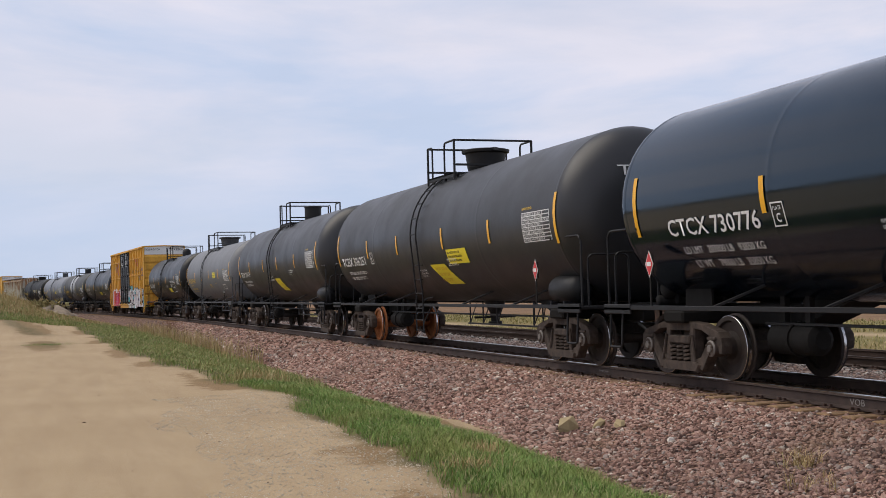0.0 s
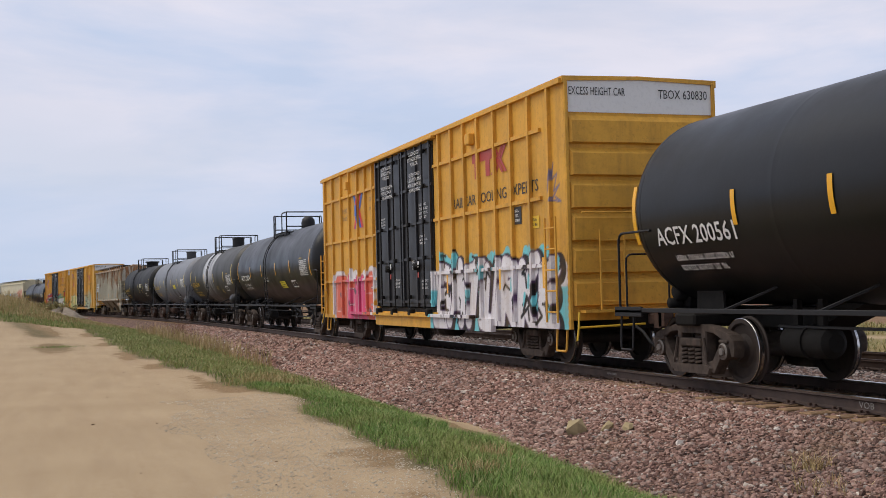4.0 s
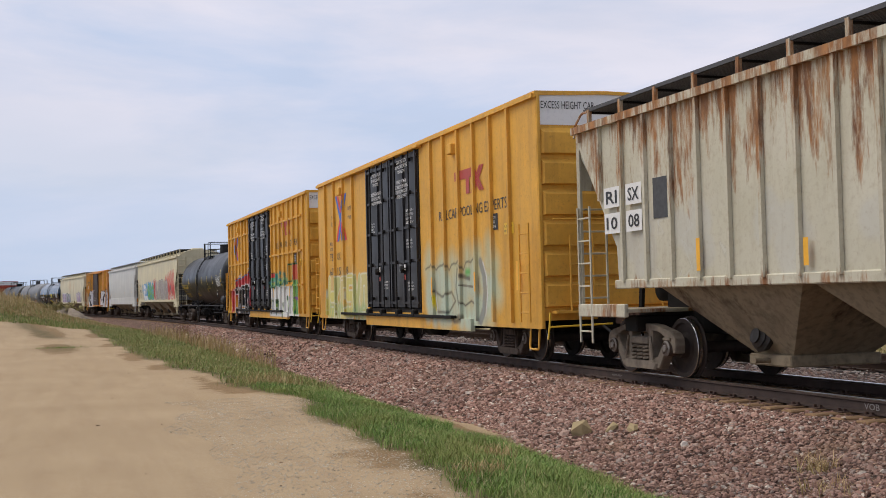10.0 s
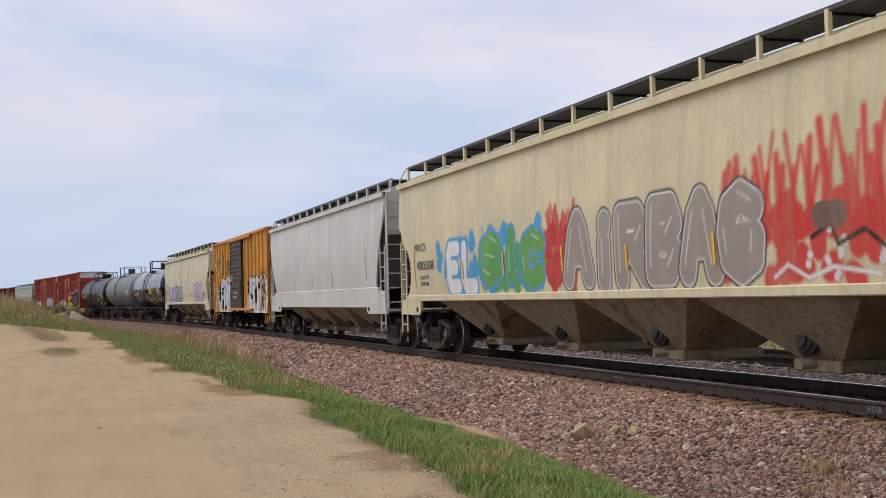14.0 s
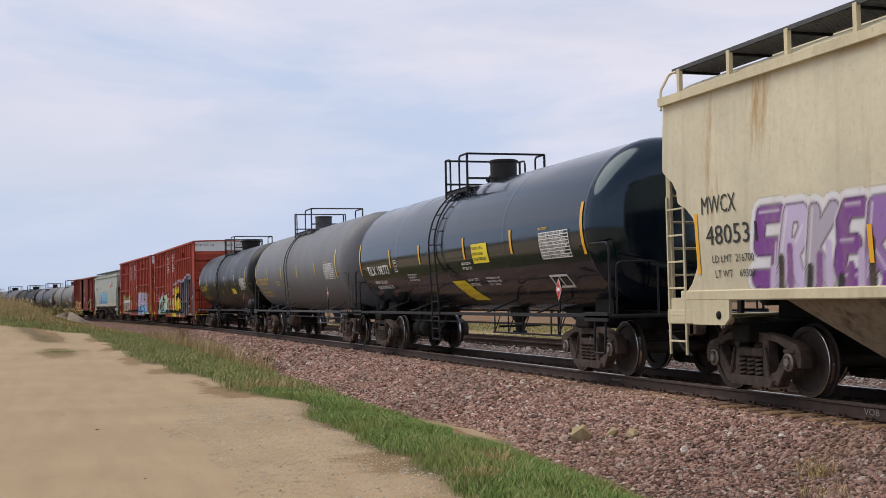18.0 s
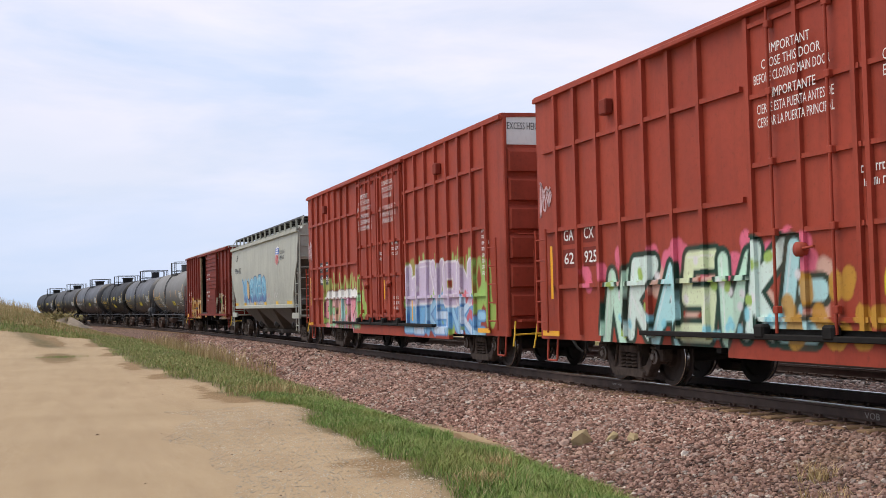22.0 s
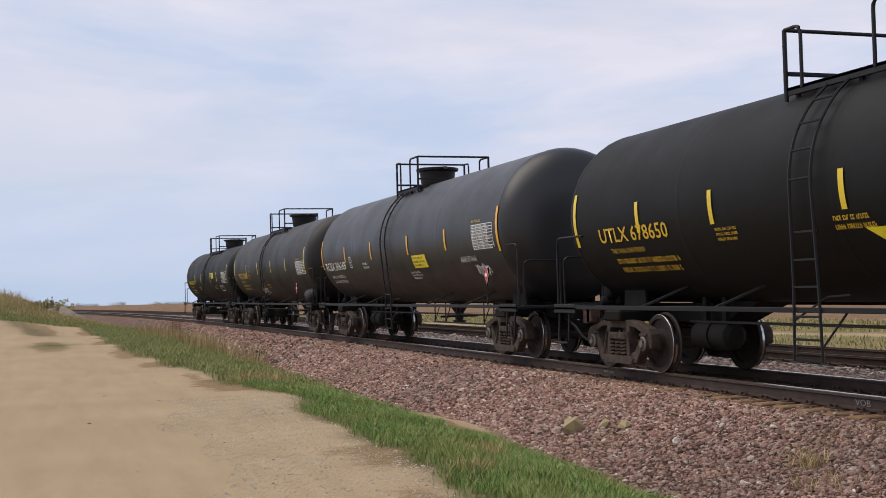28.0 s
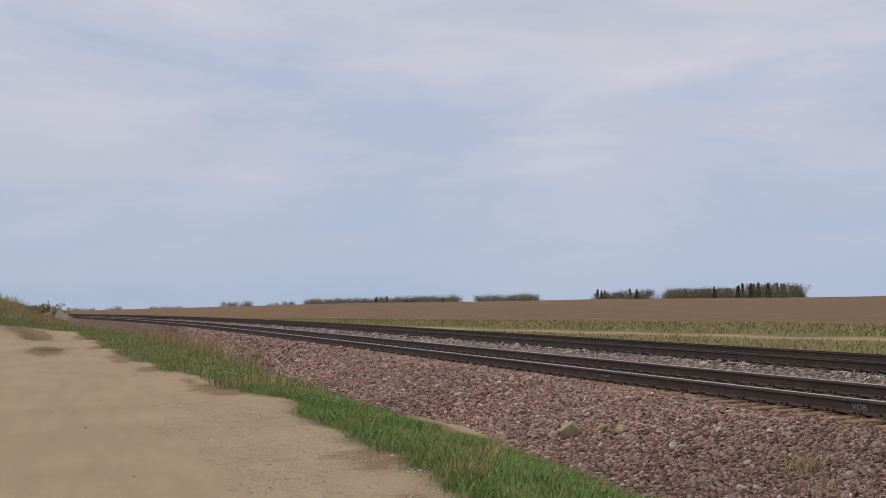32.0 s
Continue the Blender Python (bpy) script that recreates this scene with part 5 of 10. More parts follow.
    # ladders, steps, underframe
    for e, x in ((-1, x0), (1, x1)):
        for s in (-1, 1):
            sh = Shape()
            ladder(sh, x - 0.62 if e > 0 else x + 0.14, 0.46, s * (hw + 0.14), z0 + 0.12, z0 + 1.95, 5)
            part("side_ladder", sh, mat, car)
            sh = Shape()
            ladder(sh, x + e * 0.16, 0.46 if s > 0 else 0.46, s * (hw - 0.55) - (0.0 if s > 0 else 0.0), z0 + 0.3, z0 + 1.7, 4, 0.016, "y")
            part("end_ladder", sh, mat, car)
            sh = Shape()
            xa = x - e * 0.6
            sh.pipe(bent([(xa, s * (hw - 0.05), z0 + 0.05), (xa, s * (hw - 0.02), z0 - 0.38), (xa + e * 0.42, s * (hw - 0.02), z0 - 0.38), (xa + e * 0.42, s * (hw - 0.05), z0 + 0.05)], 0.05), 0.022, 6)
            part("sill_step", sh, mat, car)
        sh = Shape()
        sh.pipe([(x + e * 0.2, -hw + 0.2, z0 + 2.0), (x + e * 0.2, hw - 0.2, z0 + 2.0)], 0.018, 6)
        part("grab_iron", sh, mat, car)
        sh = Shape().box(min(x, x + e * 0.26), max(x, x + e * 0.26), -hw + 0.2, hw - 0.2, z0 + 0.28, z0 + 0.33)
        part("end_platform", sh, mat, car)
        sh = Shape()
        sh.pipe([(x + e * 0.32, -hw + 0.05, 0.72), (x + e * 0.32, -0.2, 0.75)], 0.02, 6)
        sh.pipe(bent([(x + e * 0.32, -hw + 0.05, 0.98), (x + e * 0.34, -hw + 0.02, 0.72), (x + e * 0.36, -hw - 0.02, 0.5)], 0.06), 0.018, 6)
        part("uncoupling_lever", sh, YELLOW_MARK, car, "yellow uncoupling lever")
        sh = Shape()
        xa, xb = sorted((e * (half - 1.5), x + e * 0.2))
        sh.box(xa, xb, -0.34, 0.34, 0.66, 0.98, 0, 0.02)
        part("draft_sill", sh, STEEL_DARK, car)
        part("coupler", coupler_shape(e, abs(x) - 0.1, max(half + 1.9, abs(x) + 0.86)), TRUCK_RUST, car, "knuckle coupler")
        part("brake_hose", hose_shape(e, abs(x) + 0.75), HOSE, car)
    sh = Shape()
    sh.box(-half + 1.4, half - 1.4, -0.3, 0.3, 0.62, z0 + 0.1)
    for x in np.linspace(-half + 1.6, half - 1.6, 7):
        part("cross_member", Shape().box(x - 0.06, x + 0.06, -hw + 0.05, hw - 0.05, z0 - 0.08, z0 + 0.12), STEEL_DARK, car)
    tank_shape = Shape()
    tank_shape.lathe((0.3, -0.75, z0 - 0.14), (1, 0, 0), [(0, 0), (0.02, 0.2), (1.0, 0.2), (1.02, 0)], 14)
    part("air_reservoir", tank_shape, STEEL_DARK, car)
    part("underframe", sh, STEEL_DARK, car)
    for d in (-1, 1):
        sh = Shape()
        sh.box(d * half - 0.2, d * half + 0.2, -1.3, 1.3, 0.70, max(z0 + 0.02, 0.9), 0, 0.02)
        part("body_bolster", sh, STEEL_DARK, car)
    add_trucks(car, half, cast)
    return car, surf, half


# ---- covered hoppers ----
GREASE = plain("thick_black_grease", (0.02, 0.016, 0.012), 0.6, 0.0, 0.5, 9.0, 0.6)
GRATING = plain("weathered_grating", (0.075, 0.075, 0.078), 0.6, 0.2)

def hopper_car(label, right, left, x0, x1, ze, mat, under, cut, zs=1.38, art=None, ribs=False, chutes=4, walk_mat=None, end_mat=None, frame_mat=None, cast=TRUCK_GREY, bulge=0.06, roof_h=0.42, sill_deep=0.0, hw=1.5, end_plate=True, board=0.45):
    """cut: outline of the side sheet's end, (inset, z) from the eave down."""
    car = thing("hopper_car", label, "hopper car", "cars of the freight train")
    half = (right - left) / 2
    TRAIN.append((car, (right + left) / 2))
    end_mat, frame_mat, walk_mat = end_mat or mat, frame_mat or mat, walk_mat or STEEL_DARK

    def surf(x, z, e):
        f = (z - zs) / (ze - zs)
        return (x, -hw - bulge * math.sin(max(0.0, min(1.0, f)) * math.pi) - e, z)

    def inset(z):
        for (a, za), (b, zb) in zip(cut, cut[1:]):
            if zb <= z <= za:
                return a + (b - a) * (za - z) / max(za - zb, 1e-6)
        return cut[-1][0]
    sheet("side_sheet", car, surf, lambda z: x0 + inset(z), lambda z: x1 - inset(z), zs, ze, mat, art, 0.028, rows=60)
    # the hold behind the sheets: end slopes, far side
    sl = cut[-1][0]
    outline = [(x0 + 0.05, ze), (x1 - 0.05, ze), (x1 - 0.1, ze - 0.45)] + [(x1 - a - 0.15, z) for a, z in cut[2:]] + [(x0 + a + 0.15, z) for a, z in cut[2:]][::-1] + [(x0 + 0.1, ze - 0.45)]
    outline = [(x, max(z, zs + 0.01)) for x, z in outline]
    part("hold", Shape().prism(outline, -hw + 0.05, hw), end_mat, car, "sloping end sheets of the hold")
    for x, e in ((x0, -1), (x1, 1)):
        xa, xb = sorted((x - e * 0.04, x - e * 0.01))
        part("end_sheet", Shape().box(xa, xb, -hw + 0.02, hw - 0.02, 3.05, ze), mat, car)
    # roof
    sh = Shape()
    arc = [(-hw - 0.04, ze - 0.02), (-hw - 0.04, ze + 0.05)] + [(hw * math.sin(t), ze + 0.05 + roof_h * (math.cos(t) - math.cos(1.2)) / (1 - math.cos(1.2))) for t in [-1.2 + 2.4 * i / 12 for i in range(13)]] + [(hw + 0.04, ze + 0.05), (hw + 0.04, ze - 0.02)]
    sh.run(arc, x0, x1)
    part("roof", sh, mat, car)
    sh = Shape()
    sh.run([(-hw - 0.09, ze - 0.06), (-hw - 0.09, ze + 0.06), (-hw + 0.02, ze + 0.08), (-hw + 0.02, ze - 0.06)], x0, x1)
    part("top_chord", sh, frame_mat, car)
    sh = Shape()
    sh.box(x0 + sl - 0.1, x1 - sl + 0.1, -hw - 0.03, -hw + 0.09, zs - 0.10 - sill_deep, zs + 0.04, 0, 0.015)
    part("side_sill", sh, frame_mat, car)
    sh = Shape()
    sh.box(x0 + sl - 0.1, x1 - sl + 0.1, hw - 0.09, hw + 0.03, zs - 0.10 - sill_deep, zs + 0.04, 0, 0.015)
    part("side_sill", sh, frame_mat, car)
    if ribs:
        k = int((x1 - x0) / 0.76)
        for i in range(k + 1):
            px = x0 + 0.2 + (x1 - x0 - 0.4) * i / k
            low = zs
            for z in np.linspace(ze - 0.1, zs, 20):
                if not (x0 + inset(z) < px - 0.05 and px + 0.05 < x1 - inset(z)):
                    low = z + 0.15
                    break
            sheet("side_stake", car, surf, lambda z, px=px: px - 0.035, lambda z, px=px: px + 0.035, low, ze - 0.05, mat, None, 0.06, 0.065, 0.06)
    # roof hatches and running boards on stands
    zt = ze + 0.05 + roof_h
    for y, w in ((-1.3, 0.66), (0.64, 0.66)):
        sh = Shape()
        zb = ze + board
        k = 15
        for i in range(k):
            q = y + w * i / (k - 1)
            sh.box(x0 - 0.05, x1 + 0.05, q - 0.012, q + 0.012, zb, zb + 0.035)
        for i in range(int((x1 - x0) / 0.12)):
            x = x0 + 0.05 + i * 0.12
            sh.box(x, x + 0.02, y, y + w, zb + 0.004, zb + 0.03)
        part("running_board", sh, GRATING, car, "dark open grating running board on the roof")
        o = y if y < 0 else y + w
        sh = Shape().box(x0 - 0.05, x1 + 0.05, o - 0.014, o + 0.014, zb + 0.0, zb + 0.06)
        part("board_edge", sh, GRATING, car)
        n = 15
        for i in range(n):
            x = x0 + 0.15 + (x1 - x0 - 0.3) * i / (n - 1)
            sh = Shape()
            sh.box(x - 0.035, x + 0.035, o - 0.03, o + 0.03, ze + 0.02, zb + 0.03)
            part("stand", sh, frame_mat, car)
            if y < 0:
                sh = Shape().box(x - 0.02, x + 0.02, y + 0.03, y + w, zb - 0.035, zb - 0.004)
                part("cross_bracket", sh, STEEL_DARK, car)
    for i in range(4):
        x = x0 + (x1 - x0) * (i + 0.5) / 4
        sh = Shape()
        sh.box(x - 1.4, x + 1.4, -0.36, 0.36, zt - 0.02, zt + 0.12, 0, 0.03)
        part("hatch", sh, mat, car)
    # chutes under the hold
    zb = zs - 0.09 - sill_deep
    zone = half - 1.15
    span = 2 * zone / chutes
    for i in range(chutes):
        c = -zone + span * (i + 0.5)
        sh = Shape()
        w, lo = span * 0.47, 0.42
        vs = [(c - w, -hw + 0.12, zb), (c + w, -hw + 0.12, zb), (c + w, hw - 0.12, zb), (c - w, hw - 0.12, zb), (c - 0.42, -0.62, lo), (c + 0.42, -0.62, lo), (c + 0.42, 0.62, lo), (c - 0.42, 0.62, lo)]
        sh.add(vs, [(0, 1, 5, 4), (1, 2, 6, 5), (2, 3, 7, 6), (3, 0, 4, 7), (0, 3, 2, 1), (4, 5, 6, 7)])
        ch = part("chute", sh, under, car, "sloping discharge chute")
        sh = Shape()
        sh.box(c - 0.5, c + 0.5, -0.72, 0.72, 0.28, 0.44, 0, 0.02)
        sh.pipe([(c, -0.95, 0.36), (c, 0.95, 0.36)], 0.035, 8)
        part("outlet_gate", sh, under, ch)
        sh = Shape().turned((c, -0.8, 0.66), (0, -1, 0.3), [(-0.06, 0.17), (0.02, 0.2), (0.06, 0.15), (0.08, 0.16), (0.12, 0.1), (0.15, 0.11), (0.17, 0)], 9)
        part("gate_gear", sh, GREASE, ch, "greasy opening gear")
    # end frames: corner posts, ladders, platform, brake gear
    for e, x in ((-1, x0), (1, x1)):
        for s in (-1, 1):
            sh = Shape()
            y = s * (hw - 0.04)
            ladder(sh, x - e * 0.05, 0.0001, y, 1.0, ze + 0.02, 1, 0.03)
            part("corner_post", sh, frame_mat, car)
            sh = Shape()
            ladder(sh, x + e * 0.02, -s * 0.5, y, 1.05, ze, 8, 0.017, "y")
            part("end_ladder", sh, frame_mat, car)
            sh = Shape()
            ladder(sh, x - e * 0.06 - (0.46 if e > 0 else 0), 0.46, s * (hw + 0.02), 0.5, 2.75, 6)
            part("side_ladder", sh, frame_mat, car)
        sh = Shape()
        xa, xb = sorted((x, x - e * (sl + 0.2)))
        sh.box(xa, xb, -hw, hw, 1.0, 1.06, 0, 0.01)
        sh.box(xa, xb, -hw - 0.03, -hw + 0.05, 0.93, 1.14, 0, 0.015)
        sh.box(xa, xb, hw - 0.05, hw + 0.03, 0.93, 1.14, 0, 0.015)
        part("end_platform", sh, frame_mat, car)
        if end_plate:
            far = x - e * (sl + 1.15)
            for s in (-1, 1):
                sh = Shape().prism([(x - e * 0.12, 1.14), (x - e * 0.12, zs - 0.06), (far, zs - 0.06), (far, 1.02), (far + e * 0.12, 0.93), (x - e * 0.75, 0.93)], s * (hw + 0.025), s * (hw - 0.02))
                sh.lathe((far + e * 0.25, s * (hw + 0.02), 1.06), (0, s, 0), [(0, 0.06), (0.02, 0.055), (0.02, 0.0)], 10, 1)
                part("end_plate", sh, [frame_mat, STEEL_DARK], car, "deep end plate of the side sill")
        sh = Shape()
        for y in (-0.5, 0.5):
            sh.prism([(x - e * 0.35, 1.05), (x - e * 0.25, 1.05), (x - e * (sl * 0.25 + 0.2), ze - 0.8), (x - e * (sl * 0.25 + 0.3), ze - 0.8)], y - 0.03, y + 0.03)
        sh.lathe((x - e * 0.6, -0.3, 1.38), (0, 1, 0), [(0, 0), (0.02, 0.22), (0.75, 0.22), (0.77, 0)], 14)
        part("brake_gear", sh, STEEL_DARK, car)
        sh = Shape()
        xa, xb = sorted((e * (half - 1.6), x + e * 0.05))
        sh.box(xa, xb, -0.34, 0.34, 0.66, 1.0, 0, 0.02)
        part("draft_sill", sh, STEEL_DARK, car)
        part("coupler", coupler_shape(e, abs(x) - 0.1, abs(x) + 0.7), TRUCK_RUST, car, "knuckle coupler")
        part("brake_hose", hose_shape(e, abs(x) + 0.6), HOSE, car)
        sh = Shape()
        sh.box(e * half - 0.2, e * half + 0.2, -1.25, 1.25, 0.70, 0.95, 0, 0.02)
        sh.box(e * half - 0.5, e * half + 0.5, -0.3, 0.3, 0.75, zs + 0.2)
        part("body_bolster", sh, STEEL_DARK, car)
        # roof end grab loop
        sh = Shape()
        zb2 = ze + board
        sh.pipe(bent([(x - e * 0.1, -1.32, zb2), (x + e * 0.12, -1.32, zb2), (x + e * 0.16, -1.45, zb2 - 0.25), (x + e * 0.06, -1.5, ze - 0.1)], 0.06), 0.02, 5)
        part("grab_iron", sh, frame_mat, car)
    add_trucks(car, half, cast)
    return car, surf, half


# ---- paints of the train ----
def tank_paint(name, base, rough, grime=0.25, fade=0.6, dirt=(0.035, 0.031, 0.028), spec=0.5):
    return paint(name, base, rough, grime, dirt, 0.0, spec=spec, fade=fade, width=1.6)


# black paint; the sky's blue reflection is put into base colour and specular tint
TANK_GLOSS = tank_paint("glossy_black_tank_paint", (0.002, 0.005, 0.011), 0.13, 0.05, 0.2, (0.005, 0.005, 0.005), 0.7)
TANK_GLOSS.node_tree.nodes["Principled BSDF"].inputs["Specular Tint"].default_value = (0.62, 0.84, 1.0, 1.0)
TANK_BLACK = tank_paint("black_tank_paint", (0.0038, 0.0042, 0.0042), 0.36, 0.2, 0.3, (0.014, 0.013, 0.012), 0.32)
TANK_SOOT = tank_paint("sooty_black_tank_paint", (0.004, 0.0038, 0.0032), 0.55, 0.22, 0.3, (0.010, 0.009, 0.008), 0.22)
TANK_BROWN = tank_paint("brown_black_tank_paint", (0.011, 0.009, 0.007), 0.5, 0.3, 0.4, (0.024, 0.018, 0.014), 0.35)
TANK_CHAR = tank_paint("charcoal_tank_paint", (0.018, 0.018, 0.0195), 0.42, 0.2, 0.4, (0.022, 0.02, 0.018))
TANK_SLATE = tank_paint("slate_grey_tank_paint", (0.040, 0.040, 0.043), 0.45, 0.25, 0.4, (0.028, 0.025, 0.022))
TANK_GREY = tank_paint("grey_tank_paint", (0.14, 0.145, 0.155), 0.5, 0.25, 0.4)
TANK_WARM = tank_paint("warm_grey_tank_paint", (0.15, 0.146, 0.135), 0.55, 0.3, 0.4)
TANK_MOTTLE = paint("stained_grey_tank_paint", (0.15, 0.16, 0.18), 0.5, 0.3, (0.05, 0.045, 0.045), 0.5, (0.045, 0.042, 0.045), width=0.9, fall=0.35)
TANK_DIRTY = tank_paint("grimy_olive_black_tank_paint", (0.018, 0.0175, 0.013), 0.5, 0.4, 0.4, (0.03, 0.026, 0.018))


def spill_paint():
    """Chalky white spill that has run round the tank in arcs, darker lower down."""
    n = Nodes("chalky_white_band")
    arcs, wide = n.noise(2.2, 7, 0.7, (7.0, 0.5, 0.5)), n.noise(1.3, 5, 0.65, (1.6, 0.8, 0.8))
    sep = n.t.nodes.new("ShaderNodeSeparateXYZ")
    n.link(n.coord.outputs["Object"], sep.inputs["Vector"])
    # share of dark tone grows towards the bottom of the band
    worn = n.ramp(n.scaled(sep.outputs["Z"], 0.2), (0.3, g3(0.22)), (0.52, g3(0.06)), (0.8, g3(-0.06)))
    both = n.node("ShaderNodeMath")
    both.operation = "MULTIPLY_ADD"
    n.link(arcs, both.inputs[0])
    both.inputs[1].default_value = 0.42
    n.link(n.scaled(wide, 0.58), both.inputs[2])
    total = n.node("ShaderNodeMath")
    total.operation = "ADD"
    n.link(both.outputs["Value"], total.inputs[0])
    n.link(worn, total.inputs[1])
    c = n.ramp(total.outputs["Value"], (0.42, (0.56, 0.57, 0.6)), (0.56, (0.34, 0.35, 0.37)), (0.64, (0.12, 0.122, 0.125)), (0.74, (0.024, 0.023, 0.02)))
    return n.done(c, 0.45, 0.0, 0.45)


BAND_WHITE = spill_paint()
BOX_YELLOW = sprayed(paint("weathered_yellow_boxcar_paint", (0.58, 0.305, 0.04), 0.55, 0.25, (0.16, 0.08, 0.02), 0.0, spec=0.28), (0.22, 0.11, 0.03), (0.52, 0.33, 0.1))
BOX_AMBER = sprayed(paint("amber_boxcar_paint", (0.6, 0.32, 0.045), 0.55, 0.2, (0.2, 0.1, 0.03), 0.0, spec=0.28), (0.27, 0.14, 0.04), (0.56, 0.36, 0.12))
BOX_ORANGE = sprayed(paint("rusting_orange_boxcar_paint", (0.52, 0.20, 0.018), 0.6, 0.3, (0.12, 0.05, 0.02), 0.55, (0.19, 0.065, 0.018), width=2.2))
BOX_RED = sprayed(paint("oxide_red_boxcar_paint", (0.285, 0.043, 0.022), 0.6, 0.28, (0.09, 0.02, 0.012), 0.0, spec=0.22), (0.1, 0.026, 0.015), (0.3, 0.075, 0.04))
BOX_MAROON = sprayed(paint("faded_maroon_boxcar_paint", (0.165, 0.022, 0.012), 0.65, 0.35, (0.06, 0.016, 0.01), 0.0, spec=0.18), (0.06, 0.016, 0.01), (0.2, 0.055, 0.03))
DOOR_BLACK = sprayed(paint("black_plug_door_paint", (0.012, 0.012, 0.014), 0.42, 0.25, (0.04, 0.034, 0.03), 0.0), (0.035, 0.03, 0.027), (0.03, 0.03, 0.03))
DOOR_BROWN = sprayed(paint("dark_brown_door_paint", (0.045, 0.028, 0.022), 0.65, 0.4, (0.09, 0.05, 0.03), 0.3, (0.14, 0.05, 0.02), width=2.5), (0.03, 0.02, 0.015), (0.07, 0.05, 0.04))
ROOF_PALE = paint("galvanised_roof", (0.45, 0.44, 0.42), 0.55, 0.5, (0.2, 0.14, 0.1), 0.2)


def rusted_hopper_paint():
    n = Nodes("rust_streaked_grey_hopper_paint")
    big, fine = n.noise(0.8, 6, 0.62), n.noise(10.0, 6, 0.65)
    c = n.mix(n.ramp(big, (0.3, g3(0)), (0.75, g3(1))), (0.5, 0.475, 0.36), (0.6, 0.575, 0.47))
    c = n.mix(n.ramp(fine, (0.5, g3(0)), (0.8, g3(0.5))), c, (0.3, 0.23, 0.14))
    sep = n.t.nodes.new("ShaderNodeSeparateXYZ")
    n.link(n.coord.outputs["Object"], sep.inputs["Vector"])
    lift = n.ramp(n.scaled(sep.outputs["Z"], 0.2), (0.29, g3(0.17)), (0.325, g3(0.03)), (0.46, g3(0.05)), (0.58, g3(0.15)), (0.72, g3(0.20)), (0.81, g3(0.235)))
    drip = n.node("ShaderNodeMath")
    drip.operation = "ADD"
    n.link(n.noise(3.2, 8, 0.72, (1, 1, 0.16)), drip.inputs[0])
    n.link(lift, drip.inputs[1])
    tone = n.mix(n.ramp(n.noise(5.0, 6, 0.7, (1, 1, 0.3)), (0.35, g3(0)), (0.68, g3(1))), (0.13, 0.052, 0.026), (0.43, 0.185, 0.055))
    c = n.mix(n.ramp(drip.outputs["Value"], (0.66, g3(0)), (0.70, g3(0.45)), (0.76, g3(0.95))), c, tone)
    n.bump(fine, 0.15, 0.01)
    return n.done(c, n.ramp(drip.outputs["Value"], (0.6, g3(0.55)), (0.75, g3(0.9))), 0.0, 0.3)


HOP_RUST = sprayed(rusted_hopper_paint(), (0.3, 0.23, 0.14), (0.42, 0.4, 0.33))
HOP_CREAM = sprayed(paint("cream_hopper_paint", (0.54, 0.485, 0.325), 0.55, 0.2, (0.32, 0.25, 0.15), 0.0, spec=0.3), (0.34, 0.26, 0.15), (0.55, 0.5, 0.36))
HOP_STAIN = sprayed(paint("stained_cream_hopper_paint", (0.55, 0.505, 0.365), 0.55, 0.2, (0.34, 0.27, 0.16), 0.2, (0.42, 0.27, 0.11), width=1.5, spec=0.3), (0.36, 0.28, 0.17), (0.57, 0.52, 0.38))
HOP_WHITE = sprayed(paint("pale_grey_hopper_paint", (0.5, 0.495, 0.465), 0.5, 0.25, (0.3, 0.29, 0.28), 0.0), (0.32, 0.3, 0.27), (0.52, 0.51, 0.48))
HOP_GREY = sprayed(paint("light_grey_hopper_paint", (0.35, 0.366, 0.318), 0.6, 0.25, (0.2, 0.19, 0.16), 0.0, spec=0.3), (0.19, 0.18, 0.15), (0.38, 0.39, 0.34))
UNDER_TAN = paint("dusty_chute_paint", (0.24, 0.195, 0.13), 0.85, 0.7, (0.05, 0.038, 0.03), 0.42, (0.07, 0.045, 0.03), spec=0.2, width=1.2)
# weathered brown, darkened further for shade on the downward-facing chutes
UNDER_DARK = paint("weathered_shaded_chute_paint", (0.075, 0.062, 0.05), 0.85, 0.5, (0.025, 0.02, 0.018), 0.0)
END_PALE = paint("dull_grey_end_sheet", (0.32, 0.315, 0.27), 0.7, 0.5, (0.09, 0.075, 0.055), 0.4, (0.13, 0.055, 0.025), width=3.0)
# end slopes in the recess: shade painted in, far darker than the body
END_SHADED = paint("shaded_end_sheet", (0.10, 0.095, 0.085), 0.8, 0.5, (0.03, 0.028, 0.025), 0.2)

# colours of spray paint
C_WHITE, C_BLACK, C_PINK, C_RED, C_CYAN, C_BLUE = (0.72, 0.72, 0.74), (0.012, 0.012, 0.014), (0.72, 0.16, 0.26), (0.5, 0.03, 0.03), (0.2, 0.52, 0.56), (0.04, 0.18, 0.5)
C_GREEN, C_MINT, C_YELLOW, C_PURPLE, C_SLATE, C_LILAC, C_TEAL, C_OCHRE, C_LIME, C_GREY = (0.05, 0.26, 0.06), (0.42, 0.66, 0.5), (0.75, 0.62, 0.03), (0.2, 0.06, 0.28), (0.09, 0.095, 0.115), (0.55, 0.46, 0.68), (0.03, 0.3, 0.26), (0.5, 0.28, 0.04), (0.33, 0.5, 0.12), (0.32, 0.31, 0.3)


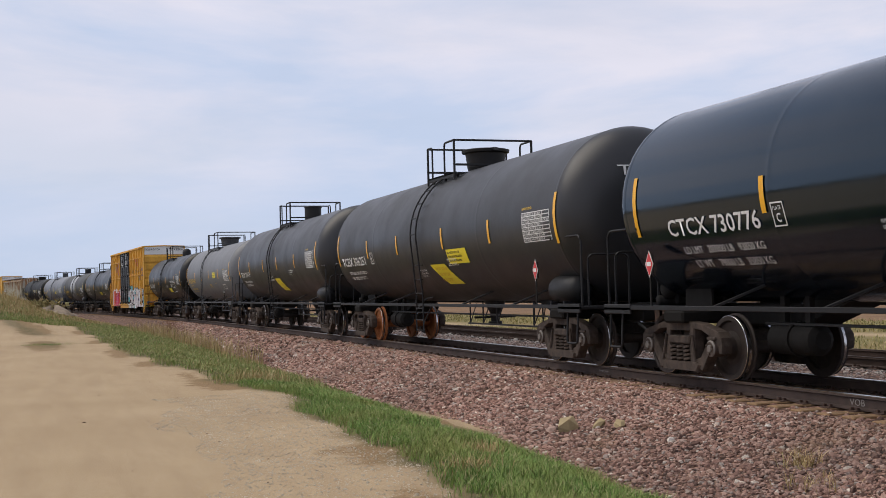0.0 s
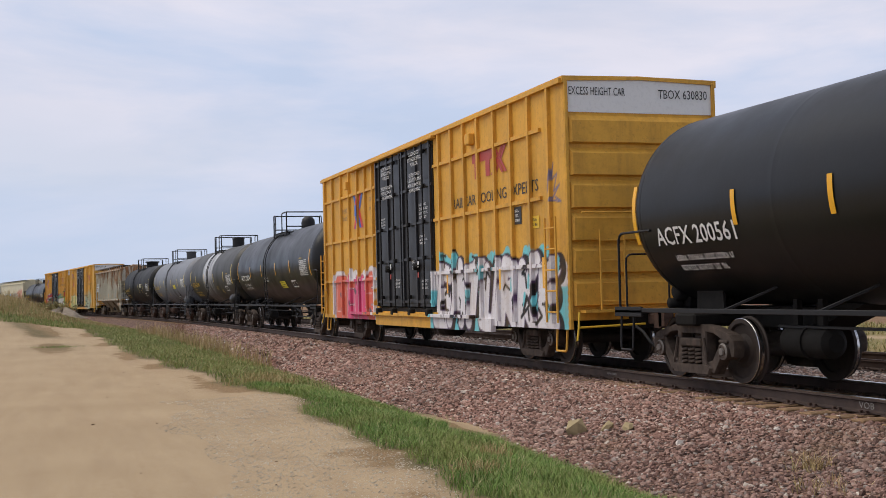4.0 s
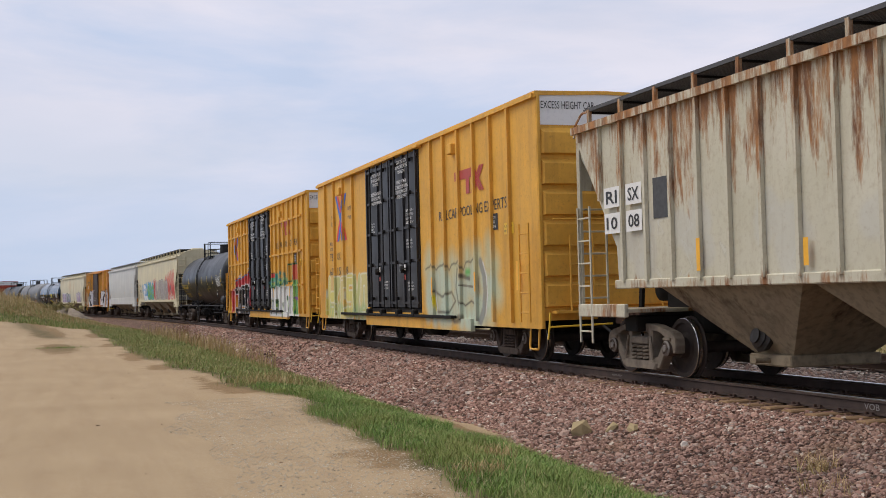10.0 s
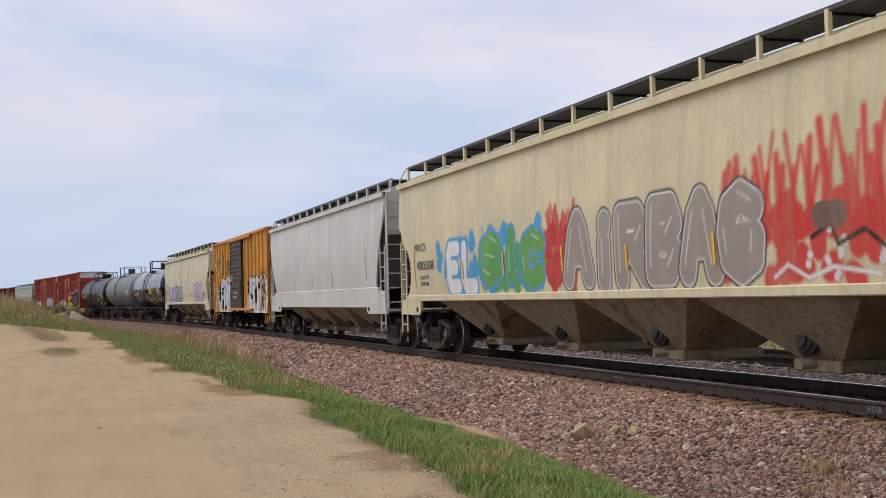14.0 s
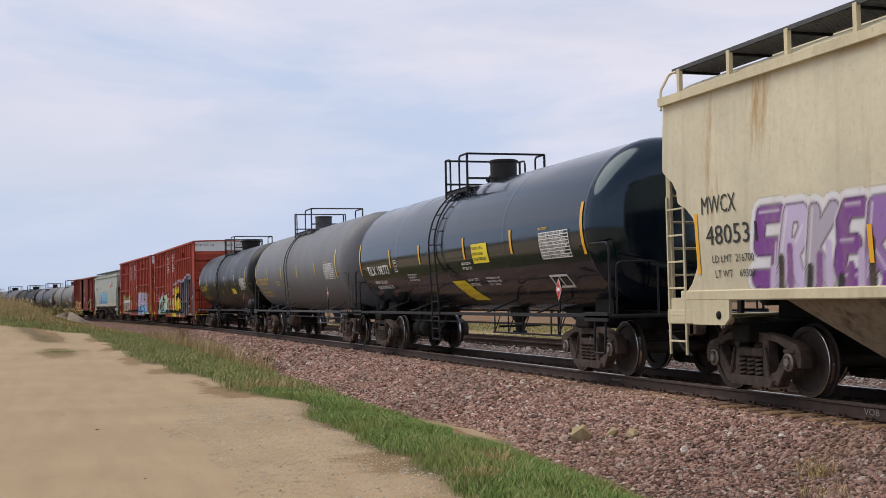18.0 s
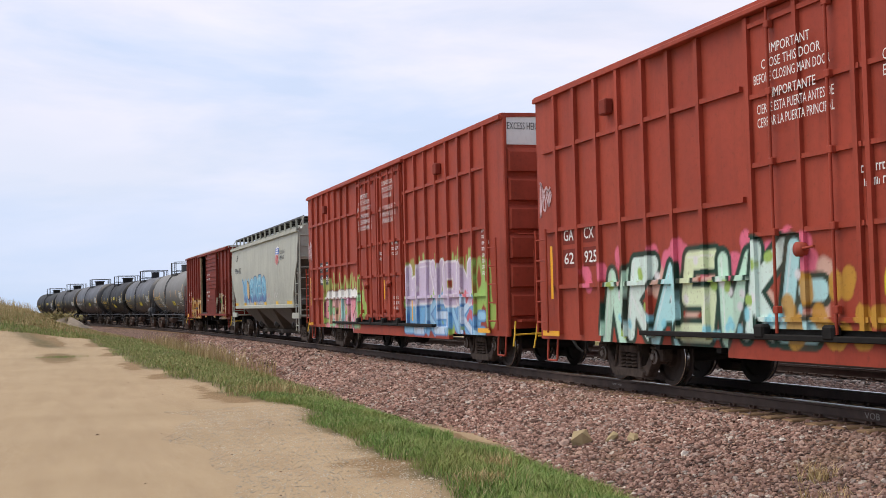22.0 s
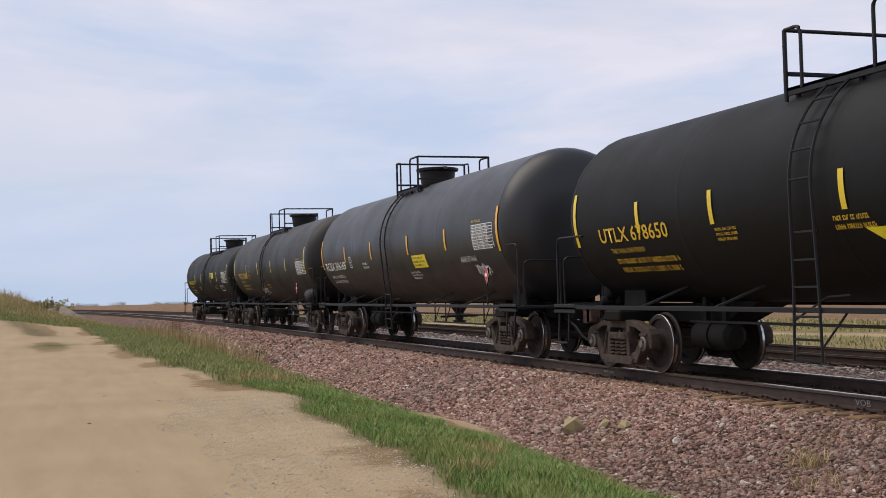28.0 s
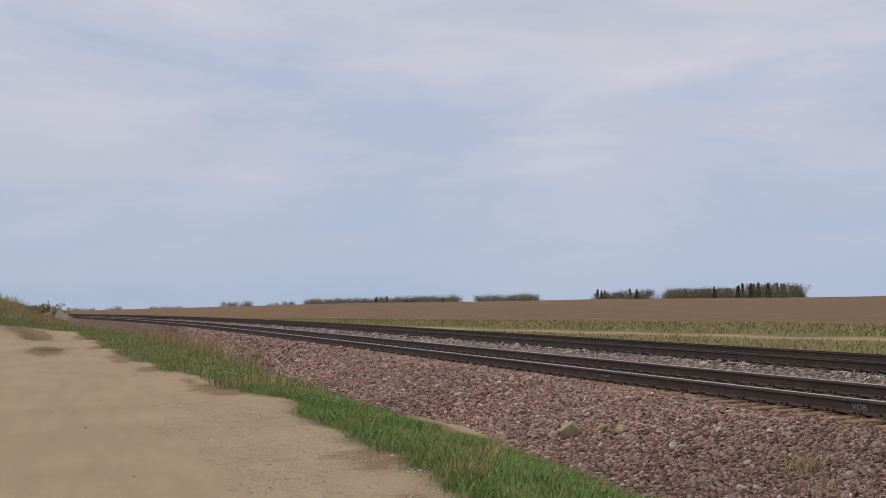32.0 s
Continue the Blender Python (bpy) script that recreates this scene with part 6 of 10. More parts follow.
def tank_marks(car, surf, half, zc, number, ink, seed, text=None, card=None, card2=None, card_mat=None, table=None, hazard=None, hazard_mat=None, plate=None, box=None, extra=1):
    """Reporting marks and stencils on the near side of a tank; places are (from x, to x, from z, to z)."""
    x0, x1, z0, z1 = text or (-half + 0.1, -half + 2.3, zc - 0.45, zc - 0.24)
    lettering("reporting_mark", number, x0, x1, z0 - 0.02, z1, surf, ink, car, "stencilled reporting mark", 0.012)
    if number.startswith(("UTLX", "NATX")):
        lettering("slogan", "THE TANK CAR PEOPLE", x0 + 0.25, x0 + 1.35, z0 - 0.19, z0 - 0.12, surf, ink, car)
        print_block(car, ink, x0 + 0.3, x1 + 0.1, z0 - 0.52, z0 - 0.25, 2, surf, seed)
    elif number.startswith("CTCX"):
        for k, words in enumerate(("LD LMT   207000 LB   93850 KG", "LT WT    79000 LB   35850 KG")):
            tagged(lettering("stencil", words, x0 + 0.22 + 0.12 * k, x1 - 0.1, z0 - 0.27 - 0.19 * k, z0 - 0.17 - 0.19 * k, surf, ink, car), kind="stuff")
    else:
        print_block(car, ink, x0 + 0.35, x1 - 0.1, z0 - 0.42, z0 - 0.14, 2, surf, seed)
    if plate:
        sh = Shape()
        px, pz = plate
        for a, b, c, d in ((px, px + 0.26, pz, pz + 0.018), (px, px + 0.26, pz + 0.282, pz + 0.3), (px, px + 0.018, pz, pz + 0.3), (px + 0.242, px + 0.26, pz, pz + 0.3)):
            patch(sh, a, b, c, d, surf, 0.012, 0, 1)
        part("plate_mark", sh, ink, car, "stencilled plate box")
        lettering("plate_letters", "PLATE", px + 0.045, px + 0.215, pz + 0.205, pz + 0.25, surf, ink, car)
        lettering("plate_letters", "C", px + 0.085, px + 0.175, pz + 0.05, pz + 0.165, surf, ink, car, bold=0.02)
    if table:
        data_table(car, *table, surf, WHITE, seed + 1)
        print_block(car, YELLOW_MARK, table[0], table[0] + 0.6, table[3] + 0.04, table[3] + 0.12, 1, surf, seed + 3)
    if box:
        sh = Shape()
        x0, x1, z0, z1 = box
        for a, b, c, d in ((x0, x1, z0, z0 + 0.04), (x0, x1, z1 - 0.04, z1), (x0, x0 + 0.05, z0, z1), (x1 - 0.05, x1, z0, z1), ((x0 + x1) / 2 - 0.02, (x0 + x1) / 2 + 0.02, z0, z1)):
            patch(sh, a, b, c, d, surf, 0.012, 0, 1)
        part("stencil_box", sh, WHITE, car)
    if card:
        placard(car, *card, surf, card_mat or YELLOW_CARD, BLACK, seed + 2)
    if card2:
        placard(car, *card2, surf, YELLOW_CARD, YELLOW_MARK, seed + 4, -0.45)
    if hazard:
        diamond(car, *hazard, 0.25, surf, hazard_mat)
    rng = random.Random(seed + 5)
    for k in range(1 + extra):
        a = rng.uniform(-half * 0.5, half * 0.5)
        b = zc + rng.choice((-0.75, -0.6, -0.95))
        print_block(car, ink, a, a + rng.uniform(0.5, 0.9), b, b + 0.2, 2 + (k % 2), surf, seed + 9 + k)


# ---- the train, leading car first; places are those at the start, along the line ----
def tank(label, right, left, top, shell, trim, stripe, number, ink, seed, inner=(-4.4, -1.7, 1.4, 4.2), ends=None, **more):
    marks = {k: more.pop(k) for k in ("text", "card", "card2", "card_mat", "table", "hazard", "hazard_mat", "plate", "box", "extra") if k in more}
    half, zc = (right - left) / 2, (top + 1.08) / 2
    ends = ends or (-half - 0.75, half + 0.65)
    spots = [(x, zc - 0.5, zc + 0.38) for x in ends] + [(x, zc - 0.36, zc + 0.1) for x in inner]
    car, surf, half = tank_car(label, right, left, top, shell, trim, stripe, spots, **more)
    tank_marks(car, surf, half, zc, number, ink, seed, **marks)
    return car, surf, half, zc


TRIM_BLACK = plain("black_trim", (0.010, 0.010, 0.011), 0.55, spec=0.35)
PALE_CARD = flat("pale_placard", (0.72, 0.7, 0.5))
TRIM_GREY = plain("grey_trim", (0.07, 0.073, 0.078), 0.6, spec=0.3)

tank("glossy black tank car with amber reflective strips", -2.2, -15.6, 4.08, TANK_GLOSS, TRIM_BLACK, ORANGE_STRIPE, "CTCX 730776", WHITE, 11, (-3.89, -1.3, 1.4, 4.1), (-7.2, 7.2), text=(-6.31, -4.03, 2.06, 2.28), plate=(-3.75, 2.04), hazard=(-7.3, 1.55))
tank("charcoal tank car with white lettering and amber strips", -19.75, -33.65, 4.16, TANK_CHAR, TRIM_BLACK, ORANGE_STRIPE, "TCBX 306251", WHITE, 21, (-4.5, -1.75, 1.7, 4.57), (-7.66, 7.76), text=(-7.3, -4.85, 2.11, 2.33), card=(1.85, 3.1, 1.93, 2.24), card2=(0.9, 1.9, 1.5, 1.95), table=(6.32, 7.55, 2.2, 2.72), hazard=(6.27, 1.56), plate=(-4.3, 2.1), disc=WHEEL_ORANGE, dome="flare", dome_x=0.54, rail=(-0.87, 1.03), end_mark=("TCBX", WHITE), reservoir=(7.4, TRIM_BLACK))
tank("charcoal tank car with drum dome and amber strips", -38.1, -51.35, 4.14, TANK_CHAR, TRIM_BLACK, ORANGE_STRIPE, "TCBX 290479", WHITE, 31, (-4.99, -1.96, 0.81, 3.93), (-7.6, 7.25), text=(-7.2, -5.1, 2.12, 2.3), card2=(0.2, 1.15, 1.5, 1.95), table=(5.78, 6.97, 2.2, 2.71), dome_x=0.34, rail=(-1.14, 0.74), reservoir=(7.0, TRIM_BLACK))
tank("mid-grey tank car with yellow lettering", -56.5, -68.6, 3.97, TANK_GREY, TRIM_GREY, ORANGE_STRIPE, "UTLX 673850", YELLOW_MARK, 41, (-3.97, -1.74, 0.82, 3.66), (-7.0, 6.76), text=(-6.4, -4.1, 2.08, 2.29), card=(1.96, 2.8, 2.23, 2.51), table=(5.15, 6.45, 2.05, 2.51), box=(4.3, 5.05, 1.66, 1.91), hazard=(5.17, 1.41), hazard_mat=TRIM_GREY, dome="flare", dome_x=-1.02, rail=(-2.15, 0.92), end_mark=("UTLX 67", YELLOW_MARK))
c5 = tank("black tank car with round dome and white lettering", -73.4, -85.65, 3.97, TANK_BLACK, TRIM_BLACK, ORANGE_STRIPE, "ACFX 200561", WHITE, 51, (-4.34, -2.28, 1.17, 4.73), (-7.1, 6.93), text=(-6.53, -4.4, 2.0, 2.24), card=(1.75, 2.8, 1.65, 1.9), table=(5.53, 6.75, 2.1, 2.58), box=(3.7, 4.5, 1.67, 1.93), dome="bell", extra=2, end_mark=("ACFX", WHITE), dome_x=0.74, rail=(-1.46, 1.17))
for k, words in enumerate(("CAUTION  LINED CAR.  DO NOT USE STEAM,", "BOILING WATER OR SHARP OBJECTS TO CLEAN.", "ENTER CAR WITH CLEAN, RUBBER SOLED SHOES ONLY")):
    tagged(lettering("notice", words, 3.0, 3.0 + 0.05 * len(words), 2.18 - 0.1 * k, 2.245 - 0.1 * k, c5[1], WHITE, c5[0]), kind="stuff")
print_block(c5[0], WHITE, 3.0, 5.3, 2.26, 2.36, 1, c5[1], 53)

POSTS_60 = [-9.0, -8.0, -6.9, -5.9, -4.95, -4.1, -3.3, 2.45, 3.3, 4.13, 4.98, 5.93, 6.8, 7.7, 8.6]
RAILS_60 = [(4.24, -9.2, -3.0), (2.96, -9.2, -3.0), (1.78, -9.2, -3.0), (4.25, 2.0, 8.2), (3.02, 2.0, 8.2), (1.81, 2.0, 8.2)]


def cross_mark(car, surf, x, z, r, posts):
    """The railroad pooling emblem as plain crossing bars, painted over the side posts too."""
    sh = Shape()
    n = 30
    for k, (lean, off, m) in enumerate(((0.74, -0.1, 0), (0.74, 0.1, 1), (-0.74, 0.1, 0), (-0.74, -0.1, 1))):
        for i in range(n):
            za, zb = z - r + 2 * r * i / n, z - r + 2 * r * (i + 1) / n
            for a, b in ((-0.1, -0.05), (-0.05, 0.0), (0.0, 0.05), (0.05, 0.1)):
                pa, pb = x + lean * (za - z) + off, x + lean * (zb - z) + off
                mid = (pa + pb + a + b) / 2
                q = 0.006 + 0.003 * k + (0.072 if any(abs(mid - p) < 0.055 for p in posts) else 0.0)
                sh.add([surf(pa + a, za, q), surf(pa + b, za, q), surf(pb + b, zb, q), surf(pb + a, zb, q)], [(0, 1, 2, 3)], m)
    patch(sh, x - 0.1, x + 0.1, z - 0.16, z + 0.16, surf, 0.092 if any(abs(x - p) < 0.1 for p in posts) else 0.022, 1, 1)
    part("emblem", sh, [EMBLEM_RED, EMBLEM_BLUE], car, "red and blue crossed emblem")


EMBLEM_RED = flat("emblem_red", (0.65, 0.045, 0.04))
EMBLEM_BLUE = flat("emblem_blue", (0.04, 0.13, 0.5))


def pool_mark(car, surf, x0, x1, z0, z1, mat):
    """A red lettermark drawn as plain bars."""
    sh = Shape()
    w = x1 - x0
    patch(sh, x0, x0 + w * 0.62, z1 - 0.2, z1, surf, 0.012, 0, 1)
    patch(sh, x0 + w * 0.07, x0 + w * 0.2, z0, z1 - 0.2, surf, 0.012, 0, 1)
    patch(sh, x0 + w * 0.42, x0 + w * 0.55, z0, z1 - 0.2, surf, 0.012, 0, 1)
    for a, b, e in ((0.66, 0.98, 0.013), (0.98, 0.66, 0.018)):
        for d in (-0.045, 0.045):
            sh.add([surf(x0 + w * (a + d - 0.035), z0, e), surf(x0 + w * (a + d + 0.035), z0, e), surf(x0 + w * (b + d + 0.035), z1, e), surf(x0 + w * (b + d - 0.035), z1, e)], [(0, 1, 2, 3)])
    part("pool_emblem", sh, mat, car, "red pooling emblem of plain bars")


FADED_BLACK = flat("worn_black_mark", (0.3, 0.17, 0.06))
RED_MARK = flat("faded_red_mark", (0.42, 0.05, 0.035))


def pool_boxcar(label, right, left, x0, x1, mat, art, ribbed, seed, end_text, slogan=(3.27, 8.03, 3.17), mark=(4.58, 6.43, 3.69), digits="630830", cross=(-6.9, 3.7, 0.55), track_mat=None):
    posts = POSTS_60 if ribbed else [-8.2, -7.0, -5.8, -4.6, 2.95, 3.9, 4.9, 5.9, 6.9, 7.9]
    rails = RAILS_60 if ribbed else []
    car, surf, half = box_car(label, right, left, x0, x1, 0.68, 5.03, mat, DOOR_BLACK, "plug", art, posts, rails, end_top=end_text, sill=(-3.1, 5.6, 0.56), track_mat=track_mat)
    lettering("slogan", "RAILCAR POOLING EXPERTS", slogan[0], slogan[1], slogan[2], slogan[2] + 0.22, surf, BLACK, car, "black slogan lettering", e=0.01)
    pool_mark(car, surf, mark[0], mark[1], mark[2], mark[2] + 0.53, RED_MARK)
    cross_mark(car, surf, *cross, posts)
    for k, (a, b, c, d, n, m) in enumerate(((-2.5, -2.0, 3.05, 3.35, 4, WHITE), (0.9, 1.6, 3.1, 3.5, 4, WHITE), (0.9, 1.5, 2.5, 2.75, 3, WHITE), (-1.2, -0.75, 1.5, 1.75, 3, WHITE), (1.0, 1.6, 1.45, 1.7, 3, WHITE), (0.25, 0.6, 1.9, 2.2, 2, WHITE))):
        sh = Shape()
        bars(sh, a, b, c, d, n, surf, random.Random(seed + k), 0.045)
        tagged(part("small_print", sh, m, car), kind="stuff")
    for m, top, lines in ((-1.75, 4.55, ("CLOSE THIS DOOR", "BEFORE CLOSING", "MAIN DOOR", "", "CIERRE ESTA PUERTA", "ANTES DE CERRAR", "LA PUERTA PRINCIPAL")), (0.72, 4.66, ("CLOSE AND LOCK", "BOTH DOORS BEFORE", "MOVING CAR", "", "CIERRE Y PONGA", "EL SEGURO EN AMBAS", "PUERTAS ANTES DE", "MOVER EL CARRO"))):
        for k, words in enumerate(lines):
            if words:
                w = 0.062 * len(words)
                tagged(lettering("notice", words, m - w / 2, m + w / 2, top - 0.125 * k, top + 0.088 - 0.125 * k, surf, WHITE, car, e=0.092), kind="stuff")
    for dx in (-1.75, 0.62):
        sh = Shape()
        patch(sh, dx + 0.2, dx + 0.31, 1.98, 2.12, surf, 0.09, 0, 1)
        patch(sh, dx + 0.2, dx + 0.3, 1.74, 1.86, surf, 0.09, 1, 1)
        part("door_sticker", sh, [WHITE, RED_MARK], car)
    cx, cz = cross[:2]
    back, on = (1.84, 1.24) if ribbed else (1.3, 0.85)
    for a, z, words in ((cx - back, cz + 0.02, "next"), (cx - back, cz - 0.2, "load"), (cx + on, cz + 0.12, "any"), (cx + on, cz - 0.1, "road")):
        lettering("slogan", words, a, a + 0.135 * len(words), z, z + 0.16, surf, BLACK if digits else FADED_BLACK, car, e=0.01)
    if ribbed:
        marks = (("TB", -8.65, 2.46), ("OX", -7.68, 2.46), (digits[:2], -8.65, 2.02), (digits[2:4], -7.68, 2.02), (digits[4:], -6.62, 2.02))
    else:
        marks = (("TB", -7.75, 2.48), ("OX", -6.75, 2.48), (digits[:1], -8.5, 2.02), (digits[1:3], -7.75, 2.02), (digits[3:5], -6.75, 2.02), (digits[5:], -5.6, 2.02))
    for words, a, z in (marks if digits else ()):
        lettering("reporting_mark", words, a, a + 0.22 * len(words), z, z + 0.23, surf, BLACK, car, e=0.01)
    for vx in (-6.0, 4.6):
        sh = Shape().box(vx - 0.13, vx + 0.13, -1.62, -1.48, 4.42, 4.66, 0, 0.02)
        part("vent_box", sh, mat, car)
    sh = Shape()
    patch(sh, 6.85, 7.2, 2.62, 2.95, surf, 0.011, 0, 1)
    bars(sh, 6.9, 7.15, 2.65, 2.92, 3, surf, random.Random(seed), 0.016, 1)
    part("label_panel", sh, [BLACK, WHITE], car)
    placard(car, 7.55, 8.05, 2.5, 2.72, surf, YELLOW_MARK, BLACK, seed + 3, lines=2)
    strips(car, [(3.0, 1.35, 1.75), (5.95 if not ribbed else 6.2, 1.4, 1.8), (8.35, 1.4, 1.95), (-8.9, 1.4, 1.8)], on_plane(1.48 + 0.075), ORANGE_STRIPE)
    if not ribbed:
        print_block(car, BLACK, -7.7, -6.7, 2.75, 3.1, 2, surf, seed + 4)
    return car, surf


TURQUOISE, OFF_WHITE, CORAL, ROSE = (0.16, 0.56, 0.62), (0.72, 0.7, 0.72), (0.66, 0.13, 0.085), (0.66, 0.075, 0.2)
art = Graffiti()
art.word([LETTERS[0], LETTERS[1], ROUND["A"], LETTERS[1], ROUND["I"], ROUND["E"]], -7.9, -3.3, 0.6, 1.97, 0.2, [(OFF_WHITE, 0.14)], 0.04, 4, 0.03)
for k in range(8):
    art.slash([(-7.75, 0.62 + 0.15 * k), (-3.5, 0.62 + 0.15 * k)], CORAL if k > 2 else ROSE, 0.1, 0.04)
art.word([LETTERS[0], ROUND["R"], LETTERS[1], ROUND["A"], LETTERS[1], ROUND["E"]], -7.85, -3.4, 0.62, 1.95, 0.2, [((0.75, 0.6, 0.62), 0.045), ((0.16, 0.05, 0.07), 0.02), ([CORAL, CORAL, ROSE, ROSE, ROSE, CORAL], 0.0)], 0.04, 4, 0.03)
for x, z in ((-7.3, 1.38), (-6.3, 1.15), (-3.95, 0.95), (-7.2, 0.95), (-5.6, 1.5)):
    art.slash([(x, z), (x + 0.12, z - 0.06)], (0.12, 0.1, 0.13), 0.07, 0.02)
for k in range(10):
    art.slash([(1.75, 0.6 + 0.13 * k), (9.1, 0.6 + 0.13 * k)], TURQUOISE if k < 7 else OFF_WHITE, 0.09, 0.03)
for x in (3.35, 4.55, 5.7, 6.35, 7.5, 8.3, 2.6):
    art.cloud(x - 0.18, x + 0.18, 1.75, 2.02, TURQUOISE, 8, 0.15, int(x * 10), 0.03, 1.0)
spiky = ["0,0-0.2,1-0.9,0.9 0.1,0.5-0.8,0.45-1,0-0,0", "0,0-0.5,1.05-1,0 0.2,0.35-0.8,0.35", "0,0.9-1.1,1 0.5,1-0.4,0", "0,1-0.05,0.1-0.9,0-1,1.08", "0,0-0.1,1-0.9,0.9-0.9,0.6-0.1,0.5-1.05,0", "0,0-0,1 1,1.1-0.1,0.5-1,0", "0.95,1-0,0.9-0.1,0-1,0.05 0,0.5-0.8,0.55"]
art.word(spiky, 2.14, 8.97, 0.5, 1.97, 0.19, [(C_BLACK, 0.1)], 0.12, 53, 0.05)
art.word(spiky, 2.05, 8.85, 0.56, 2.02, 0.19, [((0.09, 0.05, 0.12), 0.035), (OFF_WHITE, 0.0)], 0.12, 53, 0.05)
rng = random.Random(54)
for k in range(34):
    x, z, a = rng.uniform(2.2, 8.8), rng.uniform(0.7, 1.95), rng.choice((0.3, 0.5, 1.0, 1.3, 1.75, 2.2, 2.7))
    l = rng.uniform(0.15, 0.4)
    q = (x + l * math.cos(a), z + l * math.sin(a))
    b = a + rng.choice((-1.9, 1.2, 1.9))
    art.slash([(x, z), q, (q[0] + 0.6 * l * math.cos(b), q[1] + 0.6 * l * math.sin(b))], C_BLACK, rng.uniform(0.015, 0.05), 0.02)
    if k % 4 == 0:
        art.slash([(x + 0.08, z), (x + 0.12, z + 0.2)], TURQUOISE, 0.05, 0.02)
art.slash([(8.55, 3.05), (8.7, 3.6), (8.6, 3.3), (8.85, 3.4), (8.7, 3.1), (8.95, 3.2), (8.6, 2.95), (9.0, 2.9), (8.75, 3.0)], (0.12, 0.14, 0.3), 0.018, 0.02)
pool_boxcar("yellow high-cube boxcar with black plug doors and graffiti", -91.6, -104.9, -9.42, 9.2, BOX_YELLOW, art, True, 60, "TBOX 630830", digits="", cross=(-4.98, 3.75, 0.5), track_mat=BOX_YELLOW)

tank("black tank car with bell dome behind a boxcar", -110.6, -124.6, 4.05, TANK_BLACK, TRIM_BLACK, ORANGE_STRIPE, "ACFX 200574", WHITE, 71, card=(1.7, 2.7, 1.7, 1.95), table=(6.0, 7.2, 2.1, 2.6), box=(3.9, 4.7, 1.7, 1.95), dome="bell", dome_x=0.74, rail=(-1.46, 1.17))
tank("grimy dark tank car with a chalky white band", -128.2, -140.6, 4.02, TANK_DIRTY, TRIM_BLACK, YELLOW_STRIPE, "UTLX 662490", YELLOW_MARK, 81, (-4.98, -1.81, 1.42, 4.49), (-7.0, 6.87), text=(-6.4, -3.85, 2.03, 2.25), table=(5.33, 6.65, 2.03, 2.47), box=(4.41, 5.16, 1.72, 1.96), band=(-2.3, 1.1, BAND_WHITE), end_mark=("UTLX 6", YELLOW_MARK), reservoir=(6.0, TRIM_BLACK), dome_x=0.73, rail=(-1.01, 1.1))
tank("stained light grey tank car with yellow lettering", -145.2, -157.5, 3.98, TANK_MOTTLE, TRIM_GREY, YELLOW_STRIPE, "UTLX 662547", YELLOW_MARK, 91, (-3.82, -1.92, 1.32, 4.17), (-7.0, 6.95), text=(-6.5, -4.4, 2.08, 2.28), card=(2.13, 3.1, 2.02, 2.27), table=(5.51, 6.7, 2.1, 2.56), hazard=(5.07, 1.4), hazard_mat=TRIM_GREY, reservoir=(6.6, TRIM_GREY), cast=TRUCK_RUST, end_mark=("UTLX", YELLOW_MARK), dome_x=0.82, rail=(-1.1, 1.18))
tank("black tank car with flared dome and pale card", -162.0, -174.5, 3.99, TANK_SOOT, TRIM_BLACK, YELLOW_STRIPE, "UTLX 678686", YELLOW_MARK, 101, (-3.91, -1.69, 1.25, 3.63), (-6.95, 6.77), text=(-6.45, -4.1, 2.07, 2.26), card=(2.03, 2.85, 2.32, 2.6), card_mat=PALE_CARD, table=(5.24, 6.5, 2.06, 2.51), box=(4.2, 5.0, 1.65, 1.89), dome="flare", dome_x=-0.83, rail=(-2.0, 1.02), end_mark=("UTLX 6", YELLOW_MARK), cast=TRUCK_RUST)

CUT_OLD = [(0.0, 4.05), (0.1, 3.8), (1.45, 2.04), (1.5, 1.4)]
art = Graffiti().cloud(-7.0, 6.0, 1.55, 2.3, (0.5, 0.5, 0.46), 30, 0.22, 8, 0.1, 0.5)
rng = random.Random(77)
for k in range(26):
    x, z = rng.uniform(-5.5, 6.0), rng.uniform(1.6, 2.2)
    art.slash([(x, z), (x + rng.uniform(-0.3, 0.3), z + rng.uniform(-0.3, 0.3)), (x + rng.uniform(-0.3, 0.3), z + rng.uniform(-0.3, 0.3))], (0.56, 0.56, 0.52), 0.014, 0.02, 0.5)
car, surf, half = hopper_car("rust-streaked grey covered hopper with side stakes", -179.0, -192.6, -8.15, 8.35, 4.05, HOP_RUST, UNDER_TAN, CUT_OLD, 1.48, art, True, 3, STEEL_DARK, END_PALE, HOP_RUST, cast=TRUCK_DUST, bulge=0.0, roof_h=0.26, end_plate=False, board=0.33)
sh = Shape()
patch(sh, 4.72, 5.2, 1.6, 2.02, surf, 0.012, 0, 1)
for a, b, c, d in ((4.77, 4.93, 1.68, 1.72), (4.77, 4.82, 1.68, 1.95), (4.77, 4.93, 1.91, 1.95), (4.98, 5.15, 1.66, 1.96)):
    patch(sh, a, b, c, d, surf, 0.02, 1, 1)
part("label_panel", sh, [BLACK, WHITE], car)
for a, b, c, words in ((-6.97, -6.43, 2.66, "RI"), (-6.22, -5.7, 2.66, "SX"), (-6.97, -6.43, 2.25, "10"), (-6.22, -5.7, 2.25, "08")):
    sh = Shape()
    patch(sh, a, b, c, c + 0.32, surf, 0.07, 0, 1)
    part("number_patch", sh, WHITE, car)
    lettering("reporting_mark", words, a + 0.08, b - 0.08, c + 0.06, c + 0.26, surf, BLACK, car, bold=0.015, e=0.076)
sh = Shape()
patch(sh, -5.45, -4.92, 2.4, 3.0, surf, 0.012, 0, 1)
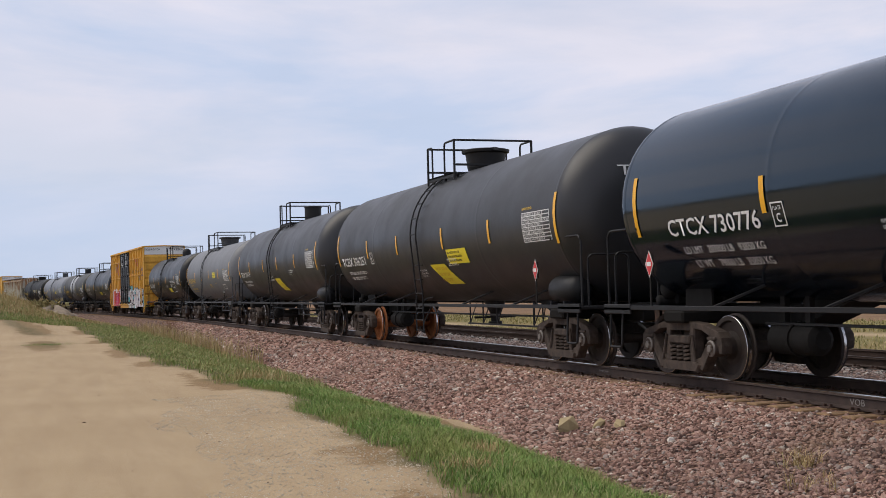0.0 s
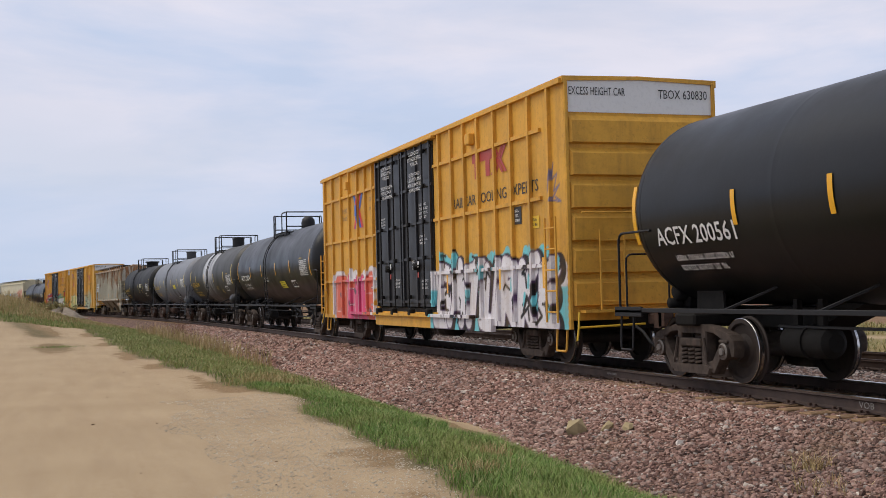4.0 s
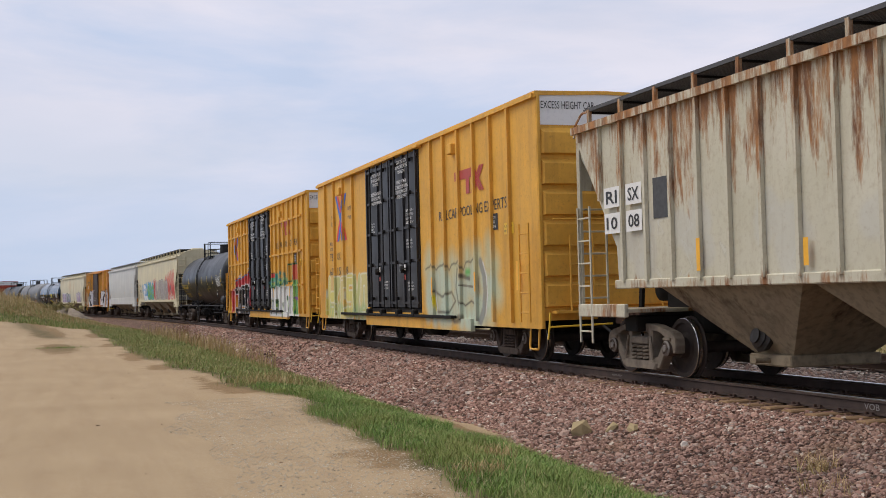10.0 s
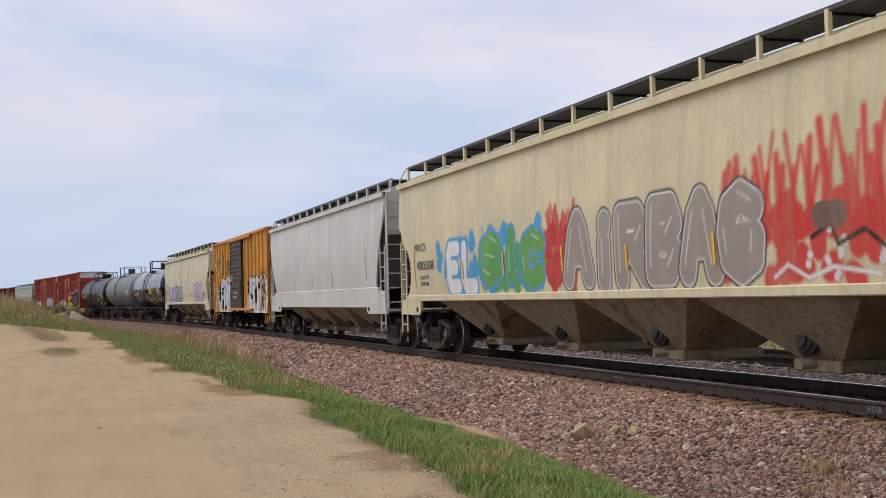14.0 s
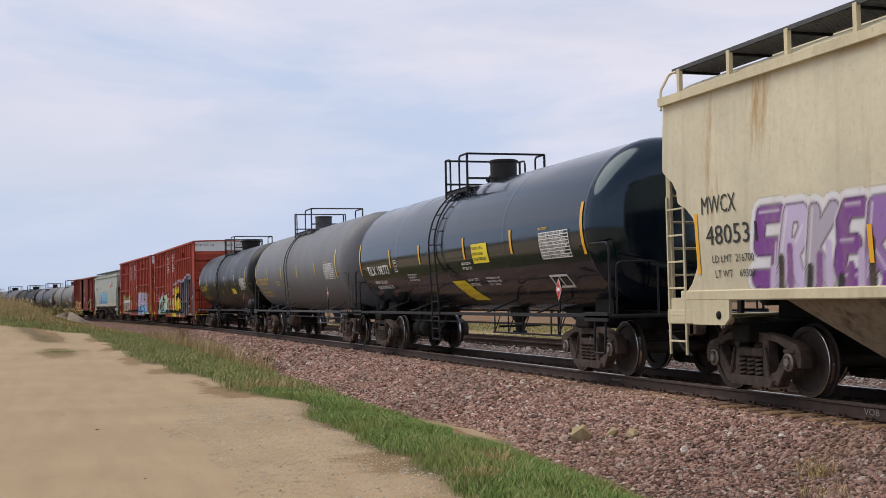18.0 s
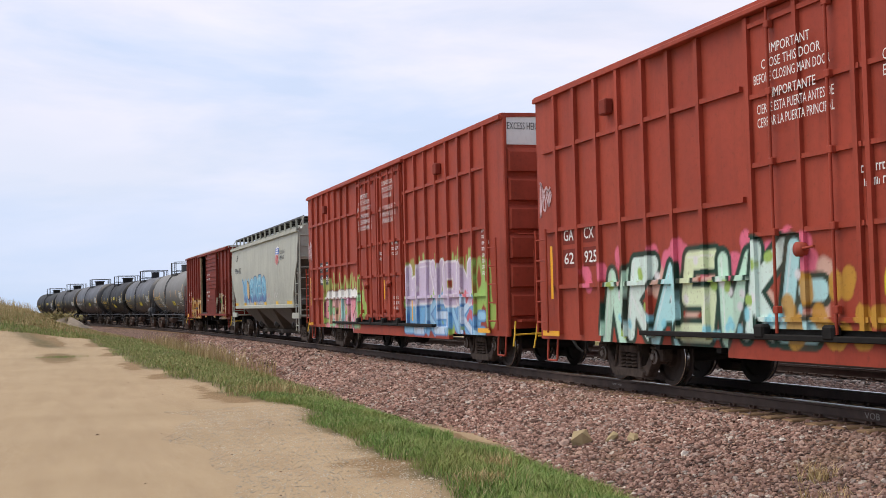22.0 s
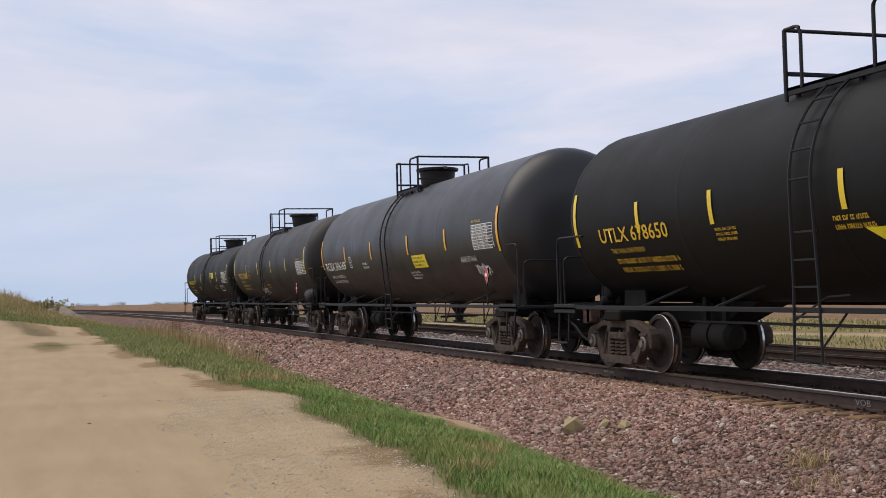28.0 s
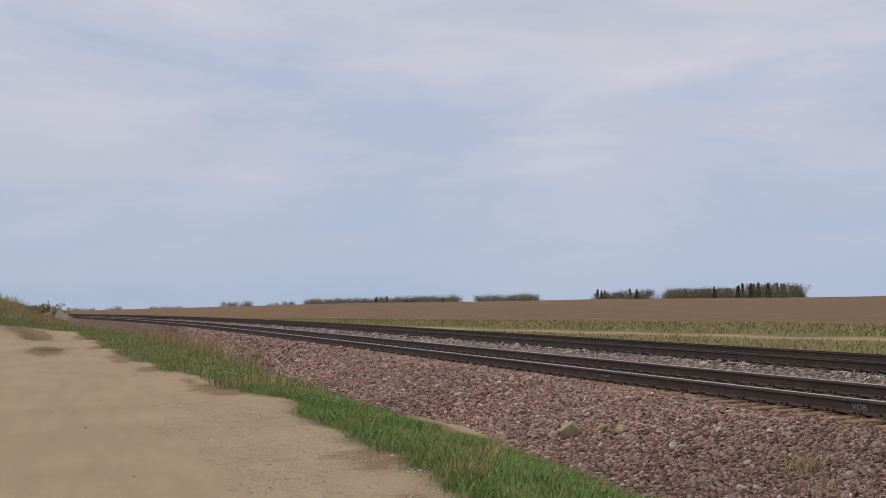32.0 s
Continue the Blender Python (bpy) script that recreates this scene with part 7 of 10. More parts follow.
patch(sh, 4.72, 5.2, 2.1, 2.42, surf, 0.012, 0, 1)
part("repaint_patch", sh, TRIM_GREY, car, "dull grey repainted patch")
strips(car, [(7.0 - 0.35, 1.62, 2.7), (3.6, 1.6, 2.0), (1.2, 1.6, 1.95), (-1.64, 1.6, 1.93), (-4.1, 1.6, 2.05)], lambda x, z, e: surf(x, z, e + 0.06), ORANGE_STRIPE)

PALE_MINT = (0.5, 0.54, 0.36)
art = Graffiti().cloud(2.4, 7.2, 0.8, 2.0, PALE_MINT, 60, 0.26, 3, 0.4, 0.85).cloud(2.6, 6.6, 0.75, 1.6, (0.46, 0.56, 0.46), 34, 0.22, 5, 0.25, 0.85).cloud(-8.0, -3.2, 0.75, 1.25, (0.34, 0.47, 0.24), 26, 0.2, 4, 0.3, 0.75).cloud(-7.6, -3.2, 1.25, 1.9, (0.62, 0.52, 0.26), 22, 0.2, 6, 0.3, 0.6)
INK = (0.09, 0.09, 0.075)
art.slash([(2.3 + 0.16 * i, 1.95 + 0.17 * abs(math.sin(i * 0.55)) - 0.05 * (i % 3)) for i in range(22)], INK, 0.022, 0.03, 0.85)
art.slash([(4.6, 1.9), (4.5, 1.5), (4.65, 1.1), (4.8, 0.8)], INK, 0.035, 0.05, 0.8).slash([(2.9, 1.45), (3.5, 1.3), (4.2, 1.4), (4.45, 1.2), (4.0, 0.95), (3.2, 0.95), (2.9, 1.3)], INK, 0.03, 0.04, 0.85)
art.slash([(2.95, 1.4), (3.05, 1.0)], C_YELLOW, 0.035, 0.03).slash([(3.05, 1.42), (3.15, 1.0)], C_WHITE, 0.02, 0.02).slash([(4.9, 1.75), (5.4, 1.68)], INK, 0.05, 0.05, 0.9).slash([(5.2, 1.82), (5.4, 1.82)], (0.12, 0.45, 0.12), 0.07, 0.1).slash([(4.8, 1.55), (5.6, 1.5)], INK, 0.02, 0.02)
art.slash([(4.8, 1.2), (5.1, 1.1), (5.5, 1.2), (5.8, 1.1)], INK, 0.022, 0.03).slash([(6.1, 2.0), (6.3, 1.75), (6.35, 1.4), (6.25, 1.0), (6.05, 0.8)], (0.2, 0.22, 0.23), 0.11, 0.05, 0.8).slash([(6.25, 2.0), (6.45, 1.7), (6.48, 1.3), (6.35, 0.9)], C_WHITE, 0.018, 0.02).slash([(4.55, 0.8), (4.9, 0.82)], INK, 0.1, 0.06, 0.8)
art.word([LETTERS[i] for i in (1, 6, 2, 3, 9, 0)], -8.1, -3.2, 0.72, 2.0, 0.15, [((0.66, 0.64, 0.48), 0.05), ([(0.62, 0.56, 0.16), (0.5, 0.52, 0.22), (0.58, 0.5, 0.2)], 0.0)], 0.1, 44, 0.06)
art.cloud(-8.0, -3.3, 0.72, 1.05, (0.3, 0.44, 0.2), 30, 0.09, 45, 0.15, 0.75)
pool_boxcar("amber high-cube boxcar with faded graffiti", -198.3, -211.6, -9.35, 9.25, BOX_AMBER, art, False, 120, "TBOX 662", (3.46, 7.72, 3.02), (4.6, 6.36, 3.49), "667158", (-6.15, 3.75, 0.7))
LEAF_DARK = (0.05, 0.2, 0.09)
DEEP_GREEN = (0.025, 0.11, 0.05)
art = Graffiti().cloud(-8.6, -3.0, 0.72, 1.7, (0.45, 0.035, 0.05), 60, 0.2, 6, 0.08, 0.97).cloud(-7.0, -2.9, 1.7, 2.15, (0.45, 0.035, 0.05), 60, 0.2, 7, 0.06, 0.97)
art.word([LETTERS[i] for i in (2, 5, 8, 3, 6, 7)], -7.4, -2.9, 0.6, 2.02, 0.185, [(C_WHITE, 0.05), (C_BLACK, 0.0)], 0.08, 13, 0.08)
for x, z in ((-7.2, 2.0), (-5.6, 2.15), (-4.6, 2.05), (-3.4, 1.2), (-3.3, 0.85)):
    art.slash([(x - 0.07, z), (x + 0.07, z)], C_WHITE, 0.014, 0.015).slash([(x, z - 0.08), (x, z + 0.08)], C_WHITE, 0.014, 0.015)
art.slash([(-7.0, 2.02), (-6.2, 2.18), (-5.2, 2.16), (-4.2, 2.32), (-3.0, 2.42)], (0.45, 0.035, 0.05), 0.13, 0.04).slash([(-7.1, 2.12), (-6.6, 2.3), (-5.9, 2.3), (-5.3, 2.22), (-4.7, 2.4), (-3.9, 2.42), (-3.0, 2.58)], (0.06, 0.2, 0.42), 0.03, 0.02)
for x, z in ((-5.9, 2.25), (-3.75, 2.5), (-7.7, 1.5)):
    art.slash([(x, z), (x + 0.1, z + 0.32), (x + 0.16, z), (x + 0.26, z + 0.28), (x + 0.34, z + 0.02), (x + 0.5, z + 0.2)], C_WHITE, 0.015, 0.015)
art.slash([(-8.6, 0.85), (-8.45, 1.05), (-8.3, 0.85), (-8.1, 1.05), (-8.0, 0.85)], C_WHITE, 0.014, 0.015)
art.cloud(1.95, 5.2, 1.75, 2.3, (0.05, 0.3, 0.32), 26, 0.1, 7, 0.08, 0.95)
for z in range(10):
    art.slash([(2.05, 0.72 + 0.11 * z), (7.4, 0.72 + 0.11 * z)], (0.7, 0.72, 0.7), 0.08, 0.02)
for x, z, w in ((2.25, 1.25, 0.16), (3.35, 1.22, 0.15), (4.55, 1.1, 0.13), (5.4, 1.35, 0.13), (6.5, 0.95, 0.15)):
    art.slash([(x - w, z), (x + w, z), (x + 0.05, z - 0.45)], DEEP_GREEN, 0.09, 0.02).slash([(x - w * 0.2, z - 0.1), (x + 0.08, z - 0.32)], C_LIME, 0.03, 0.02)
rim = [(2.0 + 0.18 * i, 1.78 + 0.05 * math.sin(i * 0.9) + 0.012 * i) for i in range(30)]
art.slash(rim, DEEP_GREEN, 0.1, 0.04).slash([(x, z + 0.07) for x, z in rim], C_LIME, 0.05, 0.03).flames(2.0, 5.3, 1.85, 2.3, (0.06, 0.28, 0.24), 18, 8, 0.04)
art.slash([(2.35, 2.2), (3.0, 2.2)], DEEP_GREEN, 0.15, 0.02).slash([(2.38, 2.24), (2.97, 2.24)], (0.52, 0.05, 0.06), 0.08, 0.02).slash([(2.38, 2.1), (2.97, 2.1)], (0.08, 0.4, 0.2), 0.05, 0.02)
for a, b, c in ((5.5, 6.3, C_OCHRE), (6.5, 7.3, (0.5, 0.09, 0.05))):
    art.slash([(a, 2.0), (b, 2.0), (b, 2.55), (a, 2.55), (a, 2.0)], DEEP_GREEN, 0.07, 0.02)
    for k in range(5):
        art.slash([(a + 0.05, 2.05 + 0.11 * k), (b - 0.05, 2.05 + 0.11 * k)], c, 0.06, 0.02)
for k in range(9):
    art.slash([(6.6 + 0.1 * k, 1.95), (6.7 + 0.1 * k, 1.0 + 0.05 * (k % 4)), (6.6 + 0.09 * k, 0.8)], (LEAF_DARK, C_GREEN, C_LIME)[k % 3], 0.06, 0.03)
art.slash([(6.9, 1.35), (7.3, 1.3)], C_PURPLE, 0.06, 0.02)
c13 = pool_boxcar("yellow high-cube boxcar with green, white and red graffiti", -218.8, -231.9, -9.6, 9.15, BOX_YELLOW, art, True, 130, "TBOX 6427", (3.13, 7.75, 3.26), (4.45, 6.1, 3.7), "642774")

tank("black tank car with drum dome and yellow strips", -238.3, -251.6, 3.98, TANK_BLACK, TRIM_BLACK, YELLOW_STRIPE, "NATX 252427", YELLOW_MARK, 141, (-4.58, -1.66, 0.67, 2.68, 4.51), (-7.6, 7.2), text=(-7.3, -4.95, 2.05, 2.27), plate=(-4.3, 2.05), table=(5.72, 7.0, 2.05, 2.52), hazard=(5.95, 1.52), hazard_mat=STEEL_DARK, extra=3, end_mark=("NATX", YELLOW_MARK), reservoir=(6.9, TRIM_BLACK), dome_x=0.36, rail=(-1.39, 0.83))

CUT_ROUND = [(0.0, 4.15), (0.02, 3.12), (0.14, 3.04), (0.3, 2.94), (0.42, 2.8), (0.43, 2.68), (0.46, 2.62), (0.66, 2.54), (0.84, 2.4), (0.94, 2.2), (0.95, 1.95), (0.86, 1.7), (0.7, 1.5), (0.5, 1.36)]
SKY_BLUE, LEAF = (0.05, 0.3, 0.6), (0.1, 0.33, 0.08)
art = Graffiti().cloud(-7.2, -4.5, 1.5, 2.45, SKY_BLUE, 34, 0.15, 3, 0.05, 1.0).cloud(-4.4, -0.9, 1.5, 2.55, SKY_BLUE, 30, 0.17, 4, 0.05, 1.0)
art.cloud(-4.4, -1.0, 1.5, 2.3, LEAF, 46, 0.17, 14, 0.05, 1.0).flames(-4.3, -3.5, 2.2, 2.8, (0.1, 0.3, 0.3), 8, 15, 0.05)
art.cloud(-0.8, 0.4, 1.45, 2.4, C_RED, 30, 0.14, 5, 0.04, 1.0).flames(-0.8, 0.4, 2.0, 2.95, C_RED, 13, 25)
art.cloud(5.0, 8.9, 1.5, 2.3, (0.56, 0.035, 0.03), 60, 0.16, 6, 0.06, 0.95).flames(5.1, 8.9, 2.0, 3.35, (0.56, 0.035, 0.03), 34, 26, 0.06)
art.word([ROUND[c] for c in "EL"], -6.6, -4.6, 1.45, 2.6, 0.16, [(SKY_BLUE, 0.08), (C_WHITE, 0.0)], 0.05, 4)
art.word([ROUND[c] for c in "SIC"], -4.3, -1.0, 1.5, 2.65, 0.19, [(SKY_BLUE, 0.07), (LEAF, 0.0)], 0.05, 5)
art.word([ROUND[c] for c in "AIRBAG"], -0.05, 6.0, 1.42, 2.72, 0.19, [(C_BLACK, 0.085), (C_WHITE, 0.045), ((0.31, 0.27, 0.25), 0.018)], 0.06, 6, 0.06)
art.cloud(6.9, 8.7, 1.45, 2.1, C_WHITE, 10, 0.05, 16, 0.03, 0.9).slash([(7.0, 1.95), (7.4, 2.1), (7.5, 1.85), (8.0, 2.0), (8.3, 1.8)], C_BLACK, 0.03).slash([(6.2, 1.5), (6.5, 1.65), (6.9, 1.48), (7.4, 1.6), (8.2, 1.5)], C_WHITE, 0.025)
art.slash([(7.2, 2.2), (7.55, 2.2)], (0.16, 0.1, 0.08), 0.16, 0.03)
car, surf, half = hopper_car("cream covered hopper with bright block graffiti", -255.6, -273.5, -10.35, 10.2, 4.15, HOP_CREAM, UNDER_TAN, CUT_ROUND, 1.36, art, False, 4, STEEL_DARK, END_SHADED, HOP_CREAM)
lettering("reporting_mark", "MWCX", -8.95, -8.05, 2.44, 2.64, surf, BLACK, car)
lettering("reporting_mark", "480508", -8.85, -7.5, 2.0, 2.22, surf, BLACK, car)
print_block(car, BLACK, -8.6, -7.7, 1.6, 1.9, 2, surf, 151)
strips(car, [(-9.05, 1.6, 2.5), (-5.5, 1.72, 2.1), (-3.05, 1.75, 2.2), (-0.2, 1.75, 2.2), (2.25, 1.7, 2.1), (4.83, 1.7, 2.15)], surf, ORANGE_STRIPE, 0.07)

CUT_WHITE = [(0.0, 4.12), (0.15, 3.4), (0.7, 2.4), (1.05, 1.75), (0.9, 1.2)]
car, surf, half = hopper_car("clean pale grey covered hopper with a deep sill", -277.2, -292.1, -8.95, 8.3, 4.12, HOP_WHITE, UNDER_TAN, CUT_WHITE, 1.62, None, False, 4, ROOF_PALE, END_SHADED, HOP_WHITE, sill_deep=0.42, board=0.36)
strips(car, [(-6.8, 1.75, 2.1), (-4.0, 1.75, 2.15), (-1.0, 1.75, 2.2), (2.0, 1.75, 2.2), (6.3, 1.9, 2.9)], surf, ORANGE_STRIPE, 0.05)

art = Graffiti().cloud(-5.6, -1.6, 0.9, 2.2, C_WHITE, 16, 0.25, 3, 0.06).wild(-5.6, -1.5, 0.8, 2.4, 4, C_WHITE, C_BLACK, None, 17, 0.05).wild(3.4, 7.6, 0.8, 2.4, 4, C_WHITE, C_BLACK, None, 18, 0.05)
art.cloud(-7.5, -5.8, 0.9, 2.0, (0.6, 0.58, 0.5), 12, 0.25, 8, 0.2, 0.7)
posts = [-7.2, -6.3, -5.4, -4.5, -3.6, -2.7, -1.8, 2.3, 3.2, 4.1, 5.0, 5.9, 6.8]
car, surf, half = box_car("rusty orange boxcar with a brown corrugated door", -296.6, -308.75, -7.65, 7.65, 0.85, 4.4, BOX_ORANGE, DOOR_BROWN, "slide", art, posts, [], (-1.45, 1.8), (1.05, 4.2), hw=1.47, post_mat=BOX_AMBER)
sh = Shape()
for k, (a, b, c, d) in enumerate(((-6.2, -5.0, 3.35, 3.5), (-6.2, -6.05, 3.0, 3.5), (-5.7, -5.55, 3.0, 3.4), (-4.9, -4.75, 3.0, 3.9), (-4.5, -4.35, 2.7, 3.75), (-4.4, -3.5, 2.7, 2.85), (-3.4, -2.6, 2.7, 3.4), (-2.4, -1.6, 2.75, 3.4))):
    patch(sh, a, b, c, d, surf, 0.012, 0, 1, 0.12)
part("car_emblem", sh, BLACK, car, "dark worn emblem of plain bars")
for a, b, words in ((-6.35, -5.8, "39"), (-5.65, -5.0, "712")):
    sh = Shape()
    patch(sh, a - 0.06, b + 0.06, 1.6, 1.94, surf, 0.008, 0, 1)
    part("number_patch", sh, WHITE, car)
    lettering("reporting_mark", words, a, b, 1.66, 1.88, surf, BLACK, car, bold=0.02)
strips(car, [(-7.0, 1.42, 2.32)], on_plane(1.56), ORANGE_STRIPE)
scrawl(car, -6.5, -5.85, 2.64, 3.1, surf, WHITE, 41, 0.014, 8)
scrawl(car, -7.35, -6.8, 3.1, 3.45, surf, WHITE, 42, 0.014, 4)
for k, words in enumerate(("CLOSE AND LOCK DOORS", "BEFORE MOVING CAR")):
    tagged(lettering("notice", words, -0.55 + 0.05 * k, 0.75 - 0.05 * k, 1.72 - 0.2 * k, 1.81 - 0.2 * k, on_plane(1.47 + 0.135), WHITE, car), kind="stuff")
print_block(car, WHITE, -1.2, -0.2, 2.3, 2.6, 2, on_plane(1.47 + 0.135), 171)
for x in (-4.2, -1.6, 0.4, 2.6):
    sh = Shape().box(x - 0.25, x + 0.25, -1.57, -1.555, 0.88, 0.98)
    part("reflective_strip", sh, ORANGE_STRIPE, car)

art = Graffiti()
rng = random.Random(5)
for k in range(40):
    x = rng.gauss(-1.35, 0.5) if k < 24 else (rng.gauss(2.3, 0.4) if k < 31 else rng.uniform(-6.5, 8.0))
    b = rng.uniform(3.3, 4.0)
    art.slash([(x, b), (x + rng.uniform(-0.03, 0.03), b - 0.4), (x + rng.uniform(-0.05, 0.05), b - rng.uniform(0.5, 1.4))], rng.choice(((0.5, 0.27, 0.07), (0.4, 0.18, 0.05), (0.55, 0.36, 0.14))), rng.uniform(0.012, 0.045), 0.11, rng.uniform(0.45, 0.85) if k < 31 else 0.3)
for k in range(14):
    x = rng.uniform(-9.0, 9.0)
    art.slash([(x, 4.05), (x + rng.uniform(0.3, 1.2), 4.05)], (0.45, 0.27, 0.09), 0.03, 0.1, 0.6)
art.word([LETTERS[3], ROUND["R"], LETTERS[7], ROUND["E"], LETTERS[6]], -7.25, -4.55, 1.4, 2.4, 0.115, [(C_WHITE, 0.11)], 0.2, 19, 0.05)
art.word([LETTERS[3], ROUND["R"], LETTERS[7], ROUND["E"], LETTERS[6]], -7.25, -4.55, 1.4, 2.4, 0.105, [((0.66, 0.62, 0.68), 0.045), (C_BLACK, 0.02), ([C_PURPLE, C_LILAC, (0.42, 0.38, 0.48), C_PURPLE, (0.3, 0.16, 0.42)], 0.0)], 0.2, 19, 0.05)
for k in range(14):
    art.slash([(-7.15 + 0.19 * k, 1.38), (-7.1 + 0.19 * k, 1.5 + 0.13 * (k % 4))], (C_PURPLE, C_LILAC, C_BLACK)[k % 3], 0.06, 0.02)
silver = [(0.3, 0.36, 0.4), (0.26, 0.26, 0.25), (0.33, 0.33, 0.32), (0.28, 0.26, 0.36), (0.2, 0.3, 0.42), (0.34, 0.35, 0.36)]
art.word(["0.5,0.1-0.5,0.9", "0.4,0-0.5,1", "0.5,0-0.5,0.95", "0.4,0-0.5,1 0.5,0.3-0.9,0.2", "0.5,0-0.5,0.95", "0.6,0.1-0.5,0.9", "0.4,0-0.5,0.85"], -4.4, -1.0, 1.32, 2.4, 0.25, [(C_BLACK, 0.07), (silver, 0.0)], 0.1, 20, 0.07)
for x, z, r in ((-3.9, 1.55, 0.16), (-3.1, 1.85, 0.14), (-2.3, 1.6, 0.15), (-1.6, 1.75, 0.17)):
    art.slash([(x + r * math.cos(0.7 * k), z + r * math.sin(0.7 * k)) for k in range(8)], C_BLACK, 0.03, 0.02)
art.cloud(-4.3, -1.1, 1.4, 1.6, (0.2, 0.13, 0.4), 6, 0.08, 44, 0.04, 0.9).cloud(-4.3, -1.1, 2.15, 2.35, (0.66, 0.68, 0.66), 16, 0.03, 45, 0.02, 0.9)
for k in range(26):
    a = 2.4 * k
    art.slash([(-1.0 + 0.5 * math.cos(a) * (k % 7) / 6, 2.1 + 0.55 * math.sin(a * 1.7)), (-0.97 + 0.5 * math.cos(a) * (k % 7) / 6, 2.12 + 0.55 * math.sin(a * 1.7))], C_BLACK, 0.035, 0.02)
art.word([LETTERS[i] for i in (3, 8, 0, 8, 6)], 4.0, 7.0, 1.4, 2.4, 0.085, [((0.05, 0.2, 0.1), 0.085), ((0.62, 0.58, 0.6), 0.06), (C_PURPLE, 0.03), ((0.6, 0.5, 0.66), -0.02)], -0.12, 21, 0.1)
for k in range(16):
    art.slash([(4.1 + 0.18 * k, 1.4), (4.1 + 0.18 * k, 1.55 + 0.12 * (k % 3))], C_PURPLE if k % 3 else (0.6, 0.52, 0.66), 0.055, 0.03, 0.9)
art.slash([(1.3, 1.75), (1.35, 2.2), (1.7, 2.25), (2.3, 2.0), (2.25, 1.7), (1.5, 1.68), (1.3, 1.8)], (0.2, 0.19, 0.17), 0.012, 0.012)
car, surf, half = hopper_car("cream covered hopper with rust stains and purple graffiti", -313.4, -329.7, -9.6, 9.45, 4.13, HOP_STAIN, UNDER_TAN, CUT_ROUND, 1.36, art, False, 4, STEEL_DARK, END_SHADED, HOP_CREAM)
lettering("reporting_mark", "MWCX", -8.5, -7.65, 2.42, 2.66, surf, BLACK, car)
lettering("reporting_mark", "480531", -8.42, -7.2, 2.0, 2.26, surf, BLACK, car)
sh = Shape()
patch(sh, 7.65, 8.0, 1.62, 1.9, surf, 0.012, 0, 1)
bars(sh, 7.69, 7.96, 1.65, 1.87, 3, surf, random.Random(3), 0.018, 1)
part("label_panel", sh, [BLACK, WHITE], car)
strips(car, [(-8.66, 1.62, 2.45), (-5.02, 1.65, 2.07), (-2.4, 1.62, 2.06), (0.23, 1.64, 2.08), (2.94, 1.7, 2.13), (5.52, 1.7, 2.1), (8.72, 1.66, 2.53)], surf, ORANGE_STRIPE, 0.08)
tagged(lettering("load_limit", "LD LMT  216700", -8.3, -7.3, 1.76, 1.86, surf, BLACK, car), kind="stuff")
tagged(lettering("load_limit", "LT WT    69300", -8.25, -7.3, 1.56, 1.66, surf, BLACK, car), kind="stuff")
scrawl(car, 6.9, 7.55, 1.72, 2.0, surf, spray((0.08, 0.28, 0.12)), 3, 0.014, 6)
scrawl(car, 6.9, 7.5, 1.42, 1.66, surf, spray((0.08, 0.28, 0.12)), 5, 0.014, 5)
print_block(car, RED_MARK, 2.4, 3.6, 1.75, 1.87, 1, surf, 183)

tank("glossy black tank car with sky-blue reflection tinted in, and placards", -334.8, -348.35, 4.04, TANK_GLOSS, TRIM_BLACK, ORANGE_STRIPE, "TILX 198773", WHITE, 191, (-4.48, -1.87, 1.4, 4.18), (-7.6, 7.46), text=(-6.89, -4.74, 2.06, 2.29), plate=(-4.2, 2.08), card=(1.9, 2.85, 2.09, 2.49), card2=(0.4, 1.3, 1.32, 1.76), table=(5.6, 6.9, 2.05, 2.51), box=(5.5, 6.3, 1.52, 1.76), hazard=(5.99, 1.36), extra=3, dome_x=0.12, rail=(-1.24, 0.29))
tank("smooth mid-grey tank car with faded yellow lettering", -352.4, -366.15, 4.1, TANK_GREY, TRIM_GREY, YELLOW_STRIPE, "UTLX 212121", YELLOW_MARK, 201, (-4.98, -2.07, 1.0, 4.05), (-7.8, 7.09), text=(-7.3, -5.15, 2.1, 2.35), table=(5.41, 6.85, 2.08, 2.55), hazard=(5.4, 1.5), dome_x=-1.13, rail=(-1.85, 1.12), end_mark=("UTLX", YELLOW_MARK), cast=TRUCK_RUST)
tank("black tank car with flared dome and yellow placard", -370.5, -384.25, 4.1, TANK_BLACK, TRIM_BLACK, YELLOW_STRIPE, "UTLX 213003", YELLOW_MARK, 211, (-4.9, -2.03, 1.25, 4.21), (-7.6, 7.2), text=(-7.2, -5.1, 2.07, 2.33), plate=(-4.7, 2.05), card=(2.97, 4.0, 1.82, 2.06), table=(5.6, 7.0, 2.0, 2.48), dome="flare", dome_x=0.47, rail=(-1.78, 1.21), hazard=(6.3, 1.5), reservoir=(7.3, TRIM_BLACK))

POSTS_RED = [-8.5, -7.68, -6.86, -6.05, -5.22, -4.42, -3.6, 2.5, 3.33, 4.15, 4.96, 5.78, 6.6, 7.42, 8.25]
RAILS_RED = [(4.03, -9.1, -2.55), (2.6, -9.1, -2.55), (1.6, -9.1, -2.55), (4.14, 2.3, 8.3), (2.9, 2.3, 8.3), (1.52, 2.3, 8.3)]


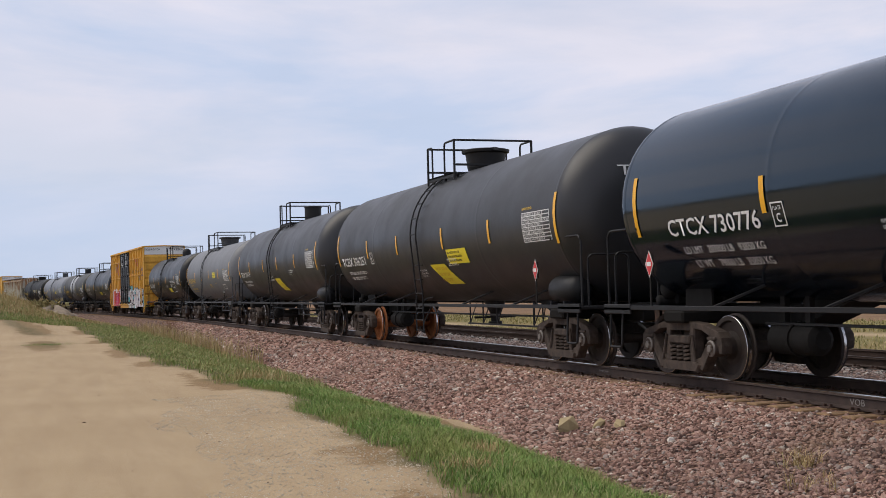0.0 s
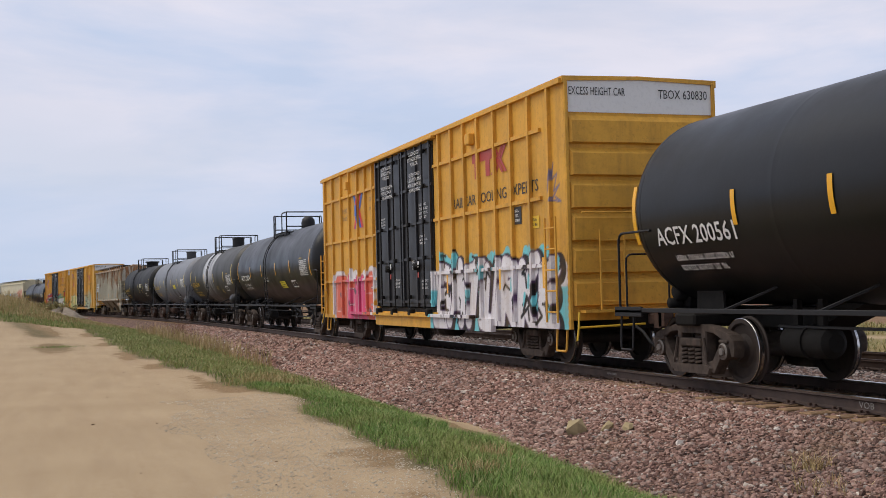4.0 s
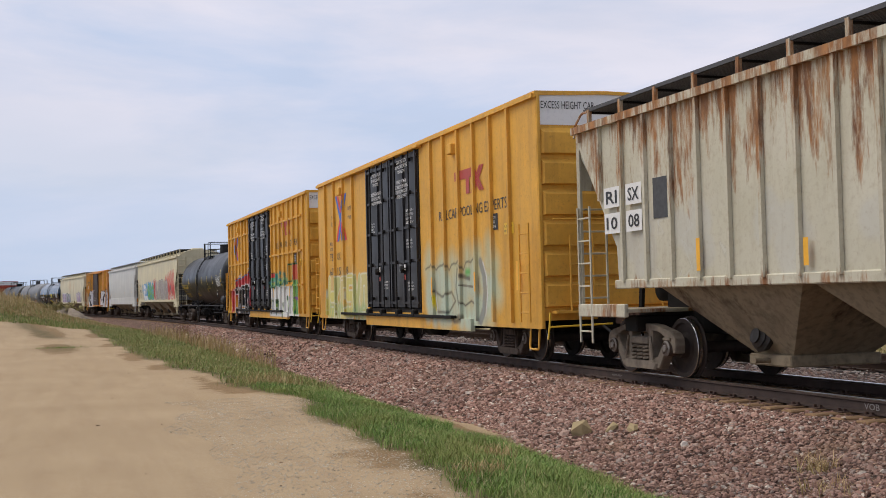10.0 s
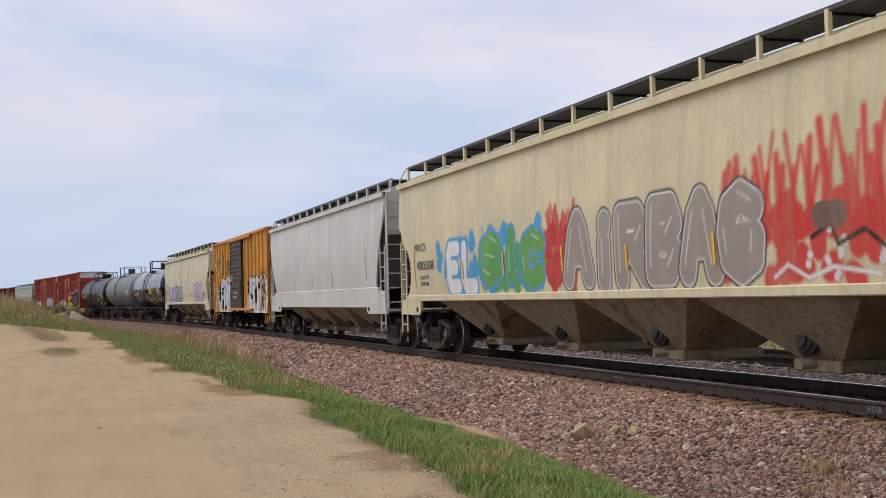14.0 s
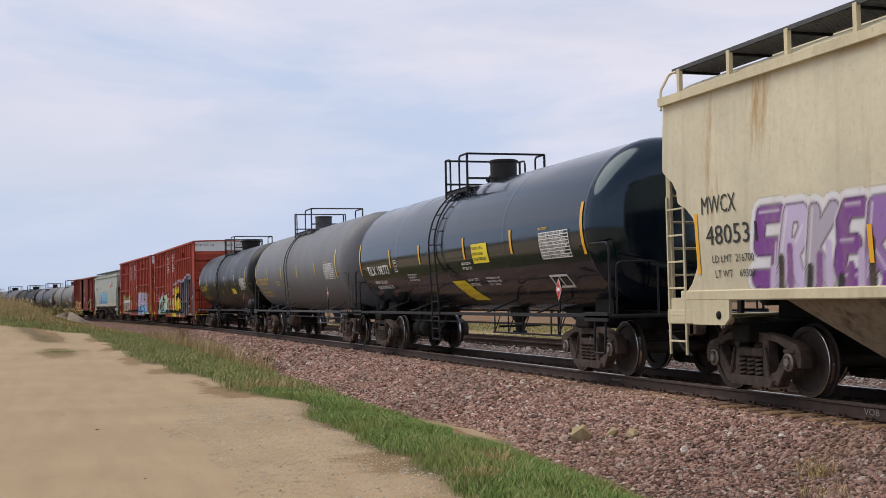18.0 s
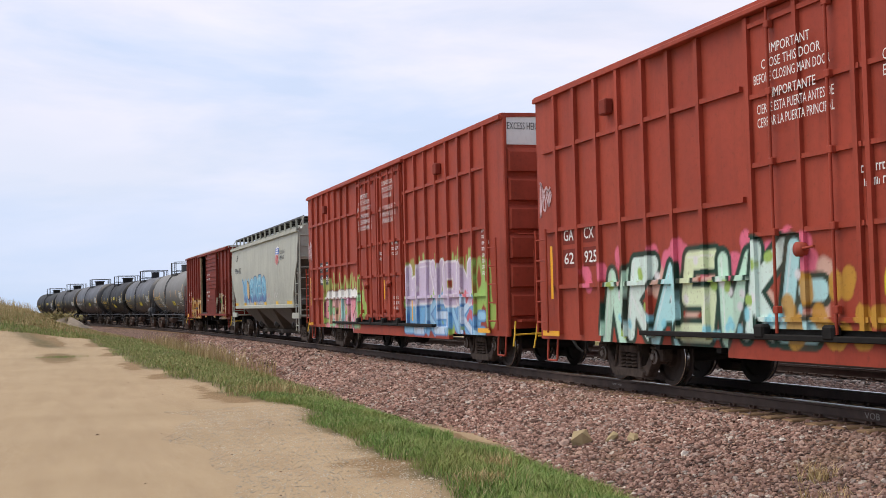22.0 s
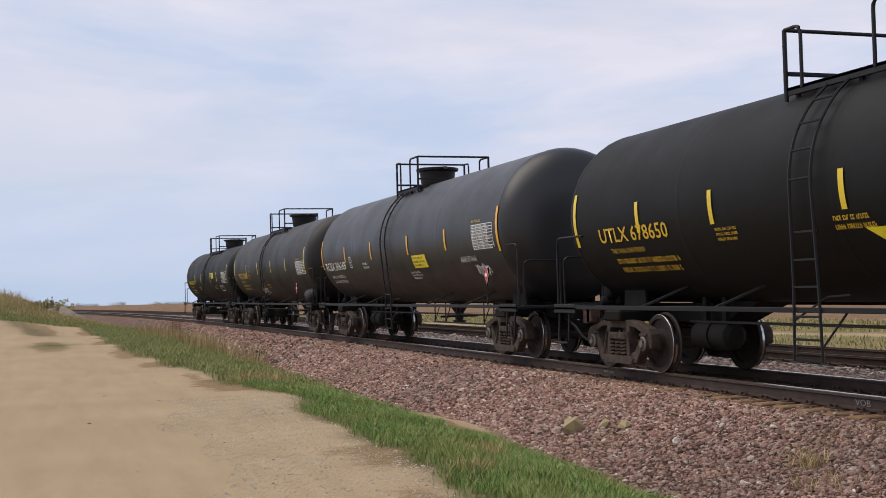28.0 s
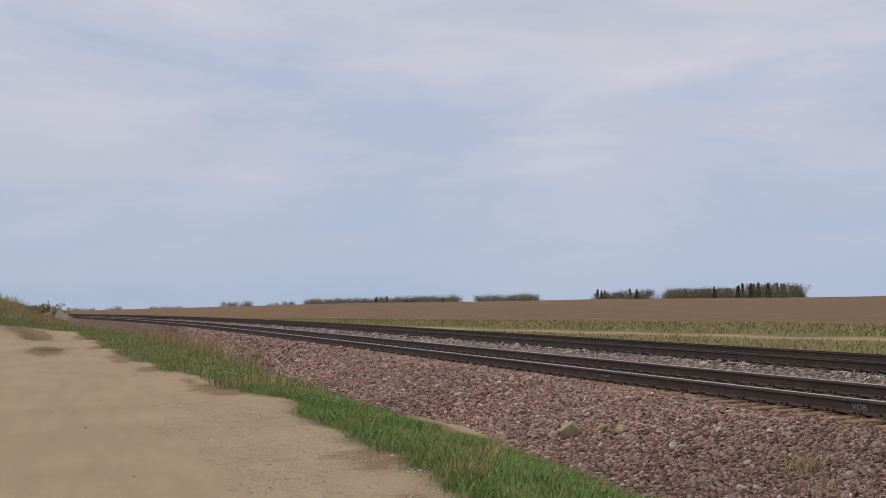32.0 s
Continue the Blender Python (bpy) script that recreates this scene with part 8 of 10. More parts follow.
def red_boxcar(label, right, left, x0, x1, art, seed, number, end_text, nx=-8.3, nz=2.38, dark=False):
    car, surf, half = box_car(label, right, left, x0, x1, 0.68, 5.06, BOX_RED, BOX_RED, "plug", art, POSTS_RED, RAILS_RED, (-2.45, 2.2), (0.95, 4.9), end_top=end_text, sill=(-3.0, 5.8, 0.56))
    for a, b, z, body in ((nx, nx + 0.4, nz, number[0]), (nx + 0.82, nx + 1.2, nz, number[1]), (nx, nx + (0.4 if len(number[2]) < 3 else 0.55), nz - 0.4, number[2]), (nx + 0.82, nx + (1.3 if len(number[3]) > 2 else 1.2), nz - 0.4, number[3])):
        sh = Shape()
        patch(sh, a - 0.06, b + 0.06, z - 0.06, z + 0.26, surf, 0.006, 0, 1)
        part("number_patch", sh, BLACK if dark else BOX_MAROON, car)
        lettering("reporting_mark", body, a, b, z, z + 0.2, surf, WHITE, car, bold=0.01)
    for a, b, z, lines in ((-2.15, -0.6, 4.0, ("IMPORTANT", "CLOSE THIS DOOR", "BEFORE CLOSING MAIN DOOR")), (-2.1, -0.55, 3.45, ("IMPORTANTE", "CIERRE ESTA PUERTA ANTES DE", "CERRAR LA PUERTA PRINCIPAL")), (0.3, 1.75, 4.15, ("CLOSE AND LOCK", "BOTH DOORS BEFORE", "MOVING CAR")), (0.3, 1.8, 3.5, ("CIERRE Y PONGA EL SEGURO", "EN AMBAS PUERTAS ANTES", "DE MOVER EL CARRO"))):
        for k, words in enumerate(lines):
            w = (b - a) * min(1.0, len(words) / 24 + 0.15)
            m = (a + b) / 2
            tagged(lettering("notice", words, m - w / 2, m + w / 2, z + 0.34 - 0.17 * k, z + 0.46 - 0.17 * k, surf, WHITE, car, e=0.092), kind="stuff")
    for k, (a, b, c, d, n) in enumerate(((7.9, 8.4, 1.9, 2.9, 8), (1.2, 2.0, 2.6, 3.0, 3), (-0.3, 0.4, 2.5, 2.8, 2), (1.3, 1.9, 1.2, 1.6, 3))):
        sh = Shape()
        bars(sh, a, b, c, d, n, surf, random.Random(seed + k), 0.045 if b < 2.1 else 0.012)
        tagged(part("small_print", sh, WHITE, car), kind="stuff")
    for x in (-8.8, 8.1):
        sh = Shape().box(x - 0.35, x + 0.35, -1.57, -1.555, 0.74, 0.83)
        part("reflective_strip", sh, ORANGE_STRIPE, car)
    strips(car, [(-8.68, 1.39, 2.32), (0.6, 1.5, 2.0), (3.1, 0.95, 1.45)], on_plane(1.56), ORANGE_STRIPE)
    for vx in (-6.4, 5.2):
        sh = Shape().box(vx - 0.12, vx + 0.12, -1.62, -1.48, 4.3, 4.55, 0, 0.02)
        part("vent_box", sh, BOX_MAROON, car)
    scrawl(car, -9.35, -8.7, 2.85, 3.55, surf, spray((0.62, 0.42, 0.44)), seed, 0.022, 4)
    return car, surf


art = Graffiti().cloud(-7.6, -1.0, 1.6, 2.0, C_PINK, 26, 0.14, 2, 0.05).cloud(-6.9, -0.8, 1.0, 1.7, (0.62, 0.42, 0.34), 30, 0.14, 40, 0.06, 0.9).word([LETTERS[i] for i in (8, 6, 5, 3, 9, 7, 1)], -6.75, -0.9, 0.68, 1.95, 0.13, [((0.015, 0.05, 0.035), 0.085), ([(0.5, 0.74, 0.6), (0.62, 0.78, 0.72), (0.4, 0.7, 0.72), (0.66, 0.76, 0.5)], 0.0)], 0.22, 31, 0.09).cloud(-6.3, -1.2, 0.85, 1.2, (0.25, 0.62, 0.72), 16, 0.06, 37, 0.04, 0.9).cloud(-6.3, -1.2, 1.1, 1.9, C_WHITE, 12, 0.06, 38, 0.04, 0.9).cloud(-6.5, -1.0, 0.8, 1.9, C_LIME, 9, 0.07, 39, 0.03, 1.0).cloud(-2.2, 0.1, 0.8, 1.5, C_OCHRE, 12, 0.13, 3, 0.03)
art.cloud(0.5, 4.0, 0.9, 2.0, C_YELLOW, 14, 0.42, 9, 0.02, 1.0)
def arch(x):
    """Top edge of the grey mural."""
    return 2.62 + 0.085 * (x - 2.0) + 0.1 * math.sin((x - 2.0) * 1.7)


for k in range(28):
    x = 3.9 + 0.178 * k
    art.slash([(x, 0.75), (x, arch(x) - 0.1 if x < 8.1 else arch(x) - 0.1 - 2.6 * (x - 8.1) ** 2)], C_SLATE, 0.12, 0.02)
# black letter bodies with soft white shine
art.slash([(0.3, 1.0), (0.35, 2.1), (0.9, 2.5), (1.9, 2.72)], C_BLACK, 0.13, 0.03).slash([(2.0, 1.7), (2.6, 1.95), (3.7, 1.9)], C_BLACK, 0.14, 0.03).slash([(2.2, 0.8), (3.7, 0.95), (4.2, 1.6)], C_BLACK, 0.16, 0.03)
art.slash([(4.3, 2.7), (4.5, 1.9), (4.75, 1.6), (4.95, 2.6)], C_BLACK, 0.1, 0.03).slash([(5.7, 0.8), (5.85, 1.4), (6.0, 0.8)], C_BLACK, 0.07, 0.03).slash([(6.0, 2.9), (6.5, 3.0)], C_BLACK, 0.14, 0.03)
art.slash([(7.35 + 0.42 * math.cos(i * 0.52), 2.2 + 0.62 * math.sin(i * 0.52)) for i in range(13)], C_BLACK, 0.13, 0.03)
art.slash([(7.0, 2.75), (7.6, 2.98), (7.95, 2.7), (7.98, 2.1)], (0.3, 0.31, 0.34), 0.07, 0.1)
art.slash([(7.25, 1.3), (7.7, 1.45), (8.2, 1.75), (8.5, 2.0)], C_BLACK, 0.12, 0.03).slash([(7.4, 1.22), (7.9, 1.4), (8.5, 1.85)], (0.55, 0.52, 0.62), 0.04, 0.06)
art.slash([(0.25, 1.1), (0.3, 2.2), (0.9, 2.62)] + [(2.0 + 0.3 * i, arch(2.0 + 0.3 * i) + 0.03) for i in range(19)] + [(8.05, 2.9), (8.08, 2.2)], (0.6, 0.55, 0.68), 0.05, 0.07)
for x, z0, z1 in ((4.62, 1.75, 2.35), (5.35, 2.55, 2.8), (6.05, 1.5, 2.35), (5.9, 0.8, 1.25), (7.05, 1.9, 2.5), (7.75, 1.9, 2.5)):
    art.slash([(x, z0), (x + 0.04, (z0 + z1) / 2), (x - 0.02, z1)], C_WHITE, 0.025, 0.07)
for x, z in ((4.4, 1.55), (6.2, 1.5), (6.95, 1.95), (6.5, 1.48)):
    art.slash([(x, z), (x + 0.02, z)], C_WHITE, 0.035, 0.06)
red_boxcar("oxide-red high-cube boxcar with grey and yellow graffiti", -389.9, -403.4, -9.4, 9.2, art, 220, ("GA", "CX", "62", "925"), "GACX 62925")
PASTELS = [(0.74, 0.28, 0.34), (0.3, 0.58, 0.3), (0.72, 0.42, 0.3), (0.36, 0.62, 0.58), (0.7, 0.34, 0.5)]
art = Graffiti().cloud(-7.1, -1.6, 0.72, 1.7, C_LIME, 60, 0.15, 13, 0.05, 1.0).flames(-6.9, -1.8, 1.5, 2.35, (0.4, 0.52, 0.16), 26, 17, 0.06)
art.cloud(-6.6, -2.3, 0.75, 1.6, (0.72, 0.4, 0.42), 46, 0.15, 18, 0.05, 0.9)
art.word([LETTERS[i] for i in (3, 1, 9, 5, 10, 6, 2)], -6.8, -2.2, 0.66, 1.62, 0.1, [((0.2, 0.1, 0.1), 0.04), (PASTELS, 0.0)], 0.08, 32, 0.08)
art.slash([(-6.6 + 0.24 * i, 1.68 + 0.06 * (i % 2)) for i in range(18)], (0.2, 0.1, 0.1), 0.14, 0.03).slash([(-6.6 + 0.24 * i, 1.68 + 0.06 * (i % 2)) for i in range(18)], (0.75, 0.76, 0.74), 0.11, 0.03)
for k in range(18):
    art.slash([(-6.5 + 0.24 * k, 0.7), (-6.45 + 0.24 * k, 0.85 + 0.1 * (k % 4))], PASTELS[k % 5], 0.04, 0.03)
art.cloud(2.2, 8.4, 0.8, 1.6, C_LIME, 60, 0.16, 14, 0.05, 1.0).flames(2.3, 8.4, 1.5, 2.55, (0.3, 0.5, 0.14), 34, 19, 0.06)
art.cloud(2.5, 7.6, 0.75, 1.35, (0.16, 0.4, 0.66), 60, 0.15, 20, 0.05, 1.0).word([LETTERS[i] for i in (2, 0, 7, 3, 8, 6, 1)], 2.4, 8.0, 0.66, 1.5, 0.085, [((0.1, 0.26, 0.52), 0.045), ([(0.3, 0.56, 0.76), (0.52, 0.66, 0.8)], 0.0)], 0.05, 33, 0.05)
art.word([LETTERS[i] for i in (1, 3, 9, 0, 8)], 2.5, 7.2, 1.35, 2.3, 0.17, [((0.72, 0.7, 0.74), 0.05), ((0.55, 0.47, 0.62), 0.0)], 0.04, 34, 0.05)
art.cloud(6.7, 7.5, 1.0, 1.6, (0.6, 0.1, 0.12), 8, 0.07, 21, 0.03)
red_boxcar("oxide-red high-cube boxcar with blue, green and pink graffiti", -410.4, -423.6, -9.28, 9.2, art, 230, ("GA", "CX", "628", "96"), "GACX 62896", -7.5, 2.5, True)

CUT_SLOPE = [(0.0, 4.1), (0.05, 3.0), (0.45, 2.55), (1.02, 1.75), (1.05, 1.42)]
art = Graffiti().cloud(-4.4, 1.2, 1.65, 2.3, (0.2, 0.42, 0.56), 60, 0.2, 41, 0.08, 0.95)
art.slash([(-4.5, 2.55), (-4.2, 2.3), (-4.0, 1.8), (-3.7, 2.4), (-3.45, 1.75)], (0.12, 0.36, 0.6), 0.13, 0.03).slash([(-4.6, 2.62), (-4.1, 2.35), (-4.05, 1.7)], (0.03, 0.07, 0.2), 0.025)
for k in range(20):
    art.slash([(5.0 - 0.5 * k, 3.9 - 0.3 * (k % 4)), (5.02 - 0.5 * k, 3.2 - 0.4 * (k % 3))], (0.24, 0.235, 0.21), 0.012, 0.06, 0.5)
art.word([ROUND[c] for c in "OREO"], -2.6, 1.35, 1.6, 2.65, 0.2, [((0.03, 0.07, 0.2), 0.035), ((0.14, 0.38, 0.55), 0.0)], 0.1, 8, 0.06)
art.cloud(-4.2, 1.2, 1.6, 1.8, (0.06, 0.1, 0.32), 44, 0.09, 42, 0.16, 0.9).cloud(-2.4, 1.2, 2.2, 2.6, (0.35, 0.62, 0.72), 20, 0.06, 43, 0.1, 0.85)
for k in range(14):
    art.slash([(-3.6 + 0.3 * k, 1.5), (-3.5 + 0.3 * k, 1.58), (-3.42 + 0.3 * k, 1.49)], (0.74, 0.72, 0.78), 0.014, 0.015)
art.slash([(1.75, 1.75), (1.95, 1.9), (2.2, 1.75)], (0.55, 0.2, 0.18), 0.02, 0.05, 0.7).slash([(3.0, 1.7), (3.3, 1.95), (3.5, 1.75), (3.8, 1.9)], (0.62, 0.62, 0.6), 0.02, 0.03, 0.8)
rng = random.Random(61)
for k in range(30):
    x, z = rng.uniform(1.5, 5.5), rng.uniform(1.5, 3.2)
    art.slash([(x, z), (x + rng.uniform(-0.12, 0.12), z - rng.uniform(0.02, 0.4))], rng.choice(((0.12, 0.115, 0.1), (0.2, 0.2, 0.18), (0.4, 0.14, 0.12))), 0.008, 0.02, 0.7)
art.slash([(1.7, 2.6), (1.75, 2.0)], (0.1, 0.1, 0.09), 0.02, 0.06, 0.7)
car, surf, half = hopper_car("light grey covered hopper with a shield emblem and blue graffiti", -429.2, -442.6, -7.95, 7.85, 4.1, HOP_GREY, UNDER_DARK, CUT_SLOPE, 1.42, art, False, 3, ROOF_PALE, END_SHADED, HOP_GREY, end_plate=False)
lettering("reporting_mark", "UP", -6.6, -5.9, 3.5, 3.79, surf, BLACK, car)
lettering("reporting_mark", "99645", -6.7, -5.05, 2.92, 3.19, surf, BLACK, car)
lettering("slogan", "BUILDING", 4.48, 5.46, 3.37, 3.52, surf, BLACK, car)
lettering("slogan", "AMERICA", 4.47, 5.4, 3.16, 3.31, surf, BLACK, car)
sh = Shape()
for k, (c, q) in enumerate(((0, 1.0), (1, 0.9))):
    sh.add([surf(-3.05 + 0.36 * q * math.cos(a), 2.12 + 0.42 * q * math.sin(a), 0.012 + 0.005 * k) for a in [math.pi * i / 12 for i in range(24)]], [tuple(range(24))], c)
part("graffiti_oval", sh, [spray((0.05, 0.03, 0.02)), spray((0.55, 0.40, 0.2))], car)
sh = Shape()
pts = [(4.0, 2.95), (4.32, 3.1), (4.36, 3.4), (4.3, 3.64), (4.0, 3.7), (3.7, 3.64), (3.64, 3.4), (3.68, 3.1)]
sh.add([surf(x, z, 0.012) for x, z in pts], [tuple(range(8))], 0)
patch(sh, 3.66, 4.34, 3.4, 3.62, surf, 0.018, 1, 1)
for k in range(2):
    patch(sh, 3.76 - 0.02 * k, 4.24 + 0.02 * k, 3.53 - 0.09 * k, 3.58 - 0.09 * k, surf, 0.022, 0, 1)
for k in range(6):
    patch(sh, 3.7 + 0.105 * k, 3.755 + 0.105 * k, 3.08 - 0.04 * (2.5 - abs(k - 2.5)), 3.38, surf, 0.018, 2, 1)
part("shield_emblem", sh, [WHITE, EMBLEM_BLUE, EMBLEM_RED], car, "striped shield emblem of plain bars")
for a, b in ((-6.9, -6.1), (-4.35, -3.8), (-1.7, -1.2), (0.79, 1.27), (3.35, 3.88), (5.63, 6.61)):
    sh = Shape()
    patch(sh, a, b, 1.45, 1.58, surf, 0.012, 0, 1)
    part("reflective_strip", sh, YELLOW_MARK, car)

art = Graffiti().cloud(-5.3, -1.9, 0.75, 1.5, (0.5, 0.25, 0.05), 40, 0.1, 22, 0.08, 0.85).flames(-5.3, -2.0, 1.3, 2.1, (0.46, 0.22, 0.05), 22, 24, 0.05)
art.word([LETTERS[i] for i in (6, 3, 5, 9, 2)], -5.25, -1.95, 0.72, 1.95, 0.1, [((0.06, 0.02, 0.015), 0.04), ([(0.6, 0.36, 0.12), (0.66, 0.46, 0.2), (0.52, 0.25, 0.05)], 0.0)], 0.1, 23, 0.08)
art.cloud(-4.0, -3.2, 1.2, 1.5, (0.07, 0.09, 0.16), 5, 0.07, 25, 0.04)
art.wild(4.55, 6.7, 0.85, 2.0, 3, [(0.05, 0.018, 0.016), (0.075, 0.022, 0.018), (0.3, 0.2, 0.09)], (0.62, 0.56, 0.4), None, 43, 0.016).cloud(5.5, 6.6, 0.9, 1.1, (0.55, 0.42, 0.2), 8, 0.09, 7, 0.04)
posts = [-6.9, -6.0, -5.1, -4.2, -3.3, -2.4, 5.0, 6.1, 7.2]
car, surf, half = box_car("faded maroon boxcar with its sliding door half open", -446.7, -459.0, -7.75, 7.75, 0.82, 4.42, BOX_MAROON, BOX_MAROON, "slide", art, posts, [], (-1.75, 4.5), (1.1, 4.25), open_door=(1.0, 4.45), roof_mat=ROOF_PALE, hw=1.47)
lettering("reporting_mark", "BK", -6.6, -6.12, 2.16, 2.34, surf, WHITE, car, bold=0.01)
lettering("reporting_mark", "TY", -5.88, -5.45, 2.16, 2.34, surf, WHITE, car, bold=0.01)
lettering("reporting_mark", "155", -6.55, -6.02, 1.72, 1.9, surf, WHITE, car, bold=0.01)
lettering("reporting_mark", "116", -5.9, -5.4, 1.72, 1.9, surf, WHITE, car, bold=0.01)
for a, b, z, words in ((1.45, 2.5, 3.12, "SECURE BOTH HASPS"), (1.45, 2.5, 2.89, "BEFORE MOVING CAR"), (1.38, 2.32, 2.2, "CLOSE AND LOCK"), (1.6, 2.3, 1.98, "RS BEFORE"), (1.55, 2.2, 1.76, "MOVING CAR")):
    tagged(lettering("notice", words, a, b, z, z + 0.085, on_plane(1.47 + 0.135), WHITE, car, bold=0.01), kind="stuff")
for a, b in ((-6.7, -6.05), (-5.95, -5.38)):
    sh = Shape()
    patch(sh, a, b, 1.6, 2.42, surf, 0.006, 0, 1)
    part("number_patch", sh, BOX_RED, car)
sh = Shape()
patch(sh, 5.2, 5.42, 1.64, 1.82, on_plane(1.48), 0.012, 0, 1)
part("door_sticker", sh, spray((0.05, 0.35, 0.08)), car)
part("door_post", Shape().box(-1.76, -1.68, -1.5, -1.40, 1.1, 4.24, 0, 0.01), plain("bare_tan_steel", (0.36, 0.28, 0.17), 0.8, 0.0, 0.5, 6.0), car, "scraped tan door post")
part("roof_fascia", Shape().box(-1.78, 4.6, -1.575, -1.47, 4.31, 4.43, 0, 0.01), ROOF_PALE, car, "pale edge of the roof over the doorway")
for a in (-6.9, 0.2, 3.2, 6.4):
    sh = Shape().box(a, a + 0.5, -1.56, -1.545, 0.9, 1.08)
    part("reflective_strip", sh, ORANGE_STRIPE, car)

c26 = tank("warm grey tank car with a white spray tag", -463.7, -476.0, 3.96, TANK_WARM, TRIM_GREY, ORANGE_STRIPE, "UTLX 661733", YELLOW_MARK, 261, (-3.77, -1.37, 1.63, 4.19), (-7.0, 6.89), text=(-6.27, -4.1, 2.08, 2.32), card=(1.47, 2.6, 1.64, 1.9), table=(5.3, 6.6, 1.95, 2.42), box=(4.75, 5.5, 1.58, 1.84), hazard=(4.91, 1.38), hazard_mat=WHITE, cast=TRUCK_RUST, dome_x=-0.78, rail=(-1.1, 1.08))
scrawl(c26[0], -4.05, -2.8, 1.8, 2.25, c26[1], WHITE, 9, 0.017, 5)
scrawl(c26[0], -3.75, -2.5, 1.45, 1.9, c26[1], WHITE, 10, 0.017, 6)
tank("slate tank car with yellow lettering and drum dome", -480.4, -492.7, 3.93, TANK_SLATE, TRIM_BLACK, YELLOW_STRIPE, "UTLX 661445", YELLOW_MARK, 271, (-3.63, -1.2, 1.55, 4.09), (-6.9, 6.72), text=(-6.5, -4.35, 2.1, 2.28), card=(1.1, 2.2, 1.74, 1.99), table=(5.2, 6.6, 1.99, 2.42), box=(4.25, 5.0, 1.74, 2.01), cast=TRUCK_RUST, reservoir=(6.3, TRIM_GREY), end_mark=("UTLX", YELLOW_MARK), dome_x=0.75, rail=(-1.1, 1.09))
tank("sooty black tank car with flared dome", -496.4, -508.7, 3.98, TANK_SOOT, TRIM_BLACK, YELLOW_STRIPE, "UTLX 678650", YELLOW_MARK, 281, (-4.7, -2.61, 0.2, 3.4), (-6.9, 6.6), card=(1.2, 2.2, 2.36, 2.63), card2=(0.9, 2.0, 1.68, 1.95), table=(4.9, 6.1, 2.05, 2.52), dome="flare", dome_x=0.5, rail=(-1.5, 1.2))
c29 = tank("charcoal tank car with white lettering, tag and hazard placard", -513.7, -527.25, 4.15, TANK_CHAR, TRIM_BLACK, ORANGE_STRIPE, "TCBX 306169", WHITE, 291, (-4.7, -1.84, 1.55, 4.4), (-7.6, 7.59), text=(-7.3, -4.8, 2.08, 2.3), plate=(-4.3, 2.1), card=(1.75, 2.8, 1.93, 2.23), table=(6.16, 7.35, 2.2, 2.69), hazard=(6.36, 1.54), dome="flare", dome_x=-0.55, rail=(-1.09, 0.75))
tagged(lettering("stencil", "AAR ST-464", 5.15, 6.1, 1.96, 2.08, c29[1], WHITE, c29[0]), kind="stuff")
scrawl(c29[0], 5.8, 6.75, 1.66, 1.9, c29[1], WHITE, 19, 0.012, 8)
c30 = tank("brown-black tank car with flared dome and spray tag", -531.6, -545.5, 4.08, TANK_BROWN, TRIM_BLACK, YELLOW_STRIPE, "UTLX 212848", YELLOW_MARK, 301, (-4.3, -1.6, 1.33, 4.21), (-7.5, 7.51), text=(-6.44, -4.3, 2.12, 2.34), plate=(-3.95, 2.1), table=(6.1, 7.45, 2.07, 2.5), hazard=(5.7, 1.46), dome="flare", dome_x=0.69, rail=(-1.34, 1.62), reservoir=(7.2, TRIM_BLACK))
scrawl(c30[0], -2.5, -0.7, 1.42, 1.7, c30[1], WHITE, 29, 0.014, 7)
last = tank("black tank car with flared dome at the train's end", -549.6, -561.95, 3.9, TANK_SOOT, TRIM_BLACK, YELLOW_STRIPE, "UTLX 678677", YELLOW_MARK, 311, (-3.7, -1.62, 1.6, 3.64), (-6.85, 6.65), text=(-6.1, -3.98, 2.08, 2.29), card=(1.95, 2.72, 2.3, 2.58), table=(5.1, 6.4, 2.04, 2.54), box=(4.1, 5.0, 1.64, 1.91), dome="flare", dome_x=1.11, rail=(-0.84, 2.04))


# ---- scattered cover: stones, grass, all seeded ----
rs = np.random.RandomState(7)


def fast_mesh(name, verts, faces, mat, smooth=False):
    """A mesh of triangles from arrays."""
    me = bpy.data.meshes.new(name)
    n, m = len(verts), len(faces)
    me.vertices.add(n)
    me.vertices.foreach_set("co", verts.astype(np.float32).ravel())
    me.loops.add(3 * m)
    me.loops.foreach_set("vertex_index", faces.astype(np.int32).ravel())
    me.polygons.add(m)
    me.polygons.foreach_set("loop_start", np.arange(0, 3 * m, 3, dtype=np.int32))
    me.polygons.foreach_set("loop_total", np.full(m, 3, dtype=np.int32))
    me.polygons.foreach_set("use_smooth", np.full(m, smooth))
    me.update(calc_edges=True)
    me.materials.append(mat)
    return me


def turns(k):
    """Random rotations."""
    q = rs.normal(size=(k, 4))
    q /= np.linalg.norm(q, axis=1)[:, None]
    w, x, y, z = q.T
    return np.stack([1 - 2 * (y * y + z * z), 2 * (x * y - w * z), 2 * (x * z + w * y), 2 * (x * y + w * z), 1 - 2 * (x * x + z * z), 2 * (y * z - w * x), 2 * (x * z - w * y), 2 * (y * z + w * x), 1 - 2 * (x * x + y * y)], 1).reshape(k, 3, 3)


